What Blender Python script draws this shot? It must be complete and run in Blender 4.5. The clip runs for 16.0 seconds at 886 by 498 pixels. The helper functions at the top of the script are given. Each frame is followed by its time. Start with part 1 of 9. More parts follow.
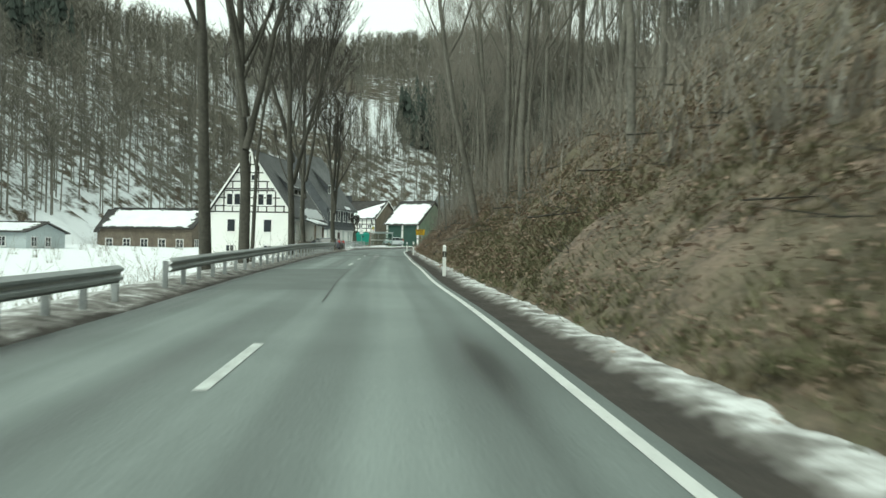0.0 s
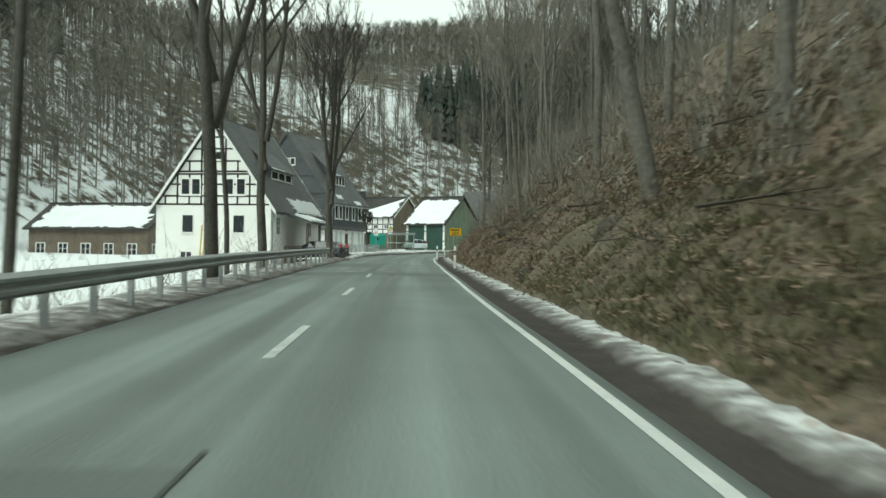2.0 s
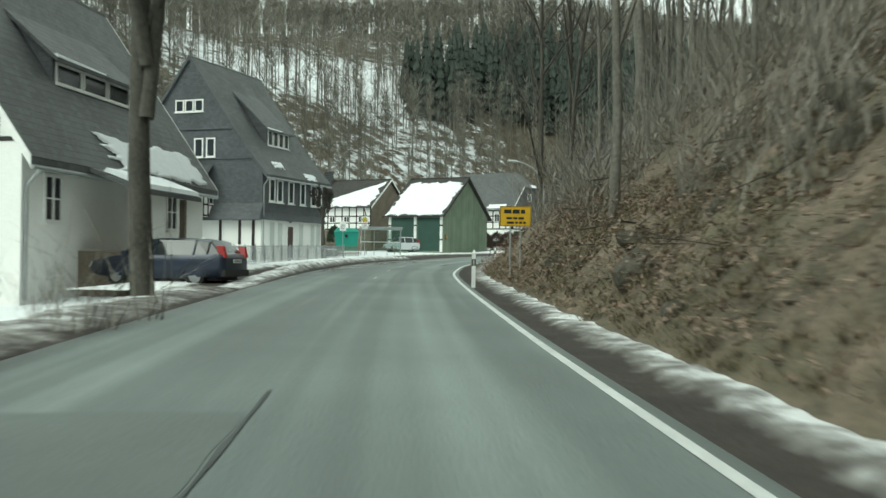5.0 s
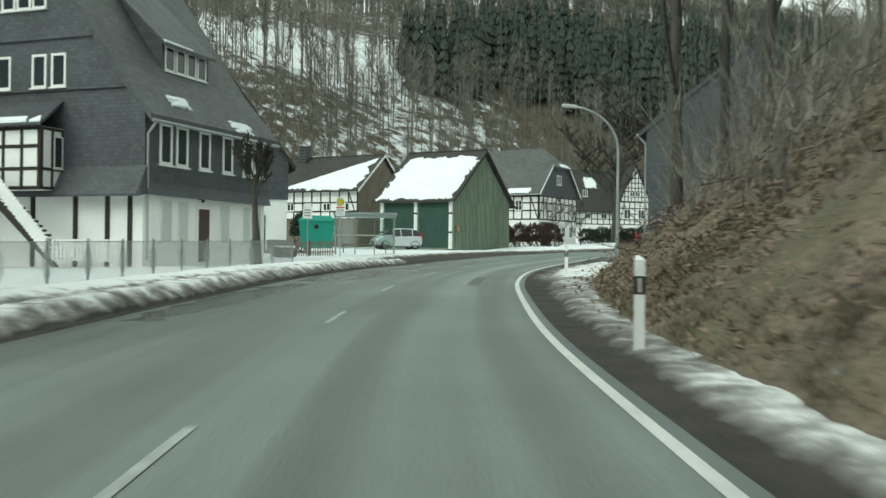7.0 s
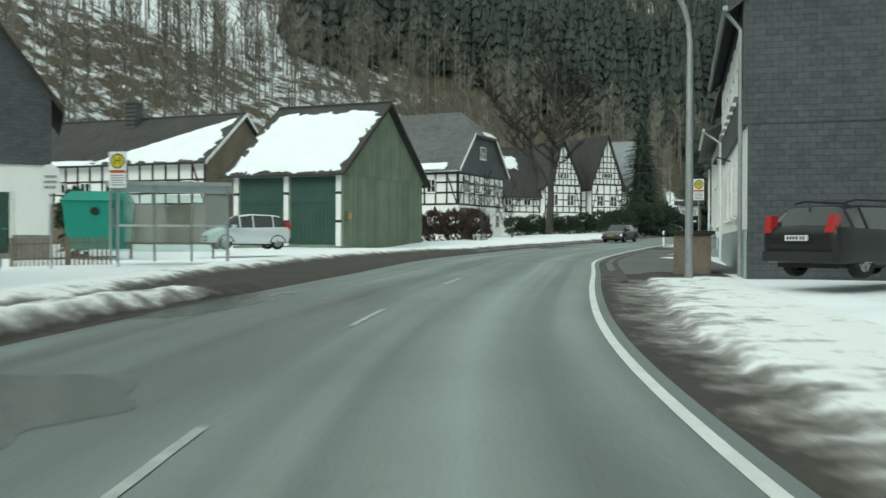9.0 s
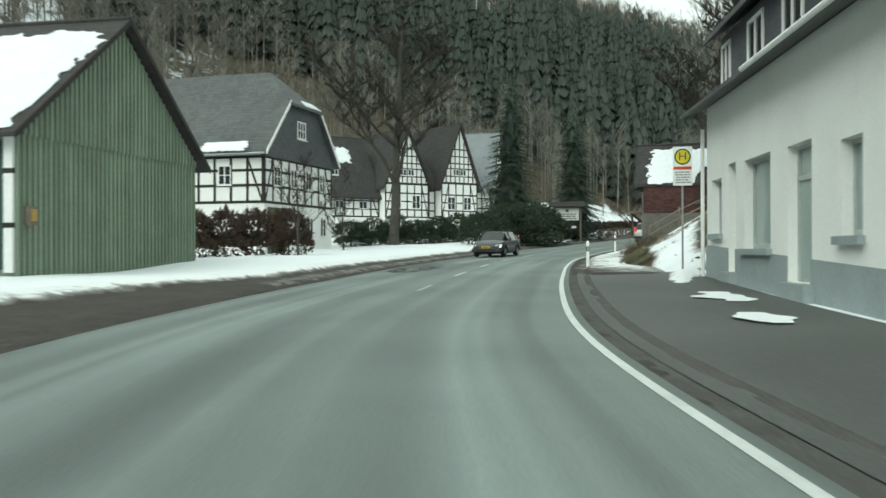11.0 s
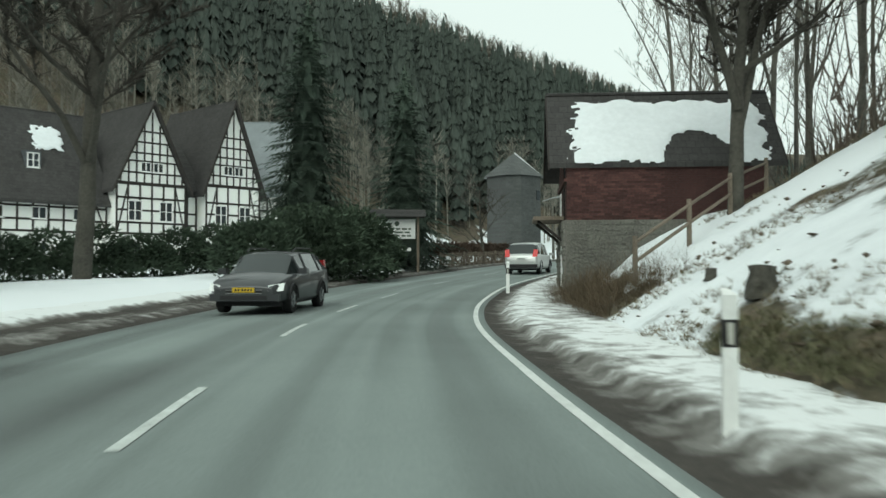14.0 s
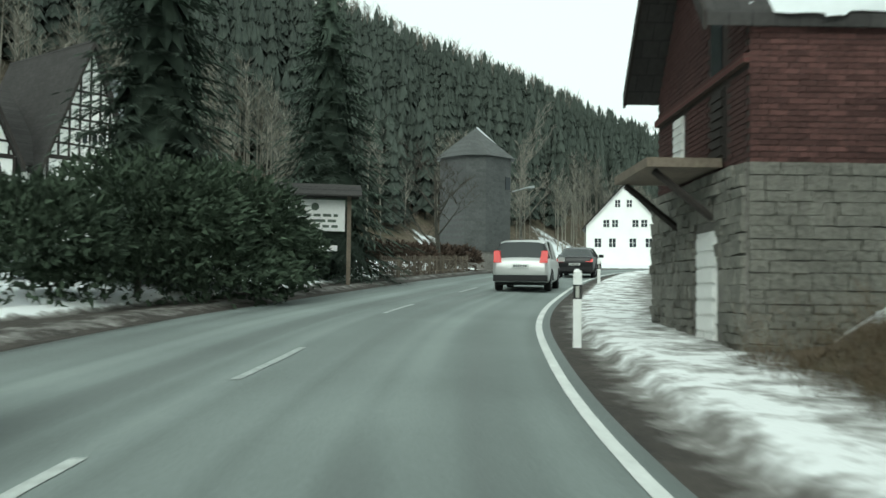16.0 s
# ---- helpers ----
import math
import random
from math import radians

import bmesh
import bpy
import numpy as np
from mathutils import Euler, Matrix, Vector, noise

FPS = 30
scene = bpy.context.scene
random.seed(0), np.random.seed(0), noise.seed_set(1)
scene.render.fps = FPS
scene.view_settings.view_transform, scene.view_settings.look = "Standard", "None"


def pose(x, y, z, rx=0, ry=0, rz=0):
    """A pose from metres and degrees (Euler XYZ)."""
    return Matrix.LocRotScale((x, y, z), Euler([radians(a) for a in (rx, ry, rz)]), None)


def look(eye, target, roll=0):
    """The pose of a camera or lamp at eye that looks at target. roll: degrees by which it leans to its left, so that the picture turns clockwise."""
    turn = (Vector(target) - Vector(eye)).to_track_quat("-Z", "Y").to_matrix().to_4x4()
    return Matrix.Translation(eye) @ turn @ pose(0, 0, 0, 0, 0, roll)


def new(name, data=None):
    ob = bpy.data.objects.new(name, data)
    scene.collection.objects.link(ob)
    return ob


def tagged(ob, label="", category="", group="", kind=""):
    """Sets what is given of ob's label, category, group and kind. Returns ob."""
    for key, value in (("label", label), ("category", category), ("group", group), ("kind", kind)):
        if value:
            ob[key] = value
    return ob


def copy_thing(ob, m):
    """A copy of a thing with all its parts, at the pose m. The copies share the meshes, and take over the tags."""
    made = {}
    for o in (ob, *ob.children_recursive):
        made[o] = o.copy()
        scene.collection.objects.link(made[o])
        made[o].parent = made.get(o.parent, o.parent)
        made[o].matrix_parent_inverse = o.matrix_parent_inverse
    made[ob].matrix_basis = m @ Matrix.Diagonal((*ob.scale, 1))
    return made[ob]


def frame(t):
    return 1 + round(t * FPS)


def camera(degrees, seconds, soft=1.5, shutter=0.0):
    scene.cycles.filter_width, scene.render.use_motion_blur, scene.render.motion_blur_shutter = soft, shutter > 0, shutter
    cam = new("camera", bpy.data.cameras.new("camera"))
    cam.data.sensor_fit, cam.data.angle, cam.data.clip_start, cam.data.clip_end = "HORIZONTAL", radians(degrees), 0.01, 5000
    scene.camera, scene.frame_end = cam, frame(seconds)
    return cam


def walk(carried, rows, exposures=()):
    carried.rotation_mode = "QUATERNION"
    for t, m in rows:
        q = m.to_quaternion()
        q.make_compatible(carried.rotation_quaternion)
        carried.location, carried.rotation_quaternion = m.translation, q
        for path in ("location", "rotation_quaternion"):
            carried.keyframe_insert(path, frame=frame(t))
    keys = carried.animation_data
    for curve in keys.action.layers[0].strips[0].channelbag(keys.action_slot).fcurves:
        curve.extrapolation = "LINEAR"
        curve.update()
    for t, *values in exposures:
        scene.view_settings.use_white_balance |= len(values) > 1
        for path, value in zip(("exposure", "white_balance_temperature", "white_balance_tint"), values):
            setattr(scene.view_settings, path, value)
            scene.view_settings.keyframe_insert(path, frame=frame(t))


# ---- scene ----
cam = camera(50.6, 16.0, shutter=0.35)
PATH = [
    (0, (1.888, 4.091, 1.01), (1.846, 6.091, 1.024), 1.1),
    (0.5, (1.284, 11.904, 1.107), (1.231, 13.903, 1.123), 0.2),
    (1, (0.598, 19.683, 1.267), (0.535, 21.682, 1.284), 0.1),
    (1.5, (-0.117, 27.296, 1.371), (-0.188, 29.294, 1.39), 0.2),
    (2, (-0.846, 34.937, 1.546), (-0.928, 36.935, 1.564), 0.8),
    (2.5, (-1.554, 42.536, 1.679), (-1.651, 44.534, 1.698), 0.3),
    (3, (-2.329, 50.128, 1.837), (-2.435, 52.125, 1.857), 0.2),
    (3.5, (-3.011, 57.717, 1.938), (-3.119, 59.714, 1.959), 0.4),
    (4, (-3.671, 65.368, 2.076), (-3.754, 67.366, 2.095), 0.7),
    (4.2, (-3.909, 68.351, 2.12), (-3.98, 70.349, 2.138), 0.8),
    (6.3, (-5.535, 98.918, 2.512), (-5.562, 100.918, 2.523), 0.7),
    (6.5, (-5.694, 101.765, 2.527), (-5.728, 103.764, 2.537), 0.7),
    (7, (-6.106, 108.765, 2.603), (-6.148, 110.764, 2.607), 0.7),
    (7.5, (-6.372, 115.674, 2.734), (-6.407, 117.674, 2.728), 0.7),
    (8, (-6.495, 122.552, 2.843), (-6.492, 124.552, 2.832), 0.7),
    (8.5, (-6.484, 129.217, 2.89), (-6.413, 131.215, 2.88), 0.6),
    (9, (-6.094, 135.917, 2.964), (-5.912, 137.908, 2.952), 0.2),
    (9.2, (-5.842, 138.469, 2.971), (-5.618, 140.456, 2.961), 0.0),
    (11.3, (-1.05, 163.62, 3.462), (-0.469, 165.534, 3.471), -0.2),
    (11.5, (-0.465, 165.766, 3.48), (0.152, 167.668, 3.492), -0.3),
    (12, (1.062, 170.923, 3.544), (1.772, 172.793, 3.564), -0.7),
    (12.5, (2.833, 175.69, 3.599), (3.614, 177.531, 3.628), -1.1),
    (13, (4.638, 180.535, 3.68), (5.476, 182.35, 3.722), -0.7),
    (13.5, (6.601, 185.145, 3.748), (7.483, 186.94, 3.803), -0.2),
    (14, (8.574, 189.794, 3.9), (9.503, 191.564, 3.963), -0.1),
    (14.5, (10.705, 194.32, 4.07), (11.673, 196.069, 4.135), -0.4),
    (15, (12.758, 198.79, 4.065), (13.767, 200.515, 4.135), -0.6),
    (15.5, (14.894, 203.12, 4.145), (15.932, 204.828, 4.223), 0.3),
    (16, (17.186, 207.639, 4.202), (18.25, 209.331, 4.285), 0.7),
]
walk(cam, [(t, look(eye, target, roll)) for t, eye, target, roll in PATH], exposures=((0, 0.16, 6520, -10), (1, 0.1, 6520, -10), (2, 0.03, 6520, -10), (3, 0.14, 6500, -10), (4.2, 0.16, 6480, -9), (7, 0.03, 6420, -9), (9, -0.06, 6300, -7), (11.5, 0.12, 6350, -7), (12.5, 0.02, 6380, -6), (14.5, -0.17, 6330, -7), (15.5, -0.1, 6280, -8), (16, 0.05, 6250, -8)))

# ---- world and light: overcast winter day ----
SUN_EL, SUN_ROT = radians(38), radians(228)
world = bpy.data.worlds.new("overcast_sky")
scene.world = world
world.use_nodes = True
wn, wl = world.node_tree.nodes, world.node_tree.links
sky = wn.new("ShaderNodeTexSky")
sky.sky_type, sky.sun_disc = "NISHITA", False
sky.sun_elevation, sky.sun_rotation, sky.air_density, sky.dust_density = SUN_EL, SUN_ROT, 1.0, 6.0
grey = wn.new("ShaderNodeHueSaturation")
grey.inputs["Saturation"].default_value = 0.1
wl.new(sky.outputs[0], grey.inputs["Color"])
low_sky, cover = wn.new("ShaderNodeBackground"), wn.new("ShaderNodeAddShader")
low_sky.inputs["Color"].default_value, low_sky.inputs["Strength"].default_value = (0.96, 1.0, 1.0, 1), 0.86
wl.new(grey.outputs[0], wn["Background"].inputs["Color"])
wn["Background"].inputs["Strength"].default_value = 0.05
wl.new(wn["Background"].outputs[0], cover.inputs[0])
wl.new(low_sky.outputs[0], cover.inputs[1])
wl.new(cover.outputs[0], wn["World Output"].inputs["Surface"])
sun_data = bpy.data.lights.new("sun", "SUN")
sun_data.energy, sun_data.angle, sun_data.color = 0.8, radians(40), (1.0, 0.97, 0.93)
sun = new("sun", sun_data)
sun.matrix_world = look((0, 0, 50), (math.sin(SUN_ROT) * -10, math.cos(SUN_ROT) * -10, 50 - 10 * math.tan(SUN_EL)))


# ---- materials ----
def material(name, base, rough=0.85, metal=0.0, vary=0.25, scale=4.0, fine=40.0, bump=0.2, tint=None, spec=0.3, object_vary=0.0):
    """A surface with variation at two scales, relief and, where pieces repeat, a shift from piece to piece."""
    m = bpy.data.materials.new(name)
    m.use_nodes = True
    n, l = m.node_tree.nodes, m.node_tree.links
    b = n["Principled BSDF"]
    b.inputs["Roughness"].default_value, b.inputs["Metallic"].default_value = rough, metal
    b.inputs["Specular IOR Level"].default_value = spec
    geo = n.new("ShaderNodeNewGeometry")
    big, small = n.new("ShaderNodeTexNoise"), n.new("ShaderNodeTexNoise")
    big.inputs["Scale"].default_value, small.inputs["Scale"].default_value = scale * 0.1, fine * 0.25
    big.inputs["Detail"].default_value, small.inputs["Detail"].default_value = 4, 3
    for t in (big, small):
        l.new(geo.outputs["Position"], t.inputs["Vector"])
    mixf = n.new("ShaderNodeMath")
    mixf.operation = "ADD"
    l.new(big.outputs["Fac"], mixf.inputs[0])
    l.new(small.outputs["Fac"], mixf.inputs[1])
    ramp = n.new("ShaderNodeMapRange")
    ramp.inputs["From Min"].default_value, ramp.inputs["From Max"].default_value = 0.6, 1.4
    l.new(mixf.outputs[0], ramp.inputs["Value"])
    mix = n.new("ShaderNodeMix")
    mix.data_type = "RGBA"
    low = tint or tuple(c * (1 - vary) for c in base)
    high = tuple(min(1, c * (1 + vary)) for c in base)
    mix.inputs["A"].default_value, mix.inputs["B"].default_value = (*low, 1), (*high, 1)
    l.new(ramp.outputs[0], mix.inputs["Factor"])
    out = mix.outputs["Result"]
    if object_vary:
        info, hsv = n.new("ShaderNodeObjectInfo"), n.new("ShaderNodeHueSaturation")
        mr = n.new("ShaderNodeMapRange")
        mr.inputs["To Min"].default_value, mr.inputs["To Max"].default_value = 1 - object_vary, 1 + object_vary
        l.new(info.outputs["Random"], mr.inputs["Value"])
        l.new(mr.outputs[0], hsv.inputs["Value"])
        l.new(out, hsv.inputs["Color"])
        out = hsv.outputs[0]
    l.new(out, b.inputs["Base Color"])
    if bump:
        bp = n.new("ShaderNodeBump")
        bp.inputs["Strength"].default_value, bp.inputs["Distance"].default_value = bump, 0.05
        l.new(small.outputs["Fac"], bp.inputs["Height"])
        l.new(bp.outputs[0], b.inputs["Normal"])
    return m


def coursed(name, base, joint, width, height, rough=0.7, bump=0.5, mortar=0.03, vary=0.3, face="XZ", offset=0.5):
    """Small slates, boards or bricks in courses, too small to pick apart, laid in the object's own axes."""
    m = material(name, base, rough, vary=vary, bump=0)
    n, l = m.node_tree.nodes, m.node_tree.links
    b = n["Principled BSDF"]
    tc, sep, com = n.new("ShaderNodeTexCoord"), n.new("ShaderNodeSeparateXYZ"), n.new("ShaderNodeCombineXYZ")
    l.new(tc.outputs["Object"], sep.inputs[0])
    l.new(sep.outputs[face[0]], com.inputs["X"])
    l.new(sep.outputs[face[1]], com.inputs["Y"])
    br = n.new("ShaderNodeTexBrick")
    br.offset = offset
    for k, v in (("Scale", 1.0), ("Brick Width", width), ("Row Height", height), ("Mortar Size", mortar * height), ("Bias", -0.2), ("Mortar Smooth", 0.3)):
        br.inputs[k].default_value = v
    l.new(com.outputs[0], br.inputs["Vector"])
    br.inputs["Color1"].default_value, br.inputs["Color2"].default_value = (1, 1, 1, 1), (0.72, 0.72, 0.72, 1)
    br.inputs["Mortar"].default_value = tuple(j / max(c, 0.01) for j, c in zip(joint, base)) + (1,)
    mul = n.new("ShaderNodeMix")
    mul.data_type, mul.blend_type = "RGBA", "MULTIPLY"
    mul.inputs["Factor"].default_value = 1
    src = b.inputs["Base Color"].links[0].from_socket
    l.new(src, mul.inputs["A"])
    l.new(br.outputs["Color"], mul.inputs["B"])
    l.new(mul.outputs["Result"], b.inputs["Base Color"])
    bp = n.new("ShaderNodeBump")
    bp.inputs["Strength"].default_value, bp.inputs["Distance"].default_value = bump, 0.02
    bp.invert = True
    l.new(br.outputs["Fac"], bp.inputs["Height"])
    l.new(bp.outputs[0], b.inputs["Normal"])
    return m


def glassy(name, base=(0.03, 0.035, 0.04), rough=0.08):
    m = bpy.data.materials.new(name)
    m.use_nodes = True
    b = m.node_tree.nodes["Principled BSDF"]
    b.inputs["Base Color"].default_value, b.inputs["Roughness"].default_value = (*base, 1), rough
    b.inputs["Specular IOR Level"].default_value = 0.6
    return m


SNOW = material("snow", (0.80, 0.83, 0.85), 0.75, vary=0.08, scale=6, fine=20, bump=0.35, spec=0.2)
PLASTER = material("white_plaster", (0.82, 0.82, 0.79), 0.9, vary=0.07, scale=6, fine=60, bump=0.1)
TIMBER = material("dark_timber", (0.035, 0.030, 0.027), 0.8, vary=0.35, scale=10, fine=60)
SLATE_WALL = coursed("slate_cladding", (0.085, 0.092, 0.100), (0.03, 0.03, 0.03), 0.30, 0.16, 0.55, bump=0.6)
SLATE_WALL_SIDE = coursed("slate_cladding_side", (0.085, 0.092, 0.100), (0.03, 0.03, 0.03), 0.30, 0.16, 0.55, bump=0.6, face="YZ")
SLATE_ROOF = coursed("slate_roof", (0.11, 0.115, 0.115), (0.03, 0.03, 0.03), 0.32, 0.22, 0.6, bump=0.7, face="YZ")
DARK_ROOF = coursed("dark_roof", (0.055, 0.052, 0.050), (0.02, 0.02, 0.02), 0.30, 0.25, 0.75, bump=0.7, face="YZ")
GREEN_BOARD = material("green_board", (0.215, 0.265, 0.195), 0.75, vary=0.2, scale=8, fine=50, object_vary=0.12)
GREEN_DOOR = material("dark_green_door", (0.035, 0.075, 0.060), 0.6, vary=0.2, scale=8)
TEAL = material("teal_plastic", (0.03, 0.25, 0.19), 0.5, vary=0.12)
WHITE_PAINT = material("white_paint", (0.78, 0.78, 0.76), 0.55, vary=0.08, scale=12, bump=0.05)
GLASS_DARK = glassy("window_glass")
METAL = material("galvanised_steel", (0.36, 0.38, 0.38), 0.45, metal=0.6, vary=0.2, scale=10, bump=0.1)
WOOD_GREY = material("weathered_wood", (0.17, 0.14, 0.11), 0.85, vary=0.35, scale=10, fine=60, object_vary=0.15)
STONE = material("rubble_stone", (0.19, 0.18, 0.165), 0.9, vary=0.35, scale=12, fine=40, bump=0.6, object_vary=0.25)


# ---- plan of the road ----
EDGE = [(8.6, -62), (5.2, -19), (3.0, 8.8), (2.0, 21), (0.95, 31.5), (0.0, 43.5), (-0.95, 54.5), (-1.75, 64.5), (-2.6, 74.5), (-3.4, 86),
        (-4.1, 97), (-4.65, 107), (-5.0, 115), (-5.15, 121), (-5.0, 128), (-4.75, 134), (-4.2, 140), (-3.3, 146.2), (-1.3, 155), (0.5, 162),
        (2.4, 169.6), (4.2, 175), (7.1, 182.2), (10, 189), (13.2, 196.4), (15.9, 202.2), (18.2, 206.8), (21.6, 212.6), (25.2, 217.8),
        (28.2, 221.8), (33.8, 228.2), (44.5, 239.2), (58, 251), (75, 262), (100, 273), (140, 286)]
RISE = [(-80, -1.24), (0, -0.31), (20, 0.00), (40, 0.37), (60, 0.72), (80, 1.02), (100, 1.27), (120, 1.51), (140, 1.77), (160, 2.09), (180, 2.45), (195, 2.74), (205, 2.92), (212, 3.11), (218, 3.39), (224, 3.69), (232, 4.13), (242, 4.81), (255, 5.56), (275, 6.56), (300, 7.46), (420, 8.86)]
_zy = np.arange(-80, 420, 1.0)
_zz = np.interp(_zy, [a for a, b in RISE], [b for a, b in RISE])
_zs = np.convolve(np.pad(_zz, 4, mode="edge"), np.ones(9) / 9, mode="valid")


def road_z(y):
    return np.interp(y, _zy, _zs)


def smooth_line(pts, step):
    p = np.array(pts, float)
    q = []
    for i in range(len(p) - 1):
        a, b, c, d = p[max(i - 1, 0)], p[i], p[i + 1], p[min(i + 2, len(p) - 1)]
        n = max(2, int(np.linalg.norm(c - b) / step))
        for k in range(n):
            t = k / n
            q.append(0.5 * (2 * b + (c - a) * t + (2 * a - 5 * b + 4 * c - d) * t * t + (3 * b - a - 3 * c + d) * t ** 3))
    q = np.array(q + [p[-1]])
    for _ in range(6):
        q[1:-1] = 0.25 * q[:-2] + 0.5 * q[1:-1] + 0.25 * q[2:]
    return q


ST = smooth_line(EDGE, 1.0)
TG = np.gradient(ST, axis=0)
TG /= np.linalg.norm(TG, axis=1)[:, None]
NR = np.stack([TG[:, 1], -TG[:, 0]], 1)
ST = ST + NR * np.interp(ST[:, 1], [0, 60, 72, 84, 92, 130, 141, 150, 165, 178, 186, 200, 212, 300], [0.17, 0.2, 0.3, 0.32, 0.25, 0.19, 0.11, 0.08, 0.16, 0.16, 0.12, 0.16, 0.1, 0.14])[:, None]
SY = ST[:, 1]


def lane(y):
    return np.interp(y, [0, 45, 57, 118, 130, 141, 149, 170, 188, 205, 216, 300], [3.1, 3.1, 2.99, 3.0, 3.15, 3.12, 3.22, 3.3, 3.4, 3.5, 3.25, 3.2])


def road_width(y):
    return np.interp(y, [0, 60, 90, 110, 134, 150, 180, 300], [5.85, 5.9, 6.0, 6.2, 6.55, 6.6, 7.0, 6.9])


def at_road(i, u, dz=0.0):
    p = ST[i] + u * NR[i]
    return (float(p[0]), float(p[1]), float(road_z(SY[i]) + dz))


def beside(y, u):
    """A place u metres to the right of the edge line, anywhere along the road."""
    k = int(np.argmin(np.abs(SY - y)))
    return ST[k] + TG[k] * ((y - SY[k]) / TG[k, 1]) + NR[k] * u


def nearest(x, y):
    """For arrays of places: the distance u to the right of the road's right edge line, and the station's y."""
    sh = x.shape
    x, y = x.ravel(), y.ravel()
    u, sy = np.empty(len(x)), np.empty(len(x))
    for k in range(0, len(x), 4000):
        dx, dy = x[k:k + 4000, None] - ST[None, :, 0], y[k:k + 4000, None] - ST[None, :, 1]
        j = np.argmin(dx * dx + dy * dy, axis=1)
        r = np.arange(len(j))
        side = dx[r, j] * NR[j, 0] + dy[r, j] * NR[j, 1]
        u[k:k + 4000] = np.where(np.abs(side) < 6, side, np.sign(side) * np.hypot(dx[r, j], dy[r, j]))
        sy[k:k + 4000] = SY[j]
    return u.reshape(sh), sy.reshape(sh)


def wave(x, y, s, seed=0):
    """Cheap smooth noise in -1..1."""
    x, y = x / s + seed * 17.3, y / s - seed * 9.1
    return (np.sin(x * 1.7 + np.sin(y * 2.3 + seed)) + np.sin(y * 1.9 + np.sin(x * 2.9 - seed)) + np.sin((x + y) * 1.3 + 2 * np.sin(x * .7))) / 3


FOOT = [(-75, -80), (-72, 30), (-62, 110), (-52, 170), (-38, 222), (0, 268), (45, 300), (110, 335), (260, 400), (600, 560)]


def hill_left(x, y):
    """Height of the wooded hill over the far side of the valley."""
    f = smooth_line(FOOT, 8.0)
    t = np.gradient(f, axis=0)
    t /= np.linalg.norm(t, axis=1)[:, None]
    sh = x.shape
    xf, yf = x.ravel(), y.ravel()
    d, along = np.empty(len(xf)), np.empty(len(xf))
    for k in range(0, len(xf), 4000):
        dx, dy = xf[k:k + 4000, None] - f[None, :, 0], yf[k:k + 4000, None] - f[None, :, 1]
        j = np.argmin(dx * dx + dy * dy, axis=1)
        r = np.arange(len(j))
        s = -(dx[r, j] * t[j, 1] - dy[r, j] * t[j, 0])
        d[k:k + 4000] = np.sign(s) * np.hypot(dx[r, j], dy[r, j])
        along[k:k + 4000] = f[j, 0]
    cap = np.interp(along, [-80, -40, 0, 45, 110, 260], [145, 105, 80, 98, 134, 122])
    dd = np.maximum(d, 0)
    h = cap * (1 - np.exp(-(dd * 0.80) / cap)) * 1.1
    return h.reshape(sh), d.reshape(sh)


def bank_foot(y):
    return np.interp(y, [-60, 112, 124, 134, 144, 149, 153, 157, 160, 184, 190, 196, 214, 224, 240, 300], [1.2, 1.2, 1.3, 1.9, 2.9, 4.2, 9, 13, 14, 13, 7.5, 2.0, 2.6, 6, 12, 20])


def bank_slope(y):
    return np.interp(y, [-60, 100, 130, 150, 185, 196, 210, 222, 240], [0.98, 0.95, 0.75, 0.66, 0.6, 0.55, 0.58, 0.54, 0.3])


def bank_cap(y):
    return np.interp(y, [-60, 60, 110, 140, 170, 200, 240, 300], [75, 70, 55, 30, 12, 7, 6, 4])


def ground(x, y):
    """Height of the ground anywhere off the road."""
    x, y = np.asarray(x, float), np.asarray(y, float)
    u, sy = nearest(x, y)
    z = road_z(sy).copy()
    w = road_width(sy)
    # right: the cut bank and the wooded slope over it
    f, s, c = bank_foot(sy), bank_slope(sy), bank_cap(sy)
    d = np.maximum(u - f, 0)
    rise = np.where(s * d < 9, s * d, 9 + (s * d - 9) * 0.62)
    rise = np.minimum(rise, c + 0.05 * d)
    rough = np.clip(d / 3, 0, 1) * (0.10 * wave(x, y, 2.6, 1) + 0.22 * wave(x, y, 8.3, 2))
    z = np.where(u > 0, z + rise + rough * np.where(sy < 140, 1.0, 0.35), z)
    z = np.where(u > 2.5, z + 0.9 * np.exp(-(((x - 29.0) / 2.3) ** 2 + ((y - 213.2) / 1.7) ** 2)), z)   # drift against the brick barn
    # left: verge, meadow below the road, village ground, then the hill
    drop = np.interp(sy, [-60, 70, 98, 108, 125, 150, 175, 240], [1.5, 1.3, 0.9, 0.6, 0.15, 0.0, 0.0, -0.6])
    v = np.maximum(-u - w - 1.2, 0)
    z = np.where(u < 0, z - drop * np.clip(v / 3.5, 0, 1) + 0.12 * np.clip(v / 6, 0, 1) * wave(x, y, 5, 3), z)
    h, dist = hill_left(x, y)
    z = np.where((u < 0), z + h + np.clip(dist / 20, 0, 1) * 1.5 * wave(x, y, 14, 5), z)
    return z


def ground_at(x, y):
    return float(ground(np.array([x]), np.array([y]))[0])


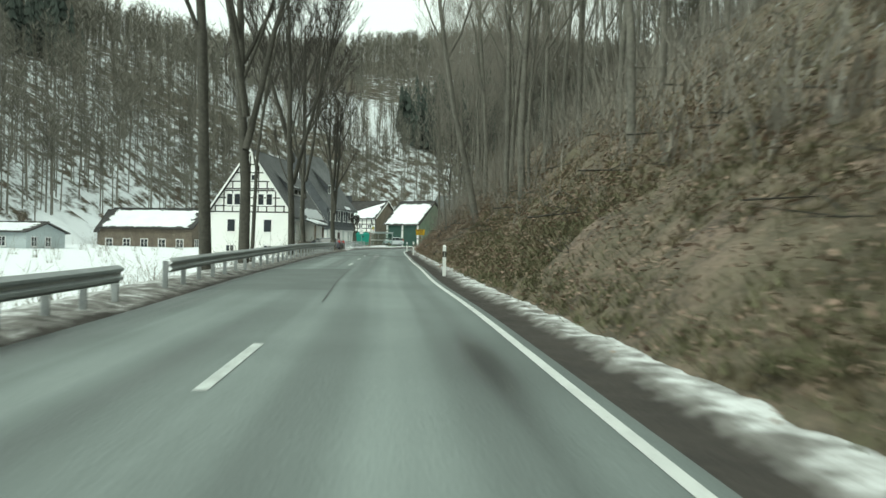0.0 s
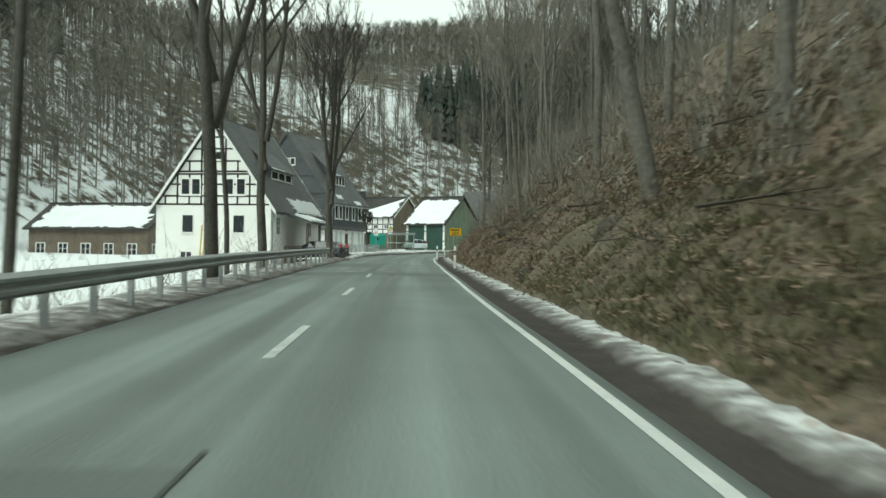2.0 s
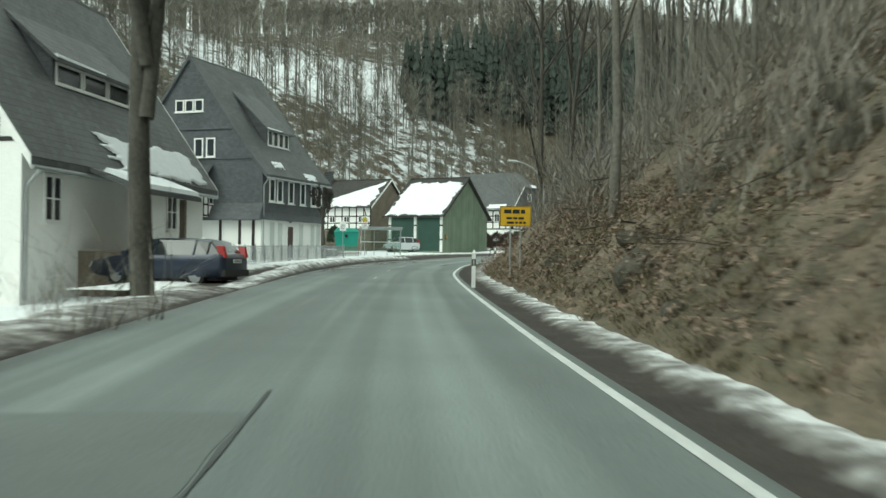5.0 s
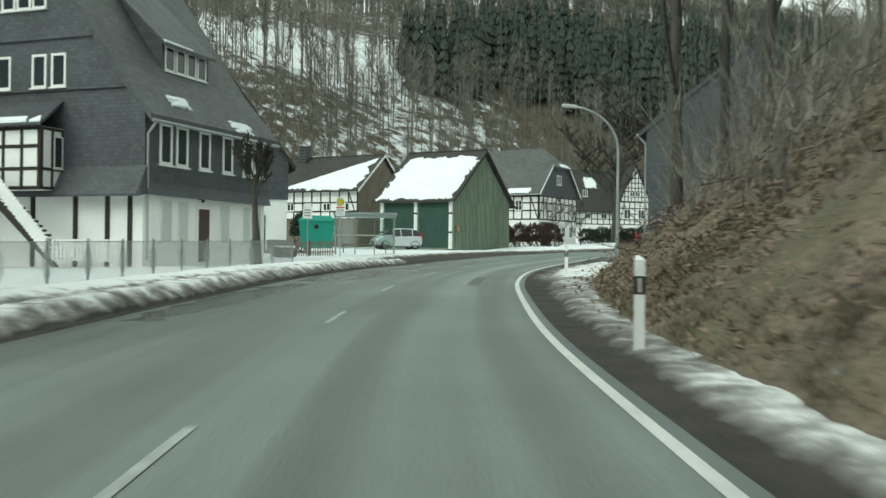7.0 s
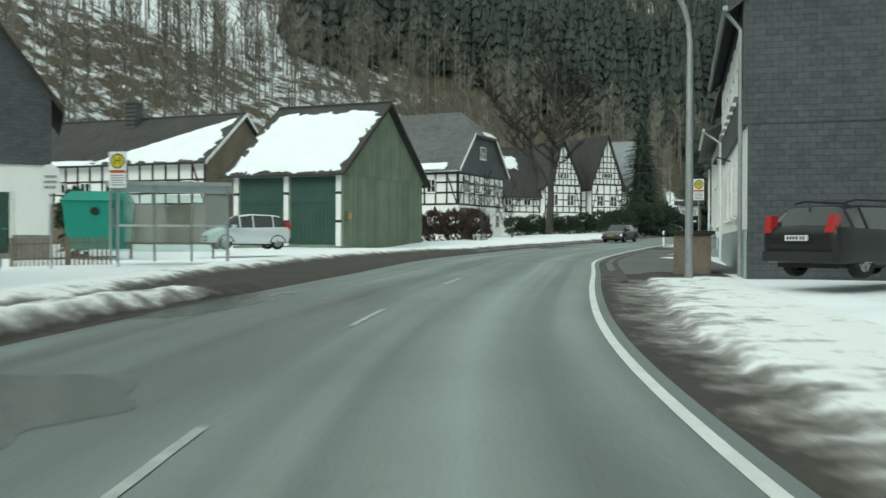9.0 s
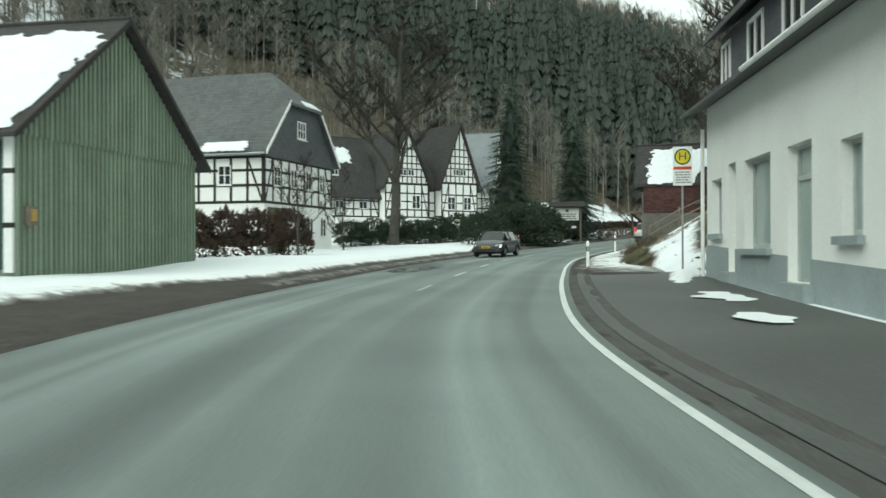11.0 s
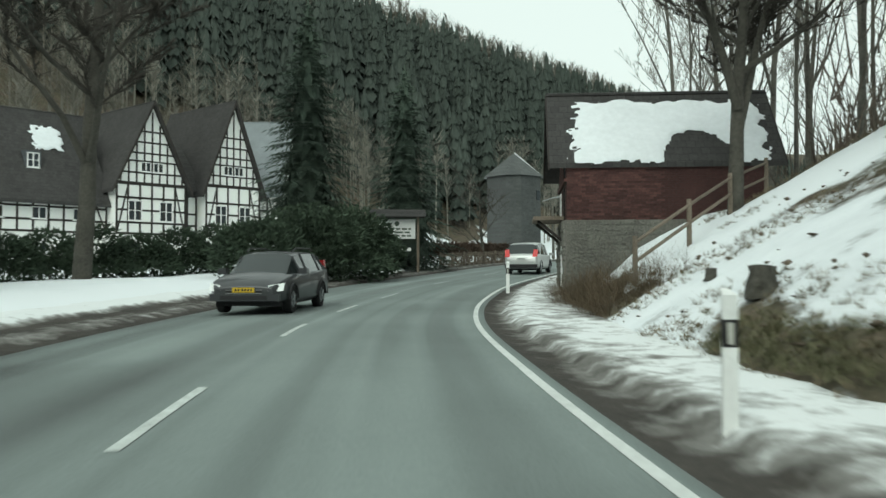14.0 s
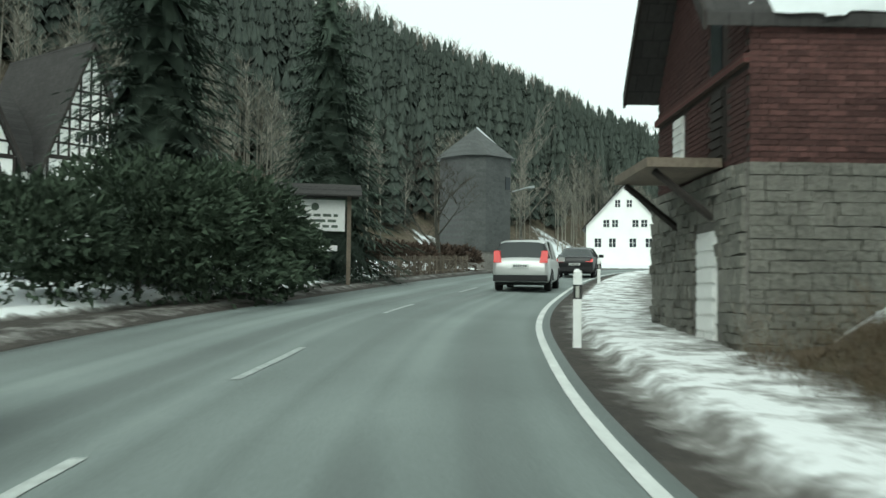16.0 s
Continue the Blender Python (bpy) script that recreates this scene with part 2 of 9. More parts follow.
def spread(lo, hi, dense_lo, dense_hi, step):
    """Grid lines, close together in the middle and wider apart outwards."""
    mid = list(np.arange(dense_lo, dense_hi + 0.01, step))
    a, g, s = dense_hi, [], step
    while a < hi:
        s *= 1.14
        a += s
        g.append(a)
    b, k, s = dense_lo, [], step
    while b > lo:
        s *= 1.14
        b -= s
        k.append(b)
    return np.array(k[::-1] + mid + g)


def mesh_object(name, verts, faces, mats=(), parent=None, idx=None, smooth=False):
    me = bpy.data.meshes.new(name)
    me.from_pydata([tuple(v) for v in verts], [], [tuple(f) for f in faces])
    for m in mats:
        me.materials.append(m)
    if idx is not None:
        me.polygons.foreach_set("material_index", np.asarray(idx, dtype=np.int32))
    if smooth:
        me.polygons.foreach_set("use_smooth", np.ones(len(me.polygons), dtype=bool))
    me.update()
    ob = new(name, me)
    if parent is not None:
        ob.parent = parent
    return ob


def grid_faces(nx, ny):
    i = np.arange((nx - 1) * (ny - 1))
    a = (i // (nx - 1)) * nx + i % (nx - 1)
    return np.stack([a, a + 1, a + nx + 1, a + nx], 1)


def masked_ground(name, low, low2, high, high2, attr, scale, soft=0.12, third=None, stretch=1.0, relief=0.5):
    """Two surfaces that meet in a broken line: an attribute on the mesh plus noise says which of them lies on top."""
    m = material(name, low, 0.95, vary=0.0, tint=low2, scale=14, fine=52, bump=relief)
    n, l = m.node_tree.nodes, m.node_tree.links
    b = n["Principled BSDF"]
    src = b.inputs["Base Color"].links[0].from_socket
    for k in n:
        if k.bl_idname == "ShaderNodeMapRange" and third:
            k.inputs["From Min"].default_value, k.inputs["From Max"].default_value = 0.82, 1.2
    if third:
        spot, spot_mix, spot_range = n.new("ShaderNodeTexNoise"), n.new("ShaderNodeMix"), n.new("ShaderNodeMapRange")
        spot.inputs["Scale"].default_value, spot.inputs["Detail"].default_value, spot.inputs["Roughness"].default_value = 0.5, 9, 0.78
        spot_range.inputs["From Min"].default_value, spot_range.inputs["From Max"].default_value = 0.38, 0.64
        spot_mix.data_type = "RGBA"
        spot_mix.inputs["B"].default_value = (*third, 1)
        where = n.new("ShaderNodeNewGeometry")
        l.new(where.outputs["Position"], spot.inputs["Vector"])
        l.new(spot.outputs["Fac"], spot_range.inputs["Value"])
        l.new(spot_range.outputs[0], spot_mix.inputs["Factor"])
        l.new(src, spot_mix.inputs["A"])
        src = spot_mix.outputs["Result"]
    at = n.new("ShaderNodeAttribute")
    at.attribute_name = attr
    ns = n.new("ShaderNodeTexNoise")
    ns.inputs["Scale"].default_value, ns.inputs["Detail"].default_value, ns.inputs["Roughness"].default_value = scale, 6, 0.65
    geo, long = n.new("ShaderNodeNewGeometry"), n.new("ShaderNodeMapping")
    long.inputs["Scale"].default_value = (1.0, stretch, 1.0)
    l.new(geo.outputs["Position"], long.inputs["Vector"])
    l.new(long.outputs[0], ns.inputs["Vector"])
    add = n.new("ShaderNodeMath")
    add.operation = "ADD"
    l.new(at.outputs["Fac"], add.inputs[0])
    l.new(ns.outputs["Fac"], add.inputs[1])
    mr = n.new("ShaderNodeMapRange")
    mr.inputs["From Min"].default_value, mr.inputs["From Max"].default_value = 1.0 - soft * 0.5, 1.0 + soft * 0.5
    l.new(add.outputs[0], mr.inputs["Value"])
    top = n.new("ShaderNodeMix")
    top.data_type = "RGBA"
    top.inputs["A"].default_value, top.inputs["B"].default_value = (*high2, 1), (*high, 1)
    depth = n.new("ShaderNodeMapRange")
    depth.inputs["From Min"].default_value, depth.inputs["From Max"].default_value = 1.0, 1.22
    l.new(add.outputs[0], depth.inputs["Value"])
    l.new(depth.outputs[0], top.inputs["Factor"])
    mix = n.new("ShaderNodeMix")
    mix.data_type = "RGBA"
    l.new(mr.outputs[0], mix.inputs["Factor"])
    l.new(src, mix.inputs["A"])
    l.new(top.outputs["Result"], mix.inputs["B"])
    l.new(mix.outputs["Result"], b.inputs["Base Color"])
    return m


def set_attr(ob, name, values):
    a = ob.data.attributes.new(name, "FLOAT", "POINT")
    a.data.foreach_set("value", np.asarray(values, dtype=np.float32).ravel())


# ---- ground: one sheet to the horizon ----
gx, gy = spread(-900, 900, -34, 62, 0.9), spread(-250, 1100, -12, 262, 1.1)
GX, GY = np.meshgrid(gx, gy)
GZ = ground(GX, GY)
GU, GS = nearest(GX, GY)
# keep the sheet under the road and its edges
GZ -= 0.22 * np.clip(1 - np.maximum(GU - 1.9, -(GU + road_width(GS) + 1.0)) / 0.8, 0, 1)
GZ -= 0.5 * np.clip((GU - 2.2) / 0.8, 0, 1) * np.clip((15.0 - GU) / 1.5, 0, 1) * np.clip((GS + 8) / 3, 0, 1) * np.clip((133 - GS) / 4, 0, 1)
LITTER = masked_ground("leaf_litter_and_snow", (0.180, 0.136, 0.102), (0.050, 0.040, 0.032), (0.82, 0.85, 0.87), (0.70, 0.73, 0.75), "snow", 0.35, third=(0.080, 0.075, 0.047))
ground_ob = mesh_object("ground", np.stack([GX.ravel(), GY.ravel(), GZ.ravel()], 1), grid_faces(len(gx), len(gy)), (LITTER,), smooth=True)
hh, hd = hill_left(GX, GY)
snow = np.where(GU > 0, np.interp(GS, [-60, 118, 131, 138, 143, 200, 214, 240], [0.34, 0.34, 0.32, 0.38, 0.74, 0.64, 0.75, 0.6]), 0.85)
snow = np.where((GU > 0) & (GS < 135) & (GU < 5), 0.2, snow)
snow = np.where((GU > 0) & (GS < 132), snow + 0.09 * wave(GX, GY, 7, 8) + 0.07 * np.clip((GU - 8) / 4, 0, 1), snow)
snow = np.where((GU > 2.4) & (GU < 3.3) & (GS > 191) & (GS < 200.5), 0.34, snow)
snow = np.where((GU > 5.3 + 0.12 * np.clip(GS - 196, -2, 12)) & (GU < 16) & (GS > 188) & (GS < 207), 0.43 + 0.16 * wave(GX, GY, 3, 3), snow)
snow = np.where((GU > 1.9) & (GU < 3.7) & (GS > 206) & (GS < 217), 0.2, snow)
# the hill: leaf litter under the woods, a snowy clearing and snow along its foot
clearing = np.exp(-(((GX + 40) / 30) ** 2 + ((hh - 44) / 13) ** 2) * 1.2)
wood_snow = np.interp(hh, [0, 10, 22, 27, 400], [0.5, 0.46, 0.45, 0.4, 0.34]) + 0.06 * np.clip((-GX - 40) / 30, 0, 1) - 0.28 * np.clip((GX - 0) / 35, 0, 1) + 0.3 * clearing + 0.09 * wave(GX, GY, 26, 2)
snow = np.where((GU <= 0) & (hd > 4), wood_snow, snow)
set_attr(ground_ob, "snow", snow)
tagged(ground_ob, "valley ground with snow, leaf litter and brown grass", "ground", kind="structure")


BANK_LITTER = masked_ground("bank_leaf_litter", (0.245, 0.186, 0.146), (0.050, 0.042, 0.034), (0.80, 0.83, 0.84), (0.62, 0.64, 0.65), "snow", 1.1, 0.09, third=(0.132, 0.120, 0.080), relief=0.6)


def road_bank():
    """The cut bank beside the country road, with its lumps, washed gullies and ledges."""
    ids = [i for i in range(len(ST)) if -9 <= SY[i] <= 134]
    us = [0.0, 0.25, 0.5] + [0.5 + 0.33 * (k + 1) for k in range(46)]
    P = []
    for i in ids:
        for f in (0.0, 0.5):
            p = ST[i] + TG[i] / np.linalg.norm(TG[i]) * f
            for u in us:
                P.append(p + NR[i] * (float(bank_foot(SY[i])) - 0.1 + u))
    P = np.array(P)
    z = ground(P[:, 0], P[:, 1])
    n, m = len(us), 2 * len(ids)
    for k in range(len(P)):
        x, y = P[k]
        lump = 0.30 * noise.noise((x * 0.33, y * 0.27, 1.0)) + 0.16 * noise.noise((x * 0.8, y * 0.75, 4.0)) + 0.12 * noise.noise((x * 1.7, y * 1.6, 9.0))
        ledge = max(0.0, noise.noise((x * 0.35, y * 0.3, 7.0)) - 0.2) * 0.8
        a, b = k % n, k // n
        fade = min(a / 3, 1.0) * min((n - 1 - a) / 3, 1.0) * min(b / 4, 1.0) * min((m - 1 - b) / 4, 1.0)
        z[k] += (lump + ledge) * fade - 0.35 * (1 - min((n - 1 - a) / 2, 1.0)) - 0.3 * (1 - min(b / 2, 1.0)) - 0.3 * (1 - min((m - 1 - b) / 2, 1.0))
    ob = mesh_object("bank", np.column_stack([P, z]), grid_faces(n, m)[:, ::-1], (BANK_LITTER,), smooth=True)
    u = np.tile(np.array(us), m)
    set_attr(ob, "snow", np.where(u < 3.5, 0.17, 0.31) + 0.1 * wave(P[:, 0], P[:, 1], 7, 8) + 0.08 * np.clip((u - 4) / 5, 0, 1))
    tagged(ob, "steep road bank of leaf litter and brown grass", "bank", kind="structure")


road_bank()


# ---- road and its edges ----
def strip(name, profile, mats, y0=-60, y1=330, pick=None, label="", bumpy=0.0, category="road"):
    """A band along the road; profile gives for a station the list of (u, dz); pick the material of each lane of faces."""
    ids = [i for i in range(len(ST)) if y0 <= SY[i] <= y1]
    rows = [profile(i) for i in ids]
    n = len(rows[0])
    v = []
    for i, row in zip(ids, rows):
        for k, (u, dz) in enumerate(row):
            x, y, z = at_road(i, u, dz)
            if bumpy and 0 < k < n - 1:
                z += bumpy * (0.6 * noise.noise((x * 1.1, y * 1.1, 0)) + 0.4 * noise.noise((x * 3.3, y * 3.3, 5)))
            v.append((x, y, z))
    f = grid_faces(n, len(ids))
    ob = mesh_object(name, v, f[:, ::-1], mats, smooth=True)
    if len(mats) > 1:
        me = ob.data
        me.polygons.foreach_set("material_index", np.array([pick[k % (n - 1)] for k in range(len(f))], dtype=np.int32))
    return tagged(ob, label, category, kind="structure")


ASPHALT = material("pale_worn_asphalt", (0.192, 0.222, 0.213), 0.8, vary=0.18, scale=3, fine=120, bump=0.25)
ASPHALT_DARK = material("dark_wet_asphalt", (0.072, 0.074, 0.070), 0.5, vary=0.75, scale=1.6, fine=90, bump=0.25)
def toned(m, attr):
    """Multiplies a surface's colour by a tone stored on the mesh."""
    n, l = m.node_tree.nodes, m.node_tree.links
    b = n["Principled BSDF"]
    src = b.inputs["Base Color"].links[0].from_socket
    at, mul = n.new("ShaderNodeAttribute"), n.new("ShaderNodeMix")
    at.attribute_name = attr
    mul.data_type, mul.blend_type = "RGBA", "MULTIPLY"
    mul.inputs["Factor"].default_value = 1
    l.new(src, mul.inputs["A"])
    l.new(at.outputs["Color"], mul.inputs["B"])
    l.new(mul.outputs["Result"], b.inputs["Base Color"])
    rr = n.new("ShaderNodeMapRange")
    rr.inputs["From Min"].default_value, rr.inputs["From Max"].default_value = 0.35, 0.85
    rr.inputs["To Min"].default_value, rr.inputs["To Max"].default_value = 0.3, b.inputs["Roughness"].default_value
    l.new(at.outputs["Fac"], rr.inputs["Value"])
    l.new(rr.outputs[0], b.inputs["Roughness"])
    return m


toned(ASPHALT, "wear")
GRAVEL = material("dirty_gravel", (0.085, 0.082, 0.077), 0.95, vary=0.4, scale=12, fine=80, bump=0.6)
PAINT_WORN = material("worn_road_paint", (0.50, 0.53, 0.51), 0.75, vary=0.35, scale=30, fine=60, bump=0.1)
PAINT_FADED = material("faded_road_paint", (0.36, 0.39, 0.38), 0.75, vary=0.4, scale=30, fine=60, bump=0.1)
PATCH = material("dark_asphalt_patch", (0.118, 0.135, 0.130), 0.75, vary=0.3, scale=10, fine=100)
PATCH_PALE = material("grey_asphalt_field", (0.135, 0.154, 0.148), 0.8, vary=0.2, scale=6, fine=100)
WET = material("wet_asphalt", (0.085, 0.096, 0.093), 0.14, vary=0.3, scale=8, fine=90)
TAR = material("black_tar", (0.06, 0.066, 0.064), 0.6, vary=0.3, scale=20)
PAINT = material("road_paint", (0.62, 0.64, 0.62), 0.7, vary=0.18, scale=16, fine=60, bump=0.1)


COLS = 44


def road_profile(i):
    w = float(road_width(SY[i]))
    return [(-w + (w + 0.14) * k / COLS, 0.05 * math.sin(math.pi * k / COLS)) for k in range(COLS + 1)]


road = strip("road", road_profile, (ASPHALT,), label="pale worn asphalt road with salt-bleached wheel tracks")


def road_wear():
    """Tone of the asphalt: polished wheel tracks, bleached middle, damp edges and long streaks."""
    out = []
    for i in [i for i in range(len(ST)) if -60 <= SY[i] <= 330]:
        w, c = float(road_width(SY[i])), float(lane(SY[i]))
        for k in range(COLS + 1):
            u = -w + (w + 0.14) * k / COLS
            t = 0.0
            for q in (-c * 0.24, -c * 0.74, -c - (w - c) * 0.27, -c - (w - c) * 0.76):
                t -= 0.2 * math.exp(-((u - q) / 0.26) ** 2)
            for q in (-c * 0.5, -c - (w - c) * 0.5):
                t += 0.16 * math.exp(-((u - q) / 0.3) ** 2)
            t += 0.26 * noise.noise((u * 1.6, i * 0.04, 3)) + 0.26 * noise.noise((u * 4.2, i * 0.05, 8)) + 0.12 * noise.noise((u * 0.6, i * 0.22, 5)) - 0.06 * (u < -c)
            t -= 0.22 * math.exp(-((u + c - 0.25) / 0.16) ** 2) * (0.5 + noise.noise((2.0, i * 0.07, 6)))
            t -= 0.55 * math.exp(-((u + w) / 0.4) ** 2) * (0.7 + noise.noise((u, i * 0.3, 1)))
            t -= 0.35 * math.exp(-((u - 0.12) / 0.12) ** 2)
            y = SY[i]
            damp = math.exp(-((y - 70.5) / 4.5) ** 2) * (0.5 + 0.9 * noise.noise((u * 0.7, i * 0.35, 2)))
            damp += 0.9 * math.exp(-((y - 13.8) / 2.6) ** 2 - ((u + 0.6) / 0.3) ** 2)
            damp += (0.75 + noise.noise((u * 3, i * 0.3, 7))) * math.exp(-((y - 208) / 7) ** 2 - ((u + 1.65) / 0.22) ** 2)
            damp += 0.5 * math.exp(-((y - 132) / 14) ** 2 - ((u + 5.4) / 0.9) ** 2) * (0.6 + noise.noise((u, i * 0.25, 11)))
            t -= 0.5 * max(damp, 0.0)
            wet = max(0.0, noise.noise((u * 0.5 + 9, i * 0.06, 4))) * (1.0 if 118 < SY[i] < 200 and u < -c else 0.15)
            out.append(1.0 + t - 1.1 * wet)
    return out


set_attr(road, "wear", road_wear())


def crown(u, i):
    w = float(road_width(SY[i]))
    return 0.05 * math.sin(math.pi * min(max((u + w) / (w + 0.14), 0), 1))


def line_strip(name, u0, u1, y0, y1, label, mat=PAINT, lift=0.006):
    return strip(name, lambda i: [(u0(i), crown(u0(i), i) + lift), (u1(i), crown(u1(i), i) + lift)], (mat,), y0, y1, label=label, category="road marking")


line_strip("edge_line", lambda i: -0.115, lambda i: 0.0, -60, 330, "solid white painted edge line on the road")

DASHES = [(0.6, 3.3), (11.6, 3.3), (44.6, 3.6), (55.5, 3.2), (66.0, 3.2), (112.6, 2.0), (121.7, 2.0), (129.7, 2.2), (138.5, 2.8), (147.0, 2.3), (155.5, 2.3),
          (180.0, 2.3), (187.0, 2.9), (194.8, 2.8), (203.3, 2.6), (209.5, 2.2), (214.6, 2.5), (222.5, 2.5), (230.0, 2.5), (238.0, 2.5), (246.0, 2.5)]
for y0, dy in DASHES:
    v = []
    for i in range(9):
        yy = y0 + dy * i / 8
        k = int(np.argmin(np.abs(SY - yy)))
        f, c = (yy - SY[k]) / TG[k, 1], float(lane(yy))
        for sgn in (-1, 1):
            p = ST[k] + TG[k] * f + NR[k] * (-c + sgn * (0.06 if y0 < 100 else 0.038 if y0 < 160 else 0.05))
            v.append((p[0], p[1], float(road_z(yy)) + crown(-c, k) + 0.007))
    dash = mesh_object("centre_dash", v, grid_faces(2, 9)[:, ::-1], (PAINT_WORN if y0 < 100 or 186 < y0 < 212 else PAINT_FADED,))
    tagged(dash, "worn white dash of the centre line", "road marking", kind="structure")


def patch(name, y0, y1, u0, u1, mat, label, seed=0, lift=0.004, ragged=0.15, ny=24, nu=10):
    """A repair or damp spot lying on the road, with an uneven outline."""
    v, f = [], []
    for a in range(ny + 1):
        yy = y0 + (y1 - y0) * a / ny
        k = int(np.argmin(np.abs(SY - yy)))
        fw = (yy - SY[k]) / TG[k, 1]
        e0 = u0 + ragged * noise.noise((yy * 1.3, seed, 0)) + (0.5 * (u1 - u0) * (1 - math.sin(math.pi * min(max(a / ny, 0.02), 0.98)) ** 0.35) if ragged > 0.1 else 0)
        e1 = u1 + ragged * noise.noise((yy * 1.3, seed, 7)) - (0.45 * (u1 - u0) * (1 - math.sin(math.pi * min(max(a / ny, 0.02), 0.98)) ** 0.35) if ragged > 0.1 else 0)
        for b in range(nu + 1):
            u = e0 + (e1 - e0) * b / nu
            p = ST[k] + TG[k] * fw + NR[k] * u
            v.append((p[0], p[1], float(road_z(yy)) + crown(u, k) + lift))
    ob = mesh_object(name, v, grid_faces(nu + 1, ny + 1)[:, ::-1], (mat,), smooth=True)
    return tagged(ob, label, "road patch", kind="structure")


patch("asphalt_patch", 67.8, 71.2, -5.9, -0.15, PATCH_PALE, "dark repaired asphalt patch", 1, ragged=0.03)
patch("asphalt_patch", 71.3, 78.5, -3.3, -2.95, PATCH, "dark repaired strip along the road joint", 2, ragged=0.03)
patch("asphalt_patch", 26.0, 40.0, -5.7, -2.85, PATCH_PALE, "grey repaired asphalt field", 3, ragged=0.03)
patch("asphalt_patch", 78.6, 87.0, -5.8, -3.0, PATCH_PALE, "grey repaired asphalt field", 4, ragged=0.03)
for y0_, y1_, u_ in ((22.0, 40.4, -2.84), (71.0, 88.0, -2.96), (184.0, 197.0, -5.5)):
    patch("tar_seam", y0_, y1_, u_ - 0.016, u_ + 0.016, TAR, "thin dark tar seam in the asphalt", int(y0_), lift=0.009, ragged=0.02, ny=40, nu=2)
patch("damp_spot", 134.0, 141.5, -6.4, -4.4, WET, "wet dark streak on the asphalt", 6, ragged=0.5)
patch("damp_spot", 140.0, 143.3, -6.5, -3.9, WET, "wet dark streak on the asphalt", 7, ragged=0.4)
patch("damp_spot", 122.0, 133.0, -6.3, -5.3, WET, "wet dark streak along the snow ridge", 16, ragged=0.4)
patch("damp_spot", 133.0, 138.4, -1.38, -1.05, PATCH, "dark tar strip in the wheel track", 8, ragged=0.03)
patch("damp_spot", 148.0, 153.0, -7.0, -5.6, WET, "wet dark puddle beside the road", 9, ragged=0.4)
patch("damp_spot", 190.0, 197.0, -6.6, -5.0, WET, "wet dark streak on the asphalt", 17, ragged=0.5)


# ---- shoulders, verges, pavements and snow banks ----
MUD_SNOW = masked_ground("mud_and_dirty_snow", (0.072, 0.063, 0.054), (0.034, 0.031, 0.028), (0.78, 0.80, 0.80), (0.36, 0.355, 0.335), "snow", 1.9, 0.42)


def snowy_strip(name, pts, y0, y1, label, bumpy, cover, category="verge", steps=4):
    """A verge in short steps along and across; pts: for a station (u, dz) pairs; cover: snow share of each column, or a function of column and y."""
    ids = [i for i in range(len(ST)) if y0 <= SY[i] <= y1]
    prof = np.array([pts(i) for i in ids])
    snow_ = np.array([[cover(k, SY[i]) if callable(cover) else cover[k] for k in range(prof.shape[1])] for i in ids])
    data = np.concatenate([prof, snow_[:, :, None], np.repeat(ST[ids][:, None, :], prof.shape[1], 1), np.repeat(NR[ids][:, None, :], prof.shape[1], 1)], 2)
    long = np.concatenate([[data[:-1] * (1 - q / steps) + data[1:] * (q / steps)] for q in range(steps)]).transpose(1, 0, 2, 3).reshape(-1, *data.shape[1:])
    n = 3 * (data.shape[1] - 1) + 1
    col = np.linspace(0, data.shape[1] - 1, n)
    lo = np.minimum(col.astype(int), data.shape[1] - 2)
    f = (col - lo)[None, :, None]
    wide = long[:, lo] * (1 - f) + long[:, lo + 1] * f
    x, y = wide[..., 3] + wide[..., 5] * wide[..., 0], wide[..., 4] + wide[..., 6] * wide[..., 0]
    z = road_z(wide[..., 4]) + wide[..., 1]
    for i in range(x.shape[0]):
        for k in range(1, n - 1):
            p, q = x[i, k], y[i, k]
            z[i, k] += bumpy * (0.7 * noise.noise((p * 0.9, q * 0.9, 0)) + 0.5 * noise.noise((p * 2.6, q * 2.6, 5)) + 0.25 * noise.noise((p * 7, q * 7, 9)))
    ob = mesh_object(name, np.stack([x.ravel(), y.ravel(), z.ravel()], 1), grid_faces(n, x.shape[0])[:, ::-1], (MUD_SNOW,), smooth=True)
    set_attr(ob, "snow", wide[..., 2])
    return tagged(ob, label, category, kind="structure")


def right_edge(i):
    y = SY[i]
    g = float(np.interp(y, [-60, 125, 140, 158, 162, 186, 190, 260], [0.62, 0.62, 0.85, 1.2, 1.4, 1.4, 0.66, 0.62]))
    wob = 0.12 * noise.noise((y * 0.16, 0, 0)) + 0.08 * noise.noise((y * 0.45, 3, 0))
    h = float(np.interp(y, [-60, 120, 145, 160, 186, 194, 230], [0.05, 0.05, 0.08, 0.05, 0.05, 0.11, 0.10]))
    f = float(bank_foot(y))
    out = min(f + 0.35, 2.9)
    if 163 < y < 188.5:
        return [(0.12, -0.005), (0.3, -0.03)] + [(0.4 + 0.3 * k, -0.16) for k in range(6)]
    return [(0.12, -0.005), (0.45, -0.02), (g + wob, -0.02), (g + wob + 0.14, h * 0.8), (g + wob + 0.4, h * 1.1), (out * 0.5 + (g + 0.5) * 0.5, h), (max(out - 0.2, g + 0.6), h * 0.8 + 0.02), (out + 0.5, -0.1 + 0.5 * float(bank_slope(y)) * 0.5)]


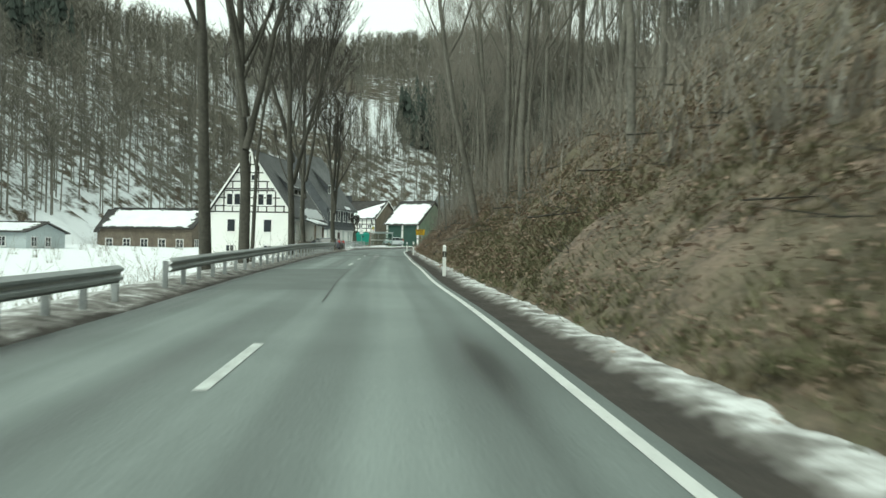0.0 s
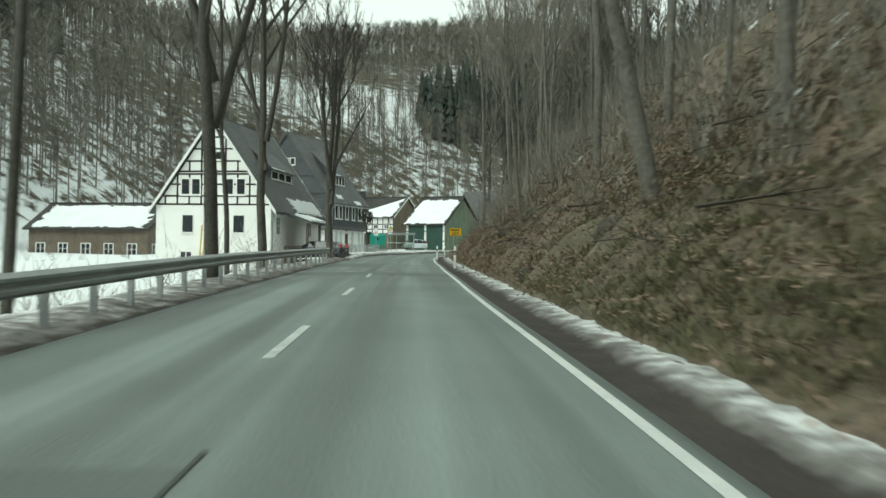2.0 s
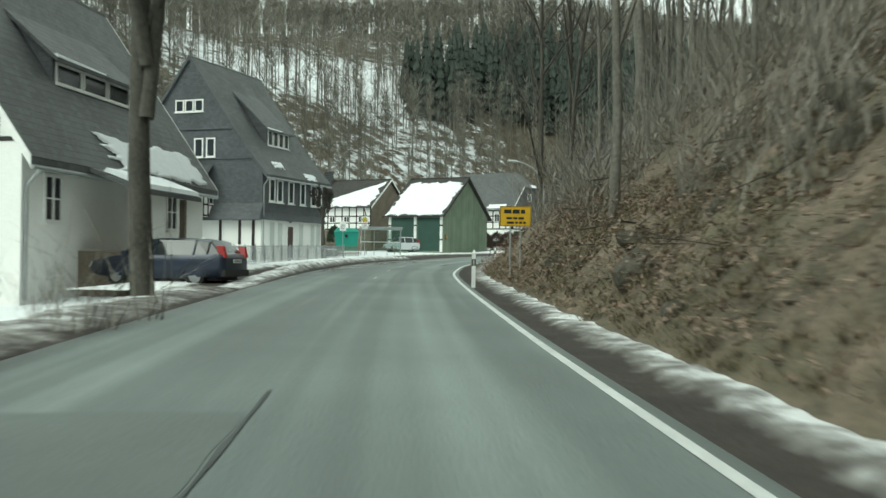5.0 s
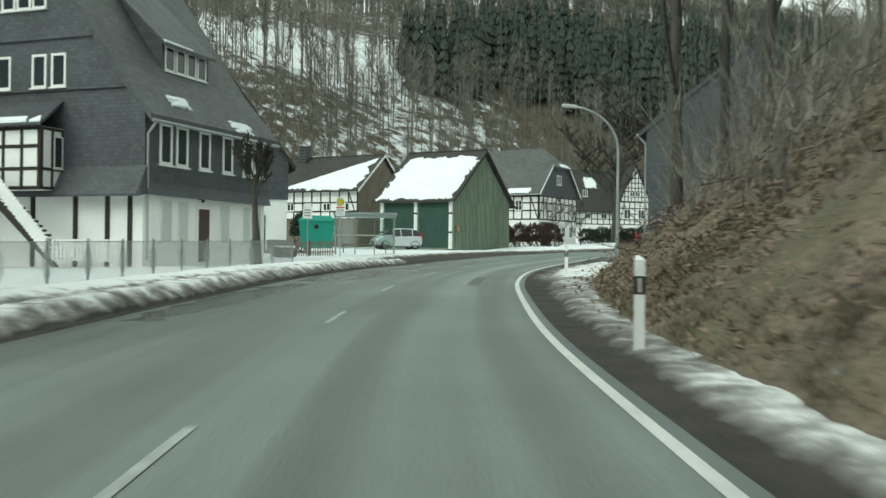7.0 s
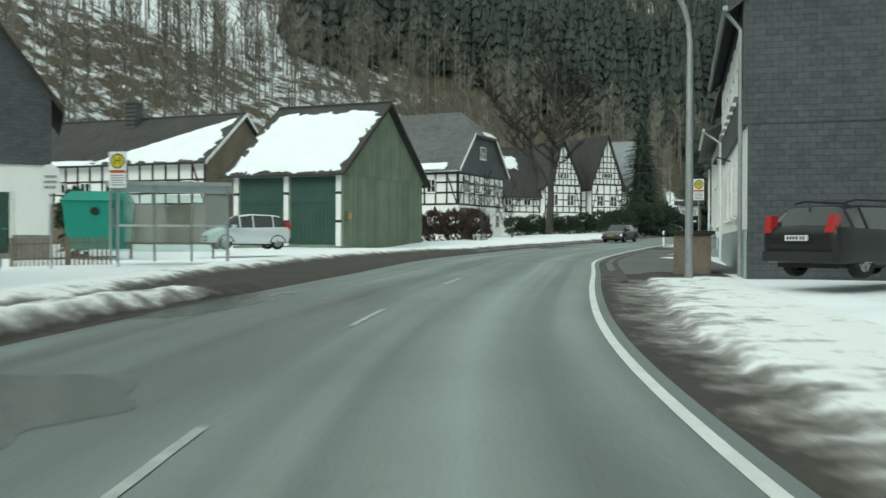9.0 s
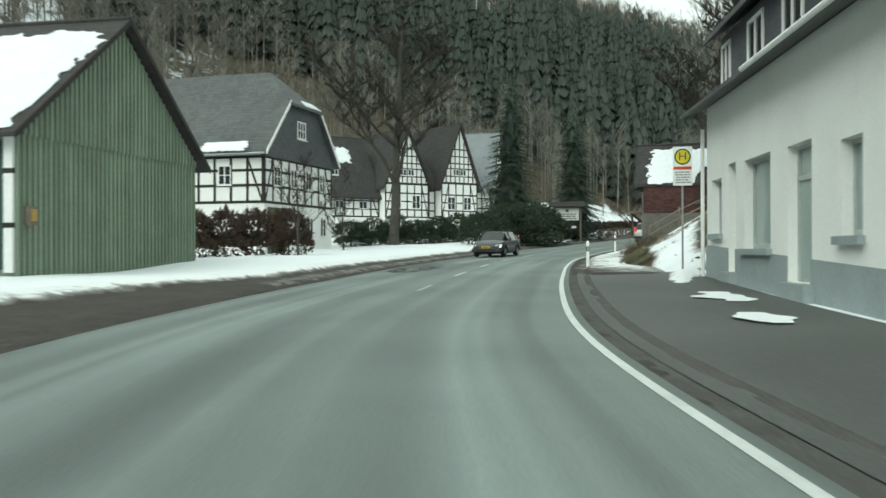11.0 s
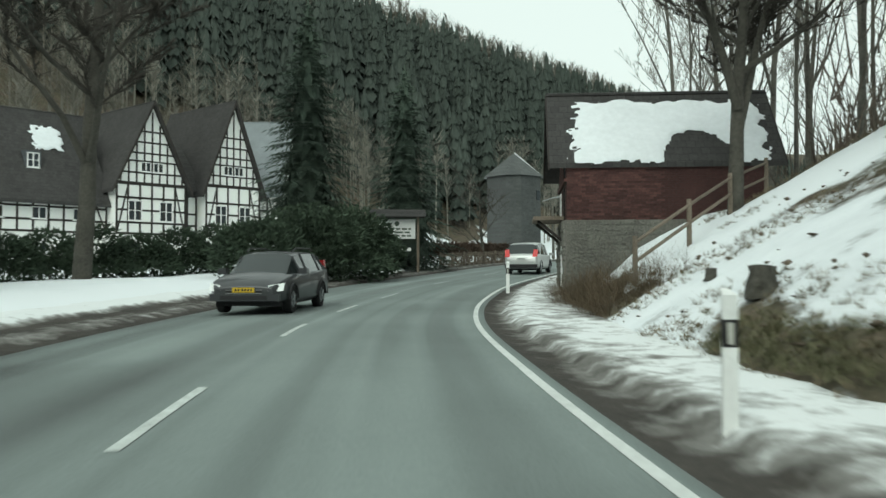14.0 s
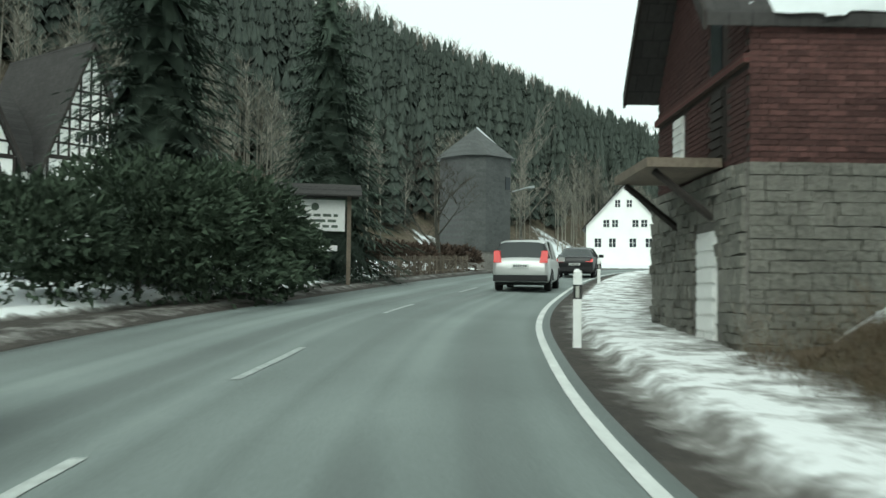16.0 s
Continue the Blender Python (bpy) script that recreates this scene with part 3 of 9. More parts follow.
def right_cover(k, y):
    base = [0.05, 0.1, 0.3, 0.5, 0.63, 0.7, 0.6, 0.1][k]
    if 118 < y <= 138:
        return [0.05, 0.12, 0.28, 0.42, 0.54, 0.56, 0.45, 0.25][k]
    if 160 < y < 189:
        return [0.1, 0.1, 0.15, 0.2, 0.2, 0.2, 0.2, 0.2][k]
    if 138 < y <= 160:
        return [0.15, 0.36, 0.48, 0.6, 0.68, 0.74, 0.78, 0.82][k]
    if y >= 206:
        return [0.12, 0.34, 0.5, 0.62, 0.7, 0.62, 0.4, 0.22][k]
    if 188.5 <= y < 194.5:
        a = [0.02, 0.06, 0.1, 0.2, 0.34, 0.5, 0.54, 0.5][k]
        b = [0.12, 0.3, 0.42, 0.52, 0.62, 0.72, 0.74, 0.72][k]
        f = min(max((y - 191.0) / 3.5, 0.0), 1.0)
        return a + (b - a) * f
    if y >= 189:
        return [0.12, 0.3, 0.42, 0.52, 0.64, 0.74, 0.74, 0.72][k]
    return base


snowy_strip("right_verge", right_edge, -60, 330, "dirty shoulder with a ridge of snow", 0.05, right_cover)


def left_country(i):
    w = float(road_width(SY[i]))
    return [(-w - 2.4, -0.22), (-w - 1.7, 0.06), (-w - 1.1, 0.12), (-w - 0.6, 0.08), (-w - 0.25, 0.03), (-w, 0.0)]


snowy_strip("left_verge", left_country, -60, 106, "verge of dirt and old snow under the guard rail", 0.07, [0.68, 0.62, 0.54, 0.48, 0.42, 0.2])


def left_village(i):
    y = SY[i]
    w = float(road_width(y))
    b = float(np.interp(y, [118, 122, 146, 152, 156, 178, 184, 330], [0.14, 0.22, 0.24, 0.12, 0.0, 0.0, 0.03, 0.04]))
    q = float(np.interp(y, [118, 150, 158, 178, 186, 330], [1.5, 1.6, 2.9, 2.9, 1.5, 1.4]))
    n1 = 0.2 * noise.noise((y * 0.4, 9, 0))
    up = float(np.interp(y, [105, 120], [0.0, 1.0]))
    rows = left_rows(w, q, n1, b)
    return [(u, dz * up - 0.05 * (1 - up) * (u < -w)) for u, dz in rows]


def left_rows(w, q, n1, b):
    return [(-w - q - 3.2, -0.25), (-w - q - 2.0, 0.18), (-w - q - 1.0, 0.27 + n1 * 0.4), (-w - q - 0.55 + n1, 0.2), (-w - q - 0.3 + n1, 0.09), (-w - q + 0.1, 0.09), (-w - 1.25 + n1, 0.085),
            (-w - 0.95 + n1, 0.09 + b), (-w - 0.5, 0.085 + b), (-w - 0.2 + n1 * 0.5, 0.04 + b * 0.3), (-w - 0.1, 0.02), (-w, 0.0)]


def left_cover(k, y):
    row = [0.85, 0.85, 0.82, 0.7, 0.3, 0.05, 0.1, 0.6, 0.68, 0.45, 0.12, 0.05]
    if 152 < y < 182:
        row = [0.85, 0.85, 0.8, 0.66, 0.3, 0.05, 0.02, 0.05, 0.1, 0.15, 0.05, 0.0]
    elif y >= 182:
        row = [0.85, 0.85, 0.85, 0.78, 0.35, 0.08, 0.04, 0.3, 0.42, 0.3, 0.1, 0.05]
    return row[k]


snowy_strip("left_pavement", left_village, 105, 330, "pavement with ridges of cleared snow", 0.06, left_cover, "pavement")


def yard(i):
    low = -0.12 * (1 - min(max((SY[i] - 161) / 3.0, 0.0), 1.0))
    return [(0.4, low), (1.2, 0.02 + low), (2.4, 0.05 + low), (3.4, 0.07 + low), (4.15, 0.09 + low)]


strip("yard", yard, (ASPHALT_DARK,), 161, 190, label="dark damp asphalt yard before the white house", category="pavement")
strip("yard_gutter", lambda i: [(0.13, 0.0), (0.3, -0.012), (0.5, -0.012), (0.62, 0.006), (0.8, 0.012)], (GRAVEL,), 158, 192, label="dark damp gutter beside the road", bumpy=0.01, category="gutter")
for y0_, y1_, u0_, u1_ in ((176.8, 179.6, 2.7, 3.6), (172.6, 174.4, 2.4, 3.1)):
    patch("snow_remnant", y0_, y1_, u0_, u1_, SNOW, "patch of old snow on the yard", int(y0_), lift=0.085, ragged=0.4)


def yard_snow():
    """Heap of cleared snow along the far side of the yard, before the hut."""
    line = smooth_line([(10.3, 181.8), (11.6, 184.1), (13.2, 186.5), (15.0, 189.6), (16.6, 192.4)], 0.25)
    tg = np.gradient(line, axis=0)
    tg /= np.linalg.norm(tg, axis=1)[:, None]
    v, cover_ = [], []
    n = 9
    for i, (p, t) in enumerate(zip(line, tg)):
        end = math.sin(math.pi * min(max(i / (len(line) - 1), 0.0), 1.0)) ** 0.5
        for k in range(n):
            a = k / (n - 1) * 2 - 1
            wdt = 0.62 * end * (1 + 0.5 * noise.noise((i * 0.12, 4, 0)))
            x, y = p[0] + t[1] * a * wdt, p[1] - t[0] * a * wdt
            h = 0.24 * end * (1 - a * a) * (1 + 0.8 * noise.noise((x * 1.5, y * 1.5, 2)))
            v.append((x, y, float(road_z(y - 1.0)) + 0.02 + h))
            cover_.append(0.45 + 0.4 * (1 - a * a))
    ob = mesh_object("snow_heap", v, grid_faces(n, len(line)), (MUD_SNOW,), smooth=True)
    set_attr(ob, "snow", cover_)
    tagged(ob, "low heap of cleared snow along the yard", "snow", kind="structure")


yard_snow()


# ---- helpers for things ----
def box(bm, x0, x1, y0, y1, z0, z1, m=None):
    v = [bm.verts.new(Vector(p)) for p in ((x0, y0, z0), (x1, y0, z0), (x1, y1, z0), (x0, y1, z0), (x0, y0, z1), (x1, y0, z1), (x1, y1, z1), (x0, y1, z1))]
    for f in ((3, 2, 1, 0), (4, 5, 6, 7), (0, 1, 5, 4), (1, 2, 6, 5), (2, 3, 7, 6), (3, 0, 4, 7)):
        bm.faces.new([v[i] for i in f])
    if m is not None:
        bmesh.ops.transform(bm, matrix=m, verts=v)
    return v


def poly(bm, pts, depth):
    """A flat outline in 3D given thickness along depth."""
    d = Vector(depth)
    a = [bm.verts.new(Vector(p)) for p in pts]
    b = [bm.verts.new(Vector(p) + d) for p in pts]
    bm.faces.new(a)
    bm.faces.new(b[::-1])
    n = len(a)
    for i in range(n):
        bm.faces.new((a[i], b[i], b[(i + 1) % n], a[(i + 1) % n]))


def tube(bm, pts, radii, sides=8, cap=True):
    """A tapered tube through points."""
    rings = []
    for i, p in enumerate(pts):
        p = Vector(p)
        d = (Vector(pts[min(i + 1, len(pts) - 1)]) - Vector(pts[max(i - 1, 0)])).normalized()
        a = d.orthogonal().normalized() if i == 0 else (rings[-1][1] - d * rings[-1][1].dot(d)).normalized()
        b = d.cross(a)
        r = radii[i] if hasattr(radii, "__len__") else radii
        rings.append(([bm.verts.new(p + r * (math.cos(2 * math.pi * k / sides) * a + math.sin(2 * math.pi * k / sides) * b)) for k in range(sides)], a))
    for (p, _), (q, _) in zip(rings, rings[1:]):
        for k in range(sides):
            bm.faces.new((p[k], p[(k + 1) % sides], q[(k + 1) % sides], q[k]))
    if cap:
        bm.faces.new(rings[0][0][::-1])
        bm.faces.new(rings[-1][0])


def part(name, bm, mat, parent, label="", m=None, smooth=False):
    if isinstance(bm, bmesh.types.BMesh):
        bmesh.ops.recalc_face_normals(bm, faces=bm.faces)
        me = bpy.data.meshes.new(name)
        bm.to_mesh(me)
        bm.free()
        for k in (mat if isinstance(mat, (list, tuple)) else (mat,)):
            me.materials.append(k)
        if smooth:
            me.polygons.foreach_set("use_smooth", np.ones(len(me.polygons), dtype=bool))
    else:
        me = bm
    ob = new(name, me)
    ob.parent = parent
    if m is not None:
        ob.matrix_local = m
    if label:
        ob["label"] = label
    return ob


def thing(name, m, label, category, group="", kind=""):
    ob = new(name)
    ob.empty_display_size = 0.3
    ob.matrix_world = m
    return tagged(ob, label, category, group, kind)


def place(x, y, z, angle=0.0):
    return Matrix.Translation((x, y, z)) @ Matrix.Rotation(radians(angle), 4, "Z")


def face_frame(side, w, l):
    """Local frame on a wall: x along it, -y outwards, z up."""
    return {"front": Matrix.Identity(4), "right": Matrix.Translation((w, 0, 0)) @ Matrix.Rotation(radians(90), 4, "Z"),
            "back": Matrix.Translation((w, l, 0)) @ Matrix.Rotation(radians(180), 4, "Z"),
            "left": Matrix.Translation((0, l, 0)) @ Matrix.Rotation(radians(-90), 4, "Z")}[side]


WINDOWS = {}


def window(parent, m, x, z, ww, hh, cols=2, rows=2, trim=0.09, mat=None, out=0.05):
    """Casement window on a wall: trim and bars, a pane set back, a sill. x, z: its lower left corner."""
    mat = mat or WHITE_PAINT
    key = (ww, hh, cols, rows, trim, mat.name, out)
    if key not in WINDOWS:
        xs, zs_ = [-trim, 0.0], [-trim, 0.0]
        for c in range(1, cols):
            xs += [ww * c / cols - 0.035, ww * c / cols + 0.035]
        for r in range(1, rows):
            zs_ += [hh * r / rows - 0.02, hh * r / rows + 0.02]
        xs, zs_ = xs + [ww, ww + trim], zs_ + [hh, hh + trim]
        bm = bmesh.new()
        g = [[[bm.verts.new((a, y, c)) for c in zs_] for a in xs] for y in (-out, 0.02)]
        nx, nz = len(xs) - 1, len(zs_) - 1
        solid = [[i % 2 == 0 or k % 2 == 0 for k in range(nz)] for i in range(nx)]
        for i in range(nx):
            for k in range(nz):
                if not solid[i][k]:
                    continue
                bm.faces.new((g[0][i][k], g[0][i + 1][k], g[0][i + 1][k + 1], g[0][i][k + 1]))
                for di, dk, a, b in ((-1, 0, (i, k), (i, k + 1)), (1, 0, (i + 1, k), (i + 1, k + 1)), (0, -1, (i, k), (i + 1, k)), (0, 1, (i, k + 1), (i + 1, k + 1))):
                    p, q = i + di, k + dk
                    if not (0 <= p < nx and 0 <= q < nz and solid[p][q]):
                        bm.faces.new((g[0][a[0]][a[1]], g[0][b[0]][b[1]], g[1][b[0]][b[1]], g[1][a[0]][a[1]]))
        bmesh.ops.delete(bm, geom=[v for v in bm.verts if not v.link_faces], context="VERTS")
        fr = part("window", bm, mat, parent)
        holes = [(xs[i], zs_[k]) for i in range(1, nx, 2) for k in range(1, nz, 2)]
        bm = bmesh.new()
        box(bm, -0.005, xs[2] - xs[1] + 0.005, -0.012, 0.015, -0.005, zs_[2] - zs_[1] + 0.005)
        pn = part("pane", bm, GLASS_DARK, fr, m=Matrix.Translation((holes[0][0], 0, holes[0][1])))
        for a, b in holes[1:]:
            part("pane", pn.data, None, fr, m=Matrix.Translation((a, 0, b)) @ Matrix.Diagonal((1.0 if cols < 3 or a < 0.01 else 0.97, 1, 1, 1)))
        bm = bmesh.new()
        box(bm, -trim - 0.05, ww + trim + 0.05, -out - 0.09, 0.02, -trim - 0.06, -trim)
        sl = part("sill", bm, mat, fr)
        WINDOWS[key] = (fr.data, pn.data, sl.data, holes)
    else:
        a, b, c, holes = WINDOWS[key]
        fr = part("window", a, None, parent)
        for p, q in holes:
            part("pane", b, None, fr, m=Matrix.Translation((p, 0, q)))
        part("sill", c, None, fr)
    fr.matrix_local = m @ Matrix.Translation((x, 0, z))
    return fr


def beam(parent, m, x0, z0, x1, z1, t=0.16, mat=None, proud=0.035):
    """One timber of a frame, from point to point on a wall."""
    bm = bmesh.new()
    a, b = Vector((x0, 0, z0)), Vector((x1, 0, z1))
    d = (b - a).normalized()
    n = Vector((-d.z, 0, d.x)) * t / 2
    poly(bm, [a - n, b - n, b + n, a + n], (0, -proud, 0))
    return part("beam", bm, mat or TIMBER, parent, m=m @ Matrix.Translation((0, 0.004, 0)))


def timber_rect(parent, m, x0, x1, zs, step, t=0.16, braces=True):
    """Half-timbering on a straight storey."""
    for z in zs:
        beam(parent, m, x0, z, x1, z, t)
    n = max(1, round((x1 - x0) / step))
    for k in range(n + 1):
        x = x0 + (x1 - x0) * k / n
        x = min(max(x, x0 + t / 2), x1 - t / 2)
        beam(parent, m, x, zs[0] + t / 2, x, zs[-1] - t / 2, t)
    if braces:
        for a, b in ((x0, x0 + (x1 - x0) / n), (x1, x1 - (x1 - x0) / n)):
            beam(parent, m, a + (b - a) * 0.12, zs[0] + t / 2, b, zs[-1] - t / 2, t * 0.8, proud=0.03)


def timber_gable(parent, m, w, e, r, zs, step, t=0.15, skip=()):
    """Half-timbering on a gable: ties, posts between them and the rake timbers."""
    half = lambda z: (r - z) / (r - e) * w / 2
    c = w / 2
    for z in zs:
        h = min(w / 2, half(z)) - 0.05
        beam(parent, m, c - h, z, c + h, z, t)
    tops = list(zs[1:]) + [r - 0.5]
    for lo, hi in zip(zs, tops):
        h = half(lo) - 0.1
        n = max(1, round(h / step))
        for k in range(-n, n + 1):
            x = k * step + (0 if n > 1 else 0)
            zt = min(hi, r - (abs(x) + 0.12) / (w / 2) * (r - e))
            if abs(x) < h and zt - lo > 0.35:
                beam(parent, m, c + x, lo + t / 2, c + x, zt - (t / 2 if zt == hi else 0), t)
    for s in (-1, 1):
        beam(parent, m, c + s * (w / 2 - 0.05), e, c + s * 0.05, r - 0.08, t, proud=0.03)


def gable_wall(parent, name, w, l, z0, e, r, mat, m=None, label="", grow=0.0, top=True):
    """Closed wall body under a saddle roof, or a plain storey."""
    bm = bmesh.new()
    g = grow
    if top:
        pts = [(-g, -g, z0), (w + g, -g, z0), (w + g, -g, e), (w / 2, -g, r), (-g, -g, e)]
        poly(bm, pts, (0, l + 2 * g, 0))
    else:
        box(bm, -g, w + g, -g, l + g, z0, e)
    return part(name, bm, mat, parent, label, m)


def saddle_roof(parent, w, l, e, r, mat, over=0.45, gable=0.35, th=0.14, flare=0.0, m=None, trim=None):
    """Two roof slabs, with verge boards."""
    slope = (r - e) / (w / 2)
    for s in (-1, 1):
        bm = bmesh.new()
        prof = [(0.0, r + 0.02)]
        if flare:
            prof += [(w / 2 - flare, e + flare * slope + 0.02), (w / 2 + over + 0.1, e - over * slope * 0.45)]
        else:
            prof += [(w / 2 + over, e - over * slope + 0.02)]
        pts = [(w / 2 + s * a, -gable, z) for a, z in prof] + [(w / 2 + s * a, -gable, z + th * math.hypot(1, slope)) for a, z in prof[::-1]]
        poly(bm, pts, (0, l + 2 * gable, 0))
        part("roof_slope", bm, mat, parent, m=m)
        if trim:
            for y in (-gable - 0.03, l + gable - 0.02):
                bm = bmesh.new()
                pts = [(w / 2 + s * a, y, z - 0.06) for a, z in prof] + [(w / 2 + s * a, y, z + th * math.hypot(1, slope) + 0.02) for a, z in prof[::-1]]
                poly(bm, pts, (0, 0.05, 0))
                part("verge_board", bm, trim, parent, m=m)
    bm = bmesh.new()
    tube(bm, [(w / 2, -gable, r + 0.2), (w / 2, l + gable, r + 0.2)], 0.09, 6)
    part("ridge_cap", bm, mat, parent, m=m)


def roof_snow(parent, w, l, e, r, side, a0, a1, b0, b1, seed, over=0.45, thick=0.12, lift=0.16, m=None, cut=None, ragged=0.12):
    """Snow lying on one roof slope; a: along the ridge, b: from the eave (0) to the ridge (1); its edge is ragged."""
    slope = (r - e) / (w / 2)
    na, nb = max(10, int((a1 - a0) / 0.12)), 36
    n = Vector((side * slope, 0, 1)).normalized()
    keep = np.zeros((na, nb), bool)
    for i in range(na):
        for j in range(nb):
            a, b = (i + 0.5) / na, (j + 0.5) / nb
            d = min(a, 1 - a, 1.2 * b, 1 - b) + ragged * noise.noise((a * 9 + seed, b * 7, seed)) + 0.05 * noise.noise((a * 31, b * 23, seed))
            if cut and cut(a0 + a * (a1 - a0), b):
                d = -1
            keep[i, j] = d > 0.035
    idx, v, f = {}, [], []

    def vert(i, j):
        if (i, j) not in idx:
            ja, jb = noise.noise((i * 0.37, j * 0.41, seed)), noise.noise((i * 0.41, j * 0.37, seed + 9))
            a, b = a0 + (a1 - a0) * (i + 1.1 * ja) / na, b0 + (b1 - b0) * min(max((j + 1.1 * jb) / nb, 0), 1)
            inside = all(0 <= p < na and 0 <= q < nb and keep[p, q] for p in (i - 1, i) for q in (j - 1, j))
            x = (1 - b) * (w / 2 + over)
            p = Vector((w / 2 + side * x, a, r - x * slope)) + n * (lift + (thick * (0.8 + 0.4 * noise.noise((a, b * 5, seed))) if inside else 0.0))
            idx[i, j] = len(v)
            v.append(p)
        return idx[i, j]
    for i in range(na):
        for j in range(nb):
            if keep[i, j]:
                f.append([vert(i, j), vert(i + 1, j), vert(i + 1, j + 1), vert(i, j + 1)])
    if not f:
        return None
    ob = mesh_object("roof_snow", v, f, (SNOW,), smooth=True)
    ob.parent = parent
    if m is not None:
        ob.matrix_local = m
    bm = bmesh.new()
    bm.from_mesh(ob.data)
    for _ in range(2):
        bmesh.ops.smooth_vert(bm, verts=bm.verts, factor=0.5, use_axis_x=True, use_axis_y=True, use_axis_z=True)
    bmesh.ops.recalc_face_normals(bm, faces=bm.faces)
    bm.to_mesh(ob.data)
    bm.free()
    ob["label"] = "white snow cover on the roof"
    return ob


def chimney(parent, x, y, z0, z1, s=0.55, mat=None, m=None):
    bm = bmesh.new()
    box(bm, x - s / 2, x + s / 2, y - s / 2, y + s / 2, z0, z1)
    box(bm, x - s / 2 - 0.06, x + s / 2 + 0.06, y - s / 2 - 0.06, y + s / 2 + 0.06, z1, z1 + 0.1)
    part("chimney", bm, mat or SLATE_WALL, parent, m=m)


def shed_dormer(parent, w, l, e, r, side, y0, y1, b0, b1, height, n, roof_mat, wall_mat, snow=True):
    """A long dormer with its own flatter roof on one slope; b runs from the eave to the ridge."""
    slope = (r - e) / (w / 2)
    xf, xb = (1 - b0) * w / 2, (1 - b1) * w / 2
    zf, zb = r - xf * slope, r - xb * slope
    top = zf + height
    X = lambda x: w / 2 + side * x
    bm = bmesh.new()
    poly(bm, [(X(xf), y0, zf - 0.1), (X(xf), y0, top), (X(xb), y0, zb)], (0, y1 - y0, 0))
    d = part("dormer", bm, wall_mat, parent, "slate-clad dormer")
    bm = bmesh.new()
    k = (zb - top) / (xf - xb)
    poly(bm, [(X(xf + 0.3), y0 - 0.2, top - 0.3 * k), (X(xb - 0.1), y0 - 0.2, zb + 0.1 * k), (X(xb - 0.1), y0 - 0.2, zb + 0.14 + 0.1 * k), (X(xf + 0.3), y0 - 0.2, top + 0.14 - 0.3 * k)], (0, y1 - y0 + 0.4, 0))
    part("dormer_roof", bm, roof_mat, d)
    if n:
        fm = Matrix.Translation((X(xf), y0 if side > 0 else y1, zf)) @ Matrix.Rotation(radians(90 * side), 4, "Z")
        step = (y1 - y0 - 0.3) / n
        for i in range(n):
            window(d, fm, 0.15 + i * step + 0.1, 0.3, step - 0.25, height - 0.55, 1, 1, 0.08)
    if snow:
        bm = bmesh.new()
        tube(bm, [(X(xf + 0.2), y0 - 0.15, top + 0.12 - 0.2 * k), (X(xf + 0.2), y0 + (y1 - y0) * 0.55, top + 0.1 - 0.2 * k)], [0.1, 0.07], 6)
        part("snow_edge", bm, SNOW, d)


def door(parent, m, x, z, w, h, mat, frame_mat=None, label="", panels=True):
    bm = bmesh.new()
    box(bm, x, x + w, -0.03, 0.05, z, z + h)
    if panels:
        for k in range(3):
            box(bm, x + 0.12, x + w - 0.12, -0.05, 0, z + 0.15 + k * h * 0.31, z + 0.1 + (k + 0.85) * h * 0.31)
    d = part("door", bm, mat, parent, label, m)
    bm = bmesh.new()
    box(bm, x - 0.1, x, -0.06, 0.05, z, z + h + 0.1)
    box(bm, x + w, x + w + 0.1, -0.06, 0.05, z, z + h + 0.1)
    box(bm, x, x + w, -0.06, 0.05, z + h, z + h + 0.1)
    part("door_frame", bm, frame_mat or WHITE_PAINT, d)
    bm = bmesh.new()
    tube(bm, [(x + w - 0.12, -0.04, z + 1.0), (x + w - 0.12, -0.1, z + 1.0), (x + w - 0.24, -0.1, z + 1.0)], 0.018, 6)
    part("door_handle", bm, METAL, d)
    return d


def gutter(parent, x, y0, y1, z, m=None, down=None):
    bm = bmesh.new()
    tube(bm, [(x, y0, z), (x, y1, z)], 0.07, 8)
    part("gutter", bm, METAL, parent, "grey metal gutter", m)
    if down:
        bm = bmesh.new()
        yy, xx, z0 = down
        tube(bm, [(x, yy, z), (xx, yy, z - 0.5), (xx, yy, z0)], 0.055, 8)
        part("downpipe", bm, METAL, parent, "grey metal downpipe", m)


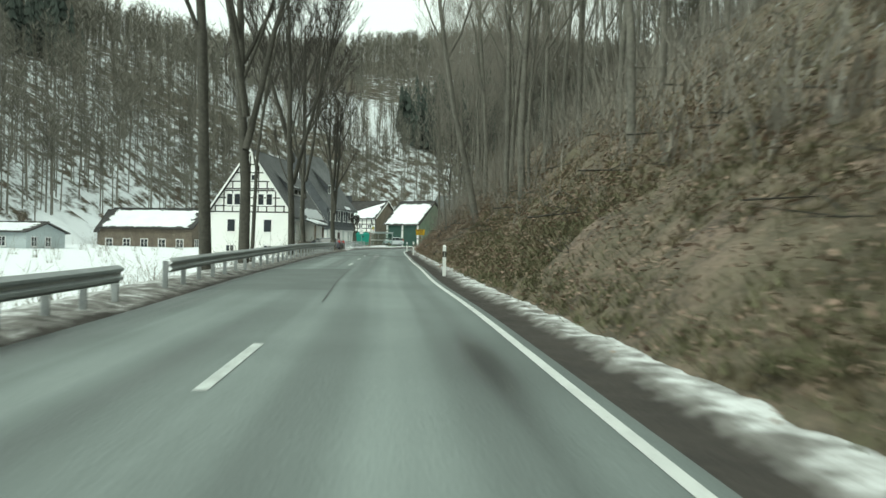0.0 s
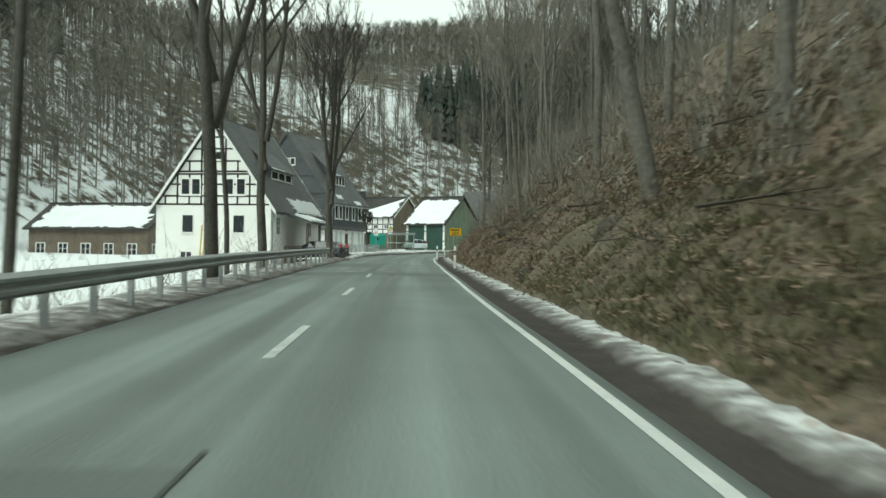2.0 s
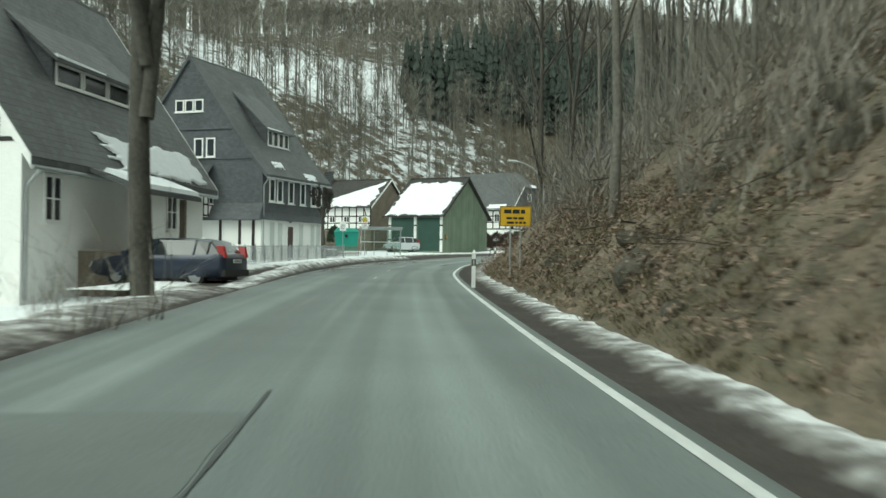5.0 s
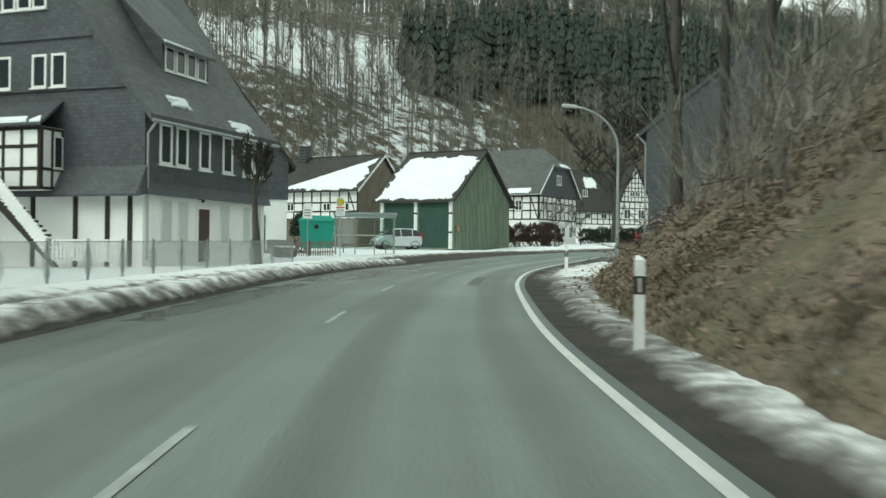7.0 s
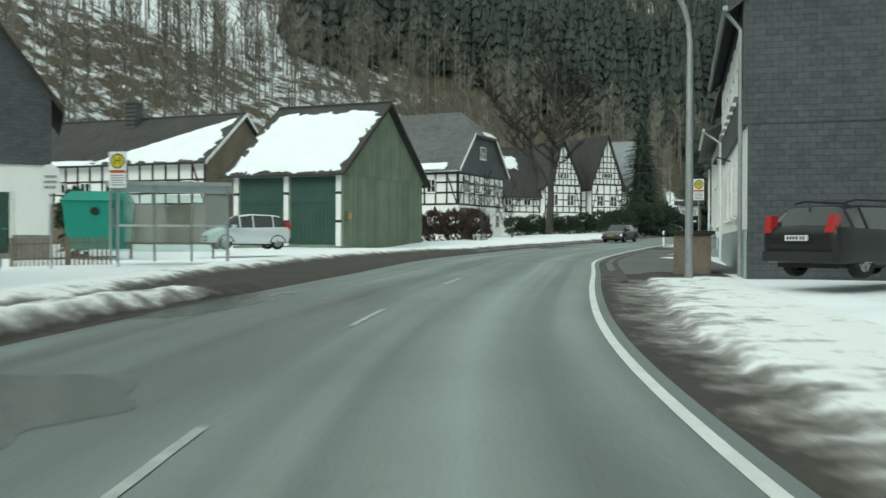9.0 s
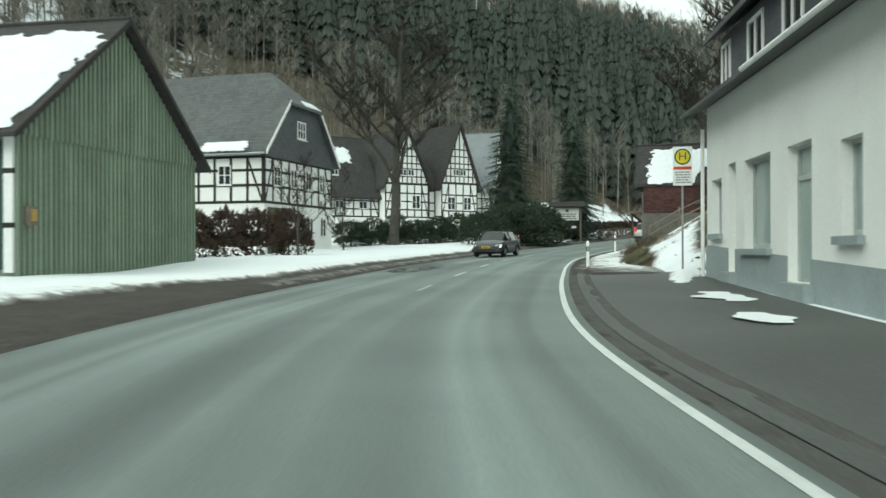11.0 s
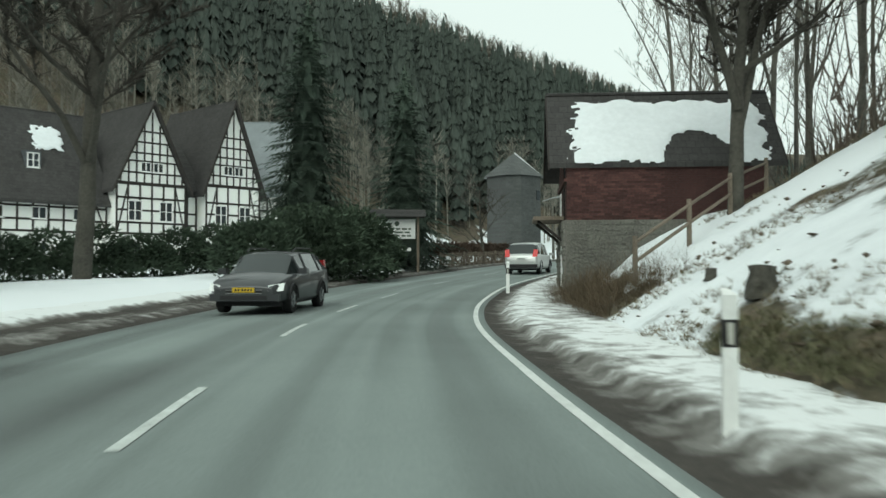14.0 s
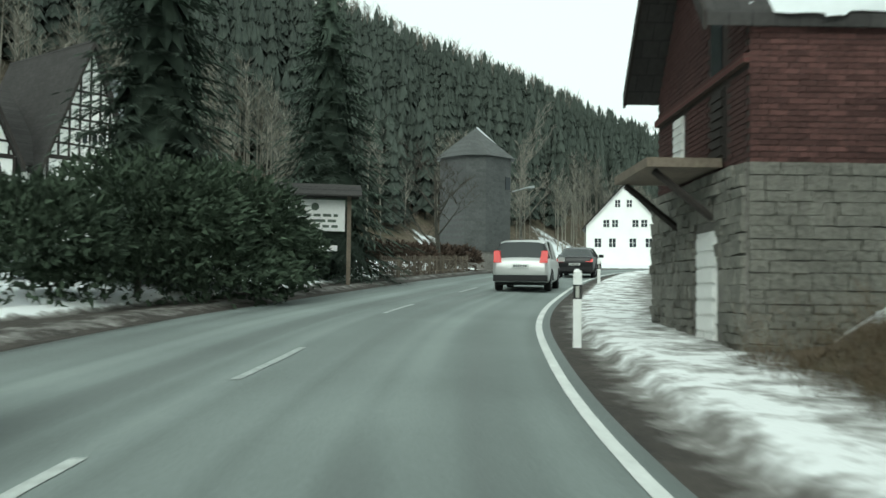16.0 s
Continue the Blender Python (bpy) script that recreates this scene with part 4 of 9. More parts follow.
# ---- the white and half-timbered house below the road ----
def timber_house():
    w, l, e, r = 9.35, 13.0, 4.45, 11.2
    h = thing("farmhouse", place(-26.25, 107.07, 0.9, -6.6), "white farmhouse with black timber gable and slate roof", "house")
    gable_wall(h, "wall", w, l, -1.5, e, r, PLASTER)
    saddle_roof(h, w, l, e, r, SLATE_ROOF, 0.5, 0.35, trim=WHITE_PAINT)
    F, R = face_frame("front", w, l), face_frame("right", w, l)
    timber_gable(h, F, w, e, r, [4.5, 5.15, 6.05, 6.85, 7.05, 7.85, 8.8, 9.7], 0.98, 0.13)
    for x in (2.1, 2.95, 5.65, 6.6):
        window(h, F, x, 5.3, 0.62, 1.15, 1, 1, 0.09)
    for x in (3.95, 4.85):
        window(h, F, x, 8.0, 0.5, 0.55, 1, 1, 0.08)
    window(h, F, 6.35, 2.35, 0.85, 1.3, 1, 1, 0.05)
    window(h, F, 2.2, 2.35, 0.85, 1.3, 1, 1, 0.05)
    window(h, F, 6.4, 0.2, 0.85, 0.6, 2, 1, 0.05)
    window(h, F, 2.1, 0.2, 0.85, 0.6, 2, 1, 0.05)
    for y in (1.2, 9.5):
        window(h, R, y, 2.3, 0.8, 1.25, 2, 2)
    shed_dormer(h, w, l, e, r, 1, 4.0, 9.5, 0.32, 0.72, 1.1, 3, SLATE_ROOF, SLATE_WALL)
    roof_snow(h, w, l, e, r, 1, 4.5, 12.5, 0.02, 0.2, 3, ragged=0.2)
    gutter(h, w + 0.5, -0.3, l + 0.3, e - 0.75, down=(0.15, w + 0.07, 0))
    # porch on the side towards the road
    for x, y in ((w + 1.9, 3.2), (w + 1.9, 6.6)):
        bm = bmesh.new()
        box(bm, x - 0.09, x + 0.09, y - 0.09, y + 0.09, -0.5, 3.2)
        part("porch_post", bm, WOOD_GREY, h)
    bm = bmesh.new()
    box(bm, w, w + 2.0, 3.1, 6.7, -0.5, 1.4)
    part("porch_wall", bm, WOOD_GREY, h, "grey boarded porch")
    bm = bmesh.new()
    poly(bm, [(w, 2.8, 4.0), (w + 2.4, 2.8, 3.15), (w + 2.4, 2.8, 3.3), (w, 2.8, 4.15)], (0, 4.2, 0))
    part("porch_roof", bm, SLATE_ROOF, h)
    bm = bmesh.new()
    poly(bm, [(w + 0.9, 2.9, 3.86), (w + 2.35, 2.9, 3.34), (w + 2.3, 2.9, 3.5), (w + 1.0, 2.9, 3.98)], (0, 4.0, 0))
    part("porch_snow", bm, SNOW, h, "snow on the porch roof")
    for x in (3.85, 4.12):
        bm = bmesh.new()
        tube(bm, [(x, -0.6, -0.4), (x, -0.12, 2.9)], 0.055, 6)
        part("yellow_pole", bm, material("yellow_paint_%d" % (x * 100), (0.55, 0.42, 0.08), 0.6), h, "yellow pole leaning on the wall")


timber_house()


# ---- the slate house ----
def slate_house():
    w, l, e, r = 12.0, 9.3, 5.85, 14.2
    h = thing("slate_house", place(-30.21, 149.6, 2.1, -18.6), "tall slate-clad house with white ground floor", "house")
    gable_wall(h, "ground_floor_wall", w, l, -1.0, 2.8, r, PLASTER, label="white plastered ground floor", top=False)
    gable_wall(h, "slate_wall", w, l, 2.75, e, r, SLATE_WALL, label="grey slate cladding", grow=0.12)
    bm = bmesh.new()
    box(bm, w + 0.12, w + 0.15, -0.13, l + 0.13, 2.75, e - 0.05)
    part("slate_side_wall", bm, SLATE_WALL_SIDE, h, "weathered grey slate cladding")
    saddle_roof(h, w, l, e, r, SLATE_ROOF, 0.5, 0.3, flare=1.3, trim=SLATE_WALL)
    F, R = face_frame("front", w, l) @ Matrix.Translation((0, -0.12, 0)), face_frame("right", w, l) @ Matrix.Translation((0, -0.15, 0))
    for x in (4.9, 5.72, 6.54):
        window(h, F, x, 10.45, 0.55, 0.72, 1, 1, 0.09)
    for x in (3.72, 4.7, 6.57, 7.58):
        window(h, F, x, 7.15, 0.56, 1.2, 1, 1, 0.1)
    for x in (0.9, 2.0, 3.65, 5.45, 7.17, 8.15):
        window(h, R, x, 4.0, 0.6, 1.45, 1, 1, 0.12)
    R0 = face_frame("right", w, l)
    for x in (1.18, 2.33, 5.5, 7.35, 8.3):
        bm = bmesh.new()
        box(bm, x, x + 0.66, -0.02, 0.02, 0.75, 2.45)
        sh = part("closed_shutter", bm, SHUTTER, h, "closed pale roller shutter", R0)
        bm = bmesh.new()
        for a, b, c, d in ((x - 0.05, x, 0.7, 2.5), (x + 0.66, x + 0.71, 0.7, 2.5), (x, x + 0.66, 2.45, 2.5)):
            box(bm, a, b, -0.04, 0.01, c, d)
        box(bm, x - 0.09, x + 0.75, -0.12, 0.01, 0.66, 0.75)
        part("shutter_frame", bm, PLASTER, sh)
    door(h, R0, 3.72, -0.1, 0.85, 2.3, DOOR_BROWN, PLASTER, label="dark wooden house door")
    bm = bmesh.new()
    tube(bm, [(3.75, -0.02, 2.6), (3.75, -0.22, 2.62), (3.75, -0.26, 2.5)], [0.03, 0.03, 0.11], 8)
    part("door_lamp", bm, TIMBER, h, "dark lamp beside the door", R0)
    shed_dormer(h, w, l, e, r, 1, 3.2, 6.7, 0.26, 0.8, 1.5, 4, SLATE_ROOF, SLATE_WALL_SIDE)
    roof_snow(h, w, l, e, r, 1, 5.6, 7.6, 0.03, 0.1, 5, lift=0.36, ragged=0.3)
    roof_snow(h, w, l, e, r, 1, 1.6, 3.2, 0.1, 0.16, 6, lift=0.36, ragged=0.3)
    # ledges across the gable and the pent roof over the ground floor
    for z in (6.9, 9.05):
        half = (r - z) / (r - e) * w / 2
        bm = bmesh.new()
        poly(bm, [(w / 2 - half, -0.13, z + 0.1), (w / 2 - half, -0.24, z), (w / 2 - half, -0.13, z)], (2 * half, 0, 0))
        part("slate_ledge", bm, SLATE_WALL, h)
    bm = bmesh.new()
    poly(bm, [(-0.1, -0.13, 3.75), (-0.1, -0.75, 2.6), (-0.1, -0.75, 2.5), (-0.1, -0.13, 2.6)], (w + 0.35, 0, 0))
    poly(bm, [(w + 0.15, -0.75, 2.5), (w + 0.15, -0.13, 3.75), (w + 0.36, -0.75, 2.5)], (0, 0.1, 0))
    poly(bm, [(w + 0.16, -0.14, 3.1), (w + 0.34, -0.14, 2.6), (w + 0.16, -0.14, 2.6)], (0, l + 0.2, 0))
    part("pent_roof", bm, SLATE_WALL, h, "slate pent roof over the ground floor")
    # half-timbered veranda with a snowy roof
    bm = bmesh.new()
    box(bm, 1.5, 8.1, -1.35, -0.1, 2.75, 5.3)
    o = part("veranda", bm, PLASTER, h, "half-timbered glazed veranda with snowy roof")
    OF = Matrix.Translation((1.5, -1.35, 0))
    timber_rect(o, OF, 0, 6.6, [2.83, 3.6, 4.5, 5.22], 0.94, 0.14, False)
    OS = Matrix.Translation((8.1, -1.35, 0)) @ Matrix.Rotation(radians(90), 4, "Z")
    timber_rect(o, OS, 0, 1.25, [2.83, 3.6, 5.22], 0.62, 0.12, False)
    for x in (0.1, 2.02, 2.95):
        window(o, OF, x + 0.06, 3.72, 0.72, 0.66, 1, 1, 0.03)
    window(o, OS, 0.75, 3.72, 0.4, 1.2, 1, 1, 0.05)
    bm = bmesh.new()
    poly(bm, [(1.2, -1.65, 5.28), (8.35, -1.65, 5.28), (8.1, -0.1, 6.4), (1.5, -0.1, 6.4)], (0, 0, 0.1))
    part("veranda_roof", bm, SLATE_WALL, o)
    for xa, xb in ((5.6, 7.6), (7.75, 8.3)):
        bm = bmesh.new()
        poly(bm, [(xa, -1.62, 5.42), (xb, -1.62, 5.42), (xb - 0.15, -1.36, 5.61), (xa + 0.3, -1.36, 5.61)], (0, 0, 0.1))
        part("roof_snow", bm, SNOW, o)
    # dark posts of the open ground floor, the balcony and the outside stair with white railing
    for x in (2.6, 4.4, 6.4, 8.6, 10.2, 11.3):
        bm = bmesh.new()
        box(bm, x, x + 0.2, -0.06, 0.05, -0.4, 2.6)
        part("post", bm, TIMBER, h)
    bm = bmesh.new()
    box(bm, 1.4, 6.55, -2.3, -1.36, 2.6, 2.75)
    part("balcony_floor", bm, TIMBER, h)
    bm = bmesh.new()
    for k in range(15):
        box(bm, 6.5 + k * 0.22, 6.76 + k * 0.22, -2.3, -1.4, 2.5 - k * 0.18, 2.6 - k * 0.18)
    poly(bm, [(6.45, -2.3, 2.35), (9.6, -2.3, -0.3), (9.9, -2.3, -0.3), (6.45, -2.3, 2.7)], (0, 0.08, 0))
    stair = part("stair", bm, TIMBER, h, "outside stair with white railing")
    for k in range(62):
        x = 1.5 + k * 0.13
        zb = 2.8 if x < 6.6 else 2.8 - (x - 6.6) * 0.98
        bm = bmesh.new()
        box(bm, x, x + 0.115, -2.38, -2.34, zb, zb + (0.92 if x < 6.6 else 0.75))
        part("railing_board", bm, WHITE_PAINT, stair)
    for k in range(15):
        bm = bmesh.new()
        box(bm, 9.75 + k * 0.19, 9.89 + k * 0.19, -2.5, -2.47, -0.05, 0.78)
        part("railing_board", bm, WHITE_PAINT, stair)
    gutter(h, w + 0.62, -0.3, l + 0.3, e - 0.33, down=(0.0, w + 0.2, 0))


SHUTTER = material("pale_roller_shutter", (0.55, 0.58, 0.55), 0.7, vary=0.12, scale=10, fine=40)
DOOR_BROWN = material("dark_red_brown_door", (0.075, 0.045, 0.038), 0.6, vary=0.25, scale=10)
slate_house()


def slate_annex():
    w, l, e, r = 9.0, 8.0, 6.5, 12.6
    h = thing("annex_house", place(-27.4, 173.4, 2.5, 18), "small house with dark slate gable and white base", "house")
    gable_wall(h, "ground_floor_wall", w, l, -1, 3.7, r, PLASTER, top=False)
    gable_wall(h, "slate_wall", w, l, 3.65, e, r, SLATE_WALL, grow=0.08)
    bm = bmesh.new()
    box(bm, -0.03, w + 0.03, -0.03, 0.0, -1, 0.75)
    part("plinth", bm, STONE, h, "grey stone plinth")
    saddle_roof(h, w, l, e, r, DARK_ROOF, 0.55, 0.5, trim=TIMBER)
    F = face_frame("front", w, l)
    door(h, F, 6.4, 0.0, 1.1, 2.5, GREEN_DOOR, label="green wooden door")
    window(h, F, 3.9, 0.9, 0.8, 1.1)
    R = face_frame("right", w, l)
    for y in (1.5, 4.5):
        window(h, R, y, 0.9, 0.8, 1.1)


slate_annex()


# ---- long timbered house behind the bus stop ----
def long_house():
    w, l, e, r = 9.0, 24.0, 5.9, 9.4
    h = thing("long_house", place(-16.7, 203, 3.0, 63.2), "long half-timbered house with dark roof and snow", "house")
    gable_wall(h, "wall", w, l, -1, e, r, PLASTER)
    saddle_roof(h, w, l, e, r, DARK_ROOF, 0.6, 0.4, trim=WHITE_PAINT)
    L = face_frame("left", w, l)
    timber_rect(h, L, 0, l, [2.7, 3.5, 4.4, 5.6], 1.15, 0.16)
    for k in range(8):
        window(h, L, l - 1.9 - k * 2.3, 3.65, 0.75, 0.65, 2, 1, 0.06)
    bm = bmesh.new()
    poly(bm, [(0.0, -0.03, -0.5), (w, -0.03, -0.5), (w, -0.03, e), (w / 2, -0.03, r - 0.05), (0.0, -0.03, e)], (0, 0.028, 0))
    part("board_gable", bm, WOOD_GREY, h, "dark boarded gable")
    bm = bmesh.new()
    box(bm, -0.05, 0.02, 0, l, -0.5, 2.6)
    part("board_wall", bm, WOOD_GREY, h, "brown boarded lower wall")
    roof_snow(h, w, l, e, r, -1, -0.2, 9.5, 0.0, 0.95, 11, over=0.6, ragged=0.14, cut=lambda a, b: b > 1.0 - a / 10.5)
    roof_snow(h, w, l, e, r, -1, 9, 24, 0.0, 0.1, 12, over=0.6, ragged=0.1)
    chimney(h, w / 2 - 0.6, 9.5, r - 1.0, r + 1.3, 0.9)


long_house()


# ---- green barn ----
def barn():
    w, l, e, r = 12.3, 7.6, 4.4, 9.0
    h = thing("barn", place(-7.05, 192.0, 2.98, 63.2), "green boarded barn with snow-covered roof", "barn")
    gable_wall(h, "wall", w, l, -1, e, r, GREEN_BOARD, label="green boarded wall")
    saddle_roof(h, w, l, e, r, DARK_ROOF, 0.6, 0.45, 0.12, trim=TIMBER)
    F, L = face_frame("front", w, l), face_frame("left", w, l)
    bm = bmesh.new()
    box(bm, 0, 0.21, -0.05, -0.004, -0.3, 4.3)
    box(bm, 0.0, 0.05, -0.085, -0.05, -0.3, 4.3)
    lower = None
    for k in range(44):
        x = 0.02 + k * 0.279
        if lower is None:
            lower = part("board", bm, GREEN_BOARD, h, m=F @ Matrix.Translation((x, 0, 0)))
        else:
            part("board", lower.data, None, h, m=F @ Matrix.Translation((x, 0, 0)))
    for k in range(44):
        x = 0.02 + k * 0.279
        top = r - abs(x + 0.12 - w / 2) / (w / 2) * (r - e) - 0.12
        if top > 4.4:
            bm = bmesh.new()
            box(bm, 0, 0.21, -0.1, -0.004, 4.15, top)
            box(bm, 0.0, 0.05, -0.13, -0.1, 4.15, top)
            part("board", bm, GREEN_BOARD, h, m=F @ Matrix.Translation((x, 0, 0)))
    for x, ww in ((0.55, 3.1), (4.15, 3.1)):
        bm = bmesh.new()
        box(bm, x, x + ww, -0.03, 0.03, -0.1, 3.95)
        gd = part("garage_door", bm, GREEN_DOOR, h, "dark green double garage door", L)
        for k in range(12):
            bm = bmesh.new()
            box(bm, x + 0.03 + k * ww / 12, x + (k + 1) * ww / 12 - 0.03, -0.05, -0.02, -0.05, 2.35)
            part("door_board", bm, GREEN_DOOR, gd)
        bm = bmesh.new()
        box(bm, x, x + ww, -0.08, -0.02, 2.38, 2.5)
        part("cross_bar", bm, GREEN_DOOR, gd)
    for x in (0.12, 3.7, 7.28):
        bm = bmesh.new()
        box(bm, x, x + 0.32, -0.1, 0.02, -0.2, 4.15)
        p = part("post", bm, WHITE_PAINT, h, "white post with black bands", L)
        for z in (1.2, 2.9):
            bm = bmesh.new()
            box(bm, x - 0.01, x + 0.33, -0.11, 0.0, z, z + 0.16)
            part("band", bm, TIMBER, p)
    bm = bmesh.new()
    box(bm, 0, 7.6, -0.09, 0.0, 4.05, 4.3)
    part("lintel", bm, TIMBER, h, m=L)
    roof_snow(h, w, l, e, r, -1, -0.4, 7.9, 0.0, 0.93, 21, over=0.6, ragged=0.05, lift=0.15)
    bm = bmesh.new()
    box(bm, 0.35, 0.75, -0.3, -0.1, 1.3, 1.9)
    b = part("letter_box", bm, WOOD_GREY, h, "wooden notice box with yellow front", F)
    bm = bmesh.new()
    box(bm, 0.42, 0.68, -0.315, -0.3, 1.42, 1.8)
    part("notice", bm, material("ochre_paper", (0.42, 0.27, 0.08), 0.7), b)


barn()


# ---- house with half-hipped slate roof ----
def mansard_house():
    w, l, e, r = 10.0, 11.0, 6.2, 11.4
    h = thing("half_hipped_house", place(2.6, 216.8, 3.5, 58), "timbered house with grey half-hipped slate roof", "house")
    gable_wall(h, "wall", w, l, -1, e, r, PLASTER, top=False)
    hz = r - 2.3
    hh = (r - hz) / (r - e) * w / 2
    bm = bmesh.new()
    poly(bm, [(-0.15, -0.15, e - 0.6), (w + 0.15, -0.15, e - 0.6), (w + 0.15, -0.15, e), (w / 2 + hh, -0.15, hz), (w / 2 - hh, -0.15, hz), (-0.15, -0.15, e)], (0, 0.3, 0))
    part("slate_gable", bm, SLATE_WALL, h, "grey slate-clad gable")
    back = 2.1
    c = w / 2
    over = 0.5
    slope = (r - e) / (w / 2)
    for s in (-1, 1):
        bm = bmesh.new()
        a = [(c, back, r), (c + s * hh, -0.4, hz), (c + s * (c + over), -0.4, e - over * slope), (c + s * (c + over), l + 0.4, e - over * slope), (c, l + 0.4, r)]
        poly(bm, a, (0, 0, 0.2))
        part("roof_slope", bm, SLATE_ROOF, h)
        bm = bmesh.new()
        poly(bm, [(c + s * hh, -0.46, hz), (c + s * (c + over), -0.46, e - over * slope), (c + s * (c + over), -0.46, e - over * slope + 0.25), (c + s * hh, -0.46, hz + 0.25)], (0, 0.06, 0))
        part("verge_board", bm, WHITE_PAINT, h)
    bm = bmesh.new()
    poly(bm, [(c - hh - 0.15, -0.5, hz - 0.1), (c + hh + 0.15, -0.5, hz - 0.1), (c, back, r)], (0, 0, 0.2))
    part("hip", bm, SLATE_ROOF, h)
    bm = bmesh.new()
    poly(bm, [(c - 0.2, -0.45, hz + 0.14), (c + hh, -0.45, hz + 0.14), (c + hh - 0.3, 0.0, hz + 0.5), (c, 0.0, hz + 0.5)], (0, 0, 0.08))
    part("roof_snow", bm, SNOW, h)
    roof_snow(h, w, l, e, r, -1, 0.8, 4.2, 0.0, 0.12, 31, over=0.5, ragged=0.1, lift=0.25)
    F, L = face_frame("front", w, l), face_frame("left", w, l)
    FG = Matrix.Translation((0, -0.15, 0))
    window(h, FG, 4.3, 7.2, 1.05, 0.95, 3, 2, 0.09)
    timber_rect(h, F, 0, w, [2.9, 3.9, 4.8, 5.6], 1.1, 0.16)
    timber_rect(h, L, 0, l, [2.9, 3.9, 4.8, 5.6], 1.1, 0.16)
    for x in (1.3, 3.6, 5.8, 8.0):
        window(h, F, x, 4.0, 0.75, 1.05, 2, 2, 0.06)
    for x in (1.4, 4.7, 8.0):
        window(h, L, x, 4.0, 0.75, 1.05, 2, 2, 0.06)
    for x in (6.0, 8.1):
        window(h, F, x, 1.0, 0.8, 1.1, 2, 2, 0.06)
    bm = bmesh.new()
    box(bm, 0.4, 2.9, -0.06, 0.02, -0.3, 2.6)
    olive = material("olive_gate", (0.09, 0.11, 0.06), 0.8)
    gate = part("garage_gate", bm, olive, h, "olive green wooden gate", F)
    for k in range(9):
        bm = bmesh.new()
        box(bm, 0.43 + k * 0.275, 0.66 + k * 0.275, -0.09, -0.05, -0.25, 2.5)
        part("board", bm, olive, gate)
    gutter(h, -0.5, -0.3, l + 0.3, e - 0.45)


mansard_house()


# ---- large half-timbered house with two gables ----
def twin_house():
    h = thing("half_timbered_house", place(18.9, 259.7, 5.0, 19.5), "large black and white half-timbered house with two gables", "house")
    for x0, w, e, r in ((0.0, 5.7, 5.9, 11.75), (7.4, 5.1, 6.2, 12.7)):
        l = 9.0
        m = Matrix.Translation((x0, 0, 0))
        g = gable_wall(h, "gable_wing", w, l, -1.5, e, r, PLASTER, m)
        saddle_roof(g, w, l, e, r, DARK_ROOF, 0.4, 0.35, 0.12, trim=TIMBER)
        F = face_frame("front", w, l)
        timber_rect(g, F, 0, w, [2.2, 3.0, 3.9, 4.8, e - 0.1], 0.95, 0.15)
        timber_gable(g, F, w, e, r, [e, e + 0.75, e + 1.6, e + 2.2, e + 3.0, e + 3.8], 0.62, 0.13)
        for x in (w * 0.18, w * 0.62):
            window(g, F, x, 3.2, 0.95, 1.35, 2, 2, 0.07)
            window(g, F, x, 0.3, 0.9, 1.2, 2, 2, 0.07)
        window(g, F, w / 2 - 0.85, e + 0.9, 0.7, 0.6, 2, 1, 0.05)
        window(g, F, w / 2 + 0.15, e + 0.9, 0.7, 0.6, 2, 1, 0.05)
        R = face_frame("right", w, l)
        timber_rect(g, R, 0, l, [2.2, 3.9, e - 0.1], 1.2, 0.15)
    # recess between the gables with its dark roof and snow
    g = gable_wall(h, "link_wall", 1.7, 6, -1.5, 5.6, 9, PLASTER, Matrix.Translation((5.7, 1.2, 0)), top=False)
    timber_rect(g, Matrix.Identity(4), 0, 1.7, [2.2, 3.0, 3.9, 5.4], 0.85, 0.15, False)
    bm = bmesh.new()
    poly(bm, [(5.3, 0.7, 5.6), (7.8, 0.7, 5.6), (7.8, 5, 10.2), (5.3, 5, 10.2)], (0, 0, 0.15))
    part("link_roof", bm, DARK_ROOF, h)
    bm = bmesh.new()
    poly(bm, [(5.35, 0.75, 5.85), (6.1, 0.75, 5.85), (5.75, 3.2, 8.4), (5.3, 3.2, 8.4)], (0, 0, 0.12))
    part("roof_snow", bm, SNOW, h)
    # the long wing
    w, l, e, r = 8.0, 15.0, 4.9, 10.9
    m = Matrix.Translation((0, 1.2, 0)) @ Matrix.Rotation(radians(90), 4, "Z")
    g = gable_wall(h, "long_wing", w, l, -1.5, e, r, PLASTER, m)
    saddle_roof(g, w, l, e, r, DARK_ROOF, 0.6, 0.1, 0.14)
    L = face_frame("left", w, l)
    timber_rect(g, L, 0, l, [2.2, 3.0, 3.9, 4.75], 1.05, 0.15)
    for k in range(5):
        window(g, L, 0.9 + k * 2.9, 3.1, 0.9, 0.7, 2, 1, 0.06)
        window(g, L, 0.9 + k * 2.9, 0.2, 0.9, 1.2, 2, 2, 0.07)
    roof_snow(g, w, l, e, r, -1, 2.2, 4.6, 0.55, 0.85, 41, ragged=0.2, lift=0.18)
    bm = bmesh.new()
    sl = (r - e) / (w / 2)
    box(bm, 1.0, 2.1, 4.4, 5.5, e + 0.9, e + 2.9)
    d = part("roof_dormer", bm, SLATE_WALL, g)
    window(d, Matrix.Translation((1.0, 5.5, e + 1.6)) @ Matrix.Rotation(radians(-90), 4, "Z"), 0.2, 0.2, 0.7, 0.9, 2, 2, 0.07)
    return h


twin_house()


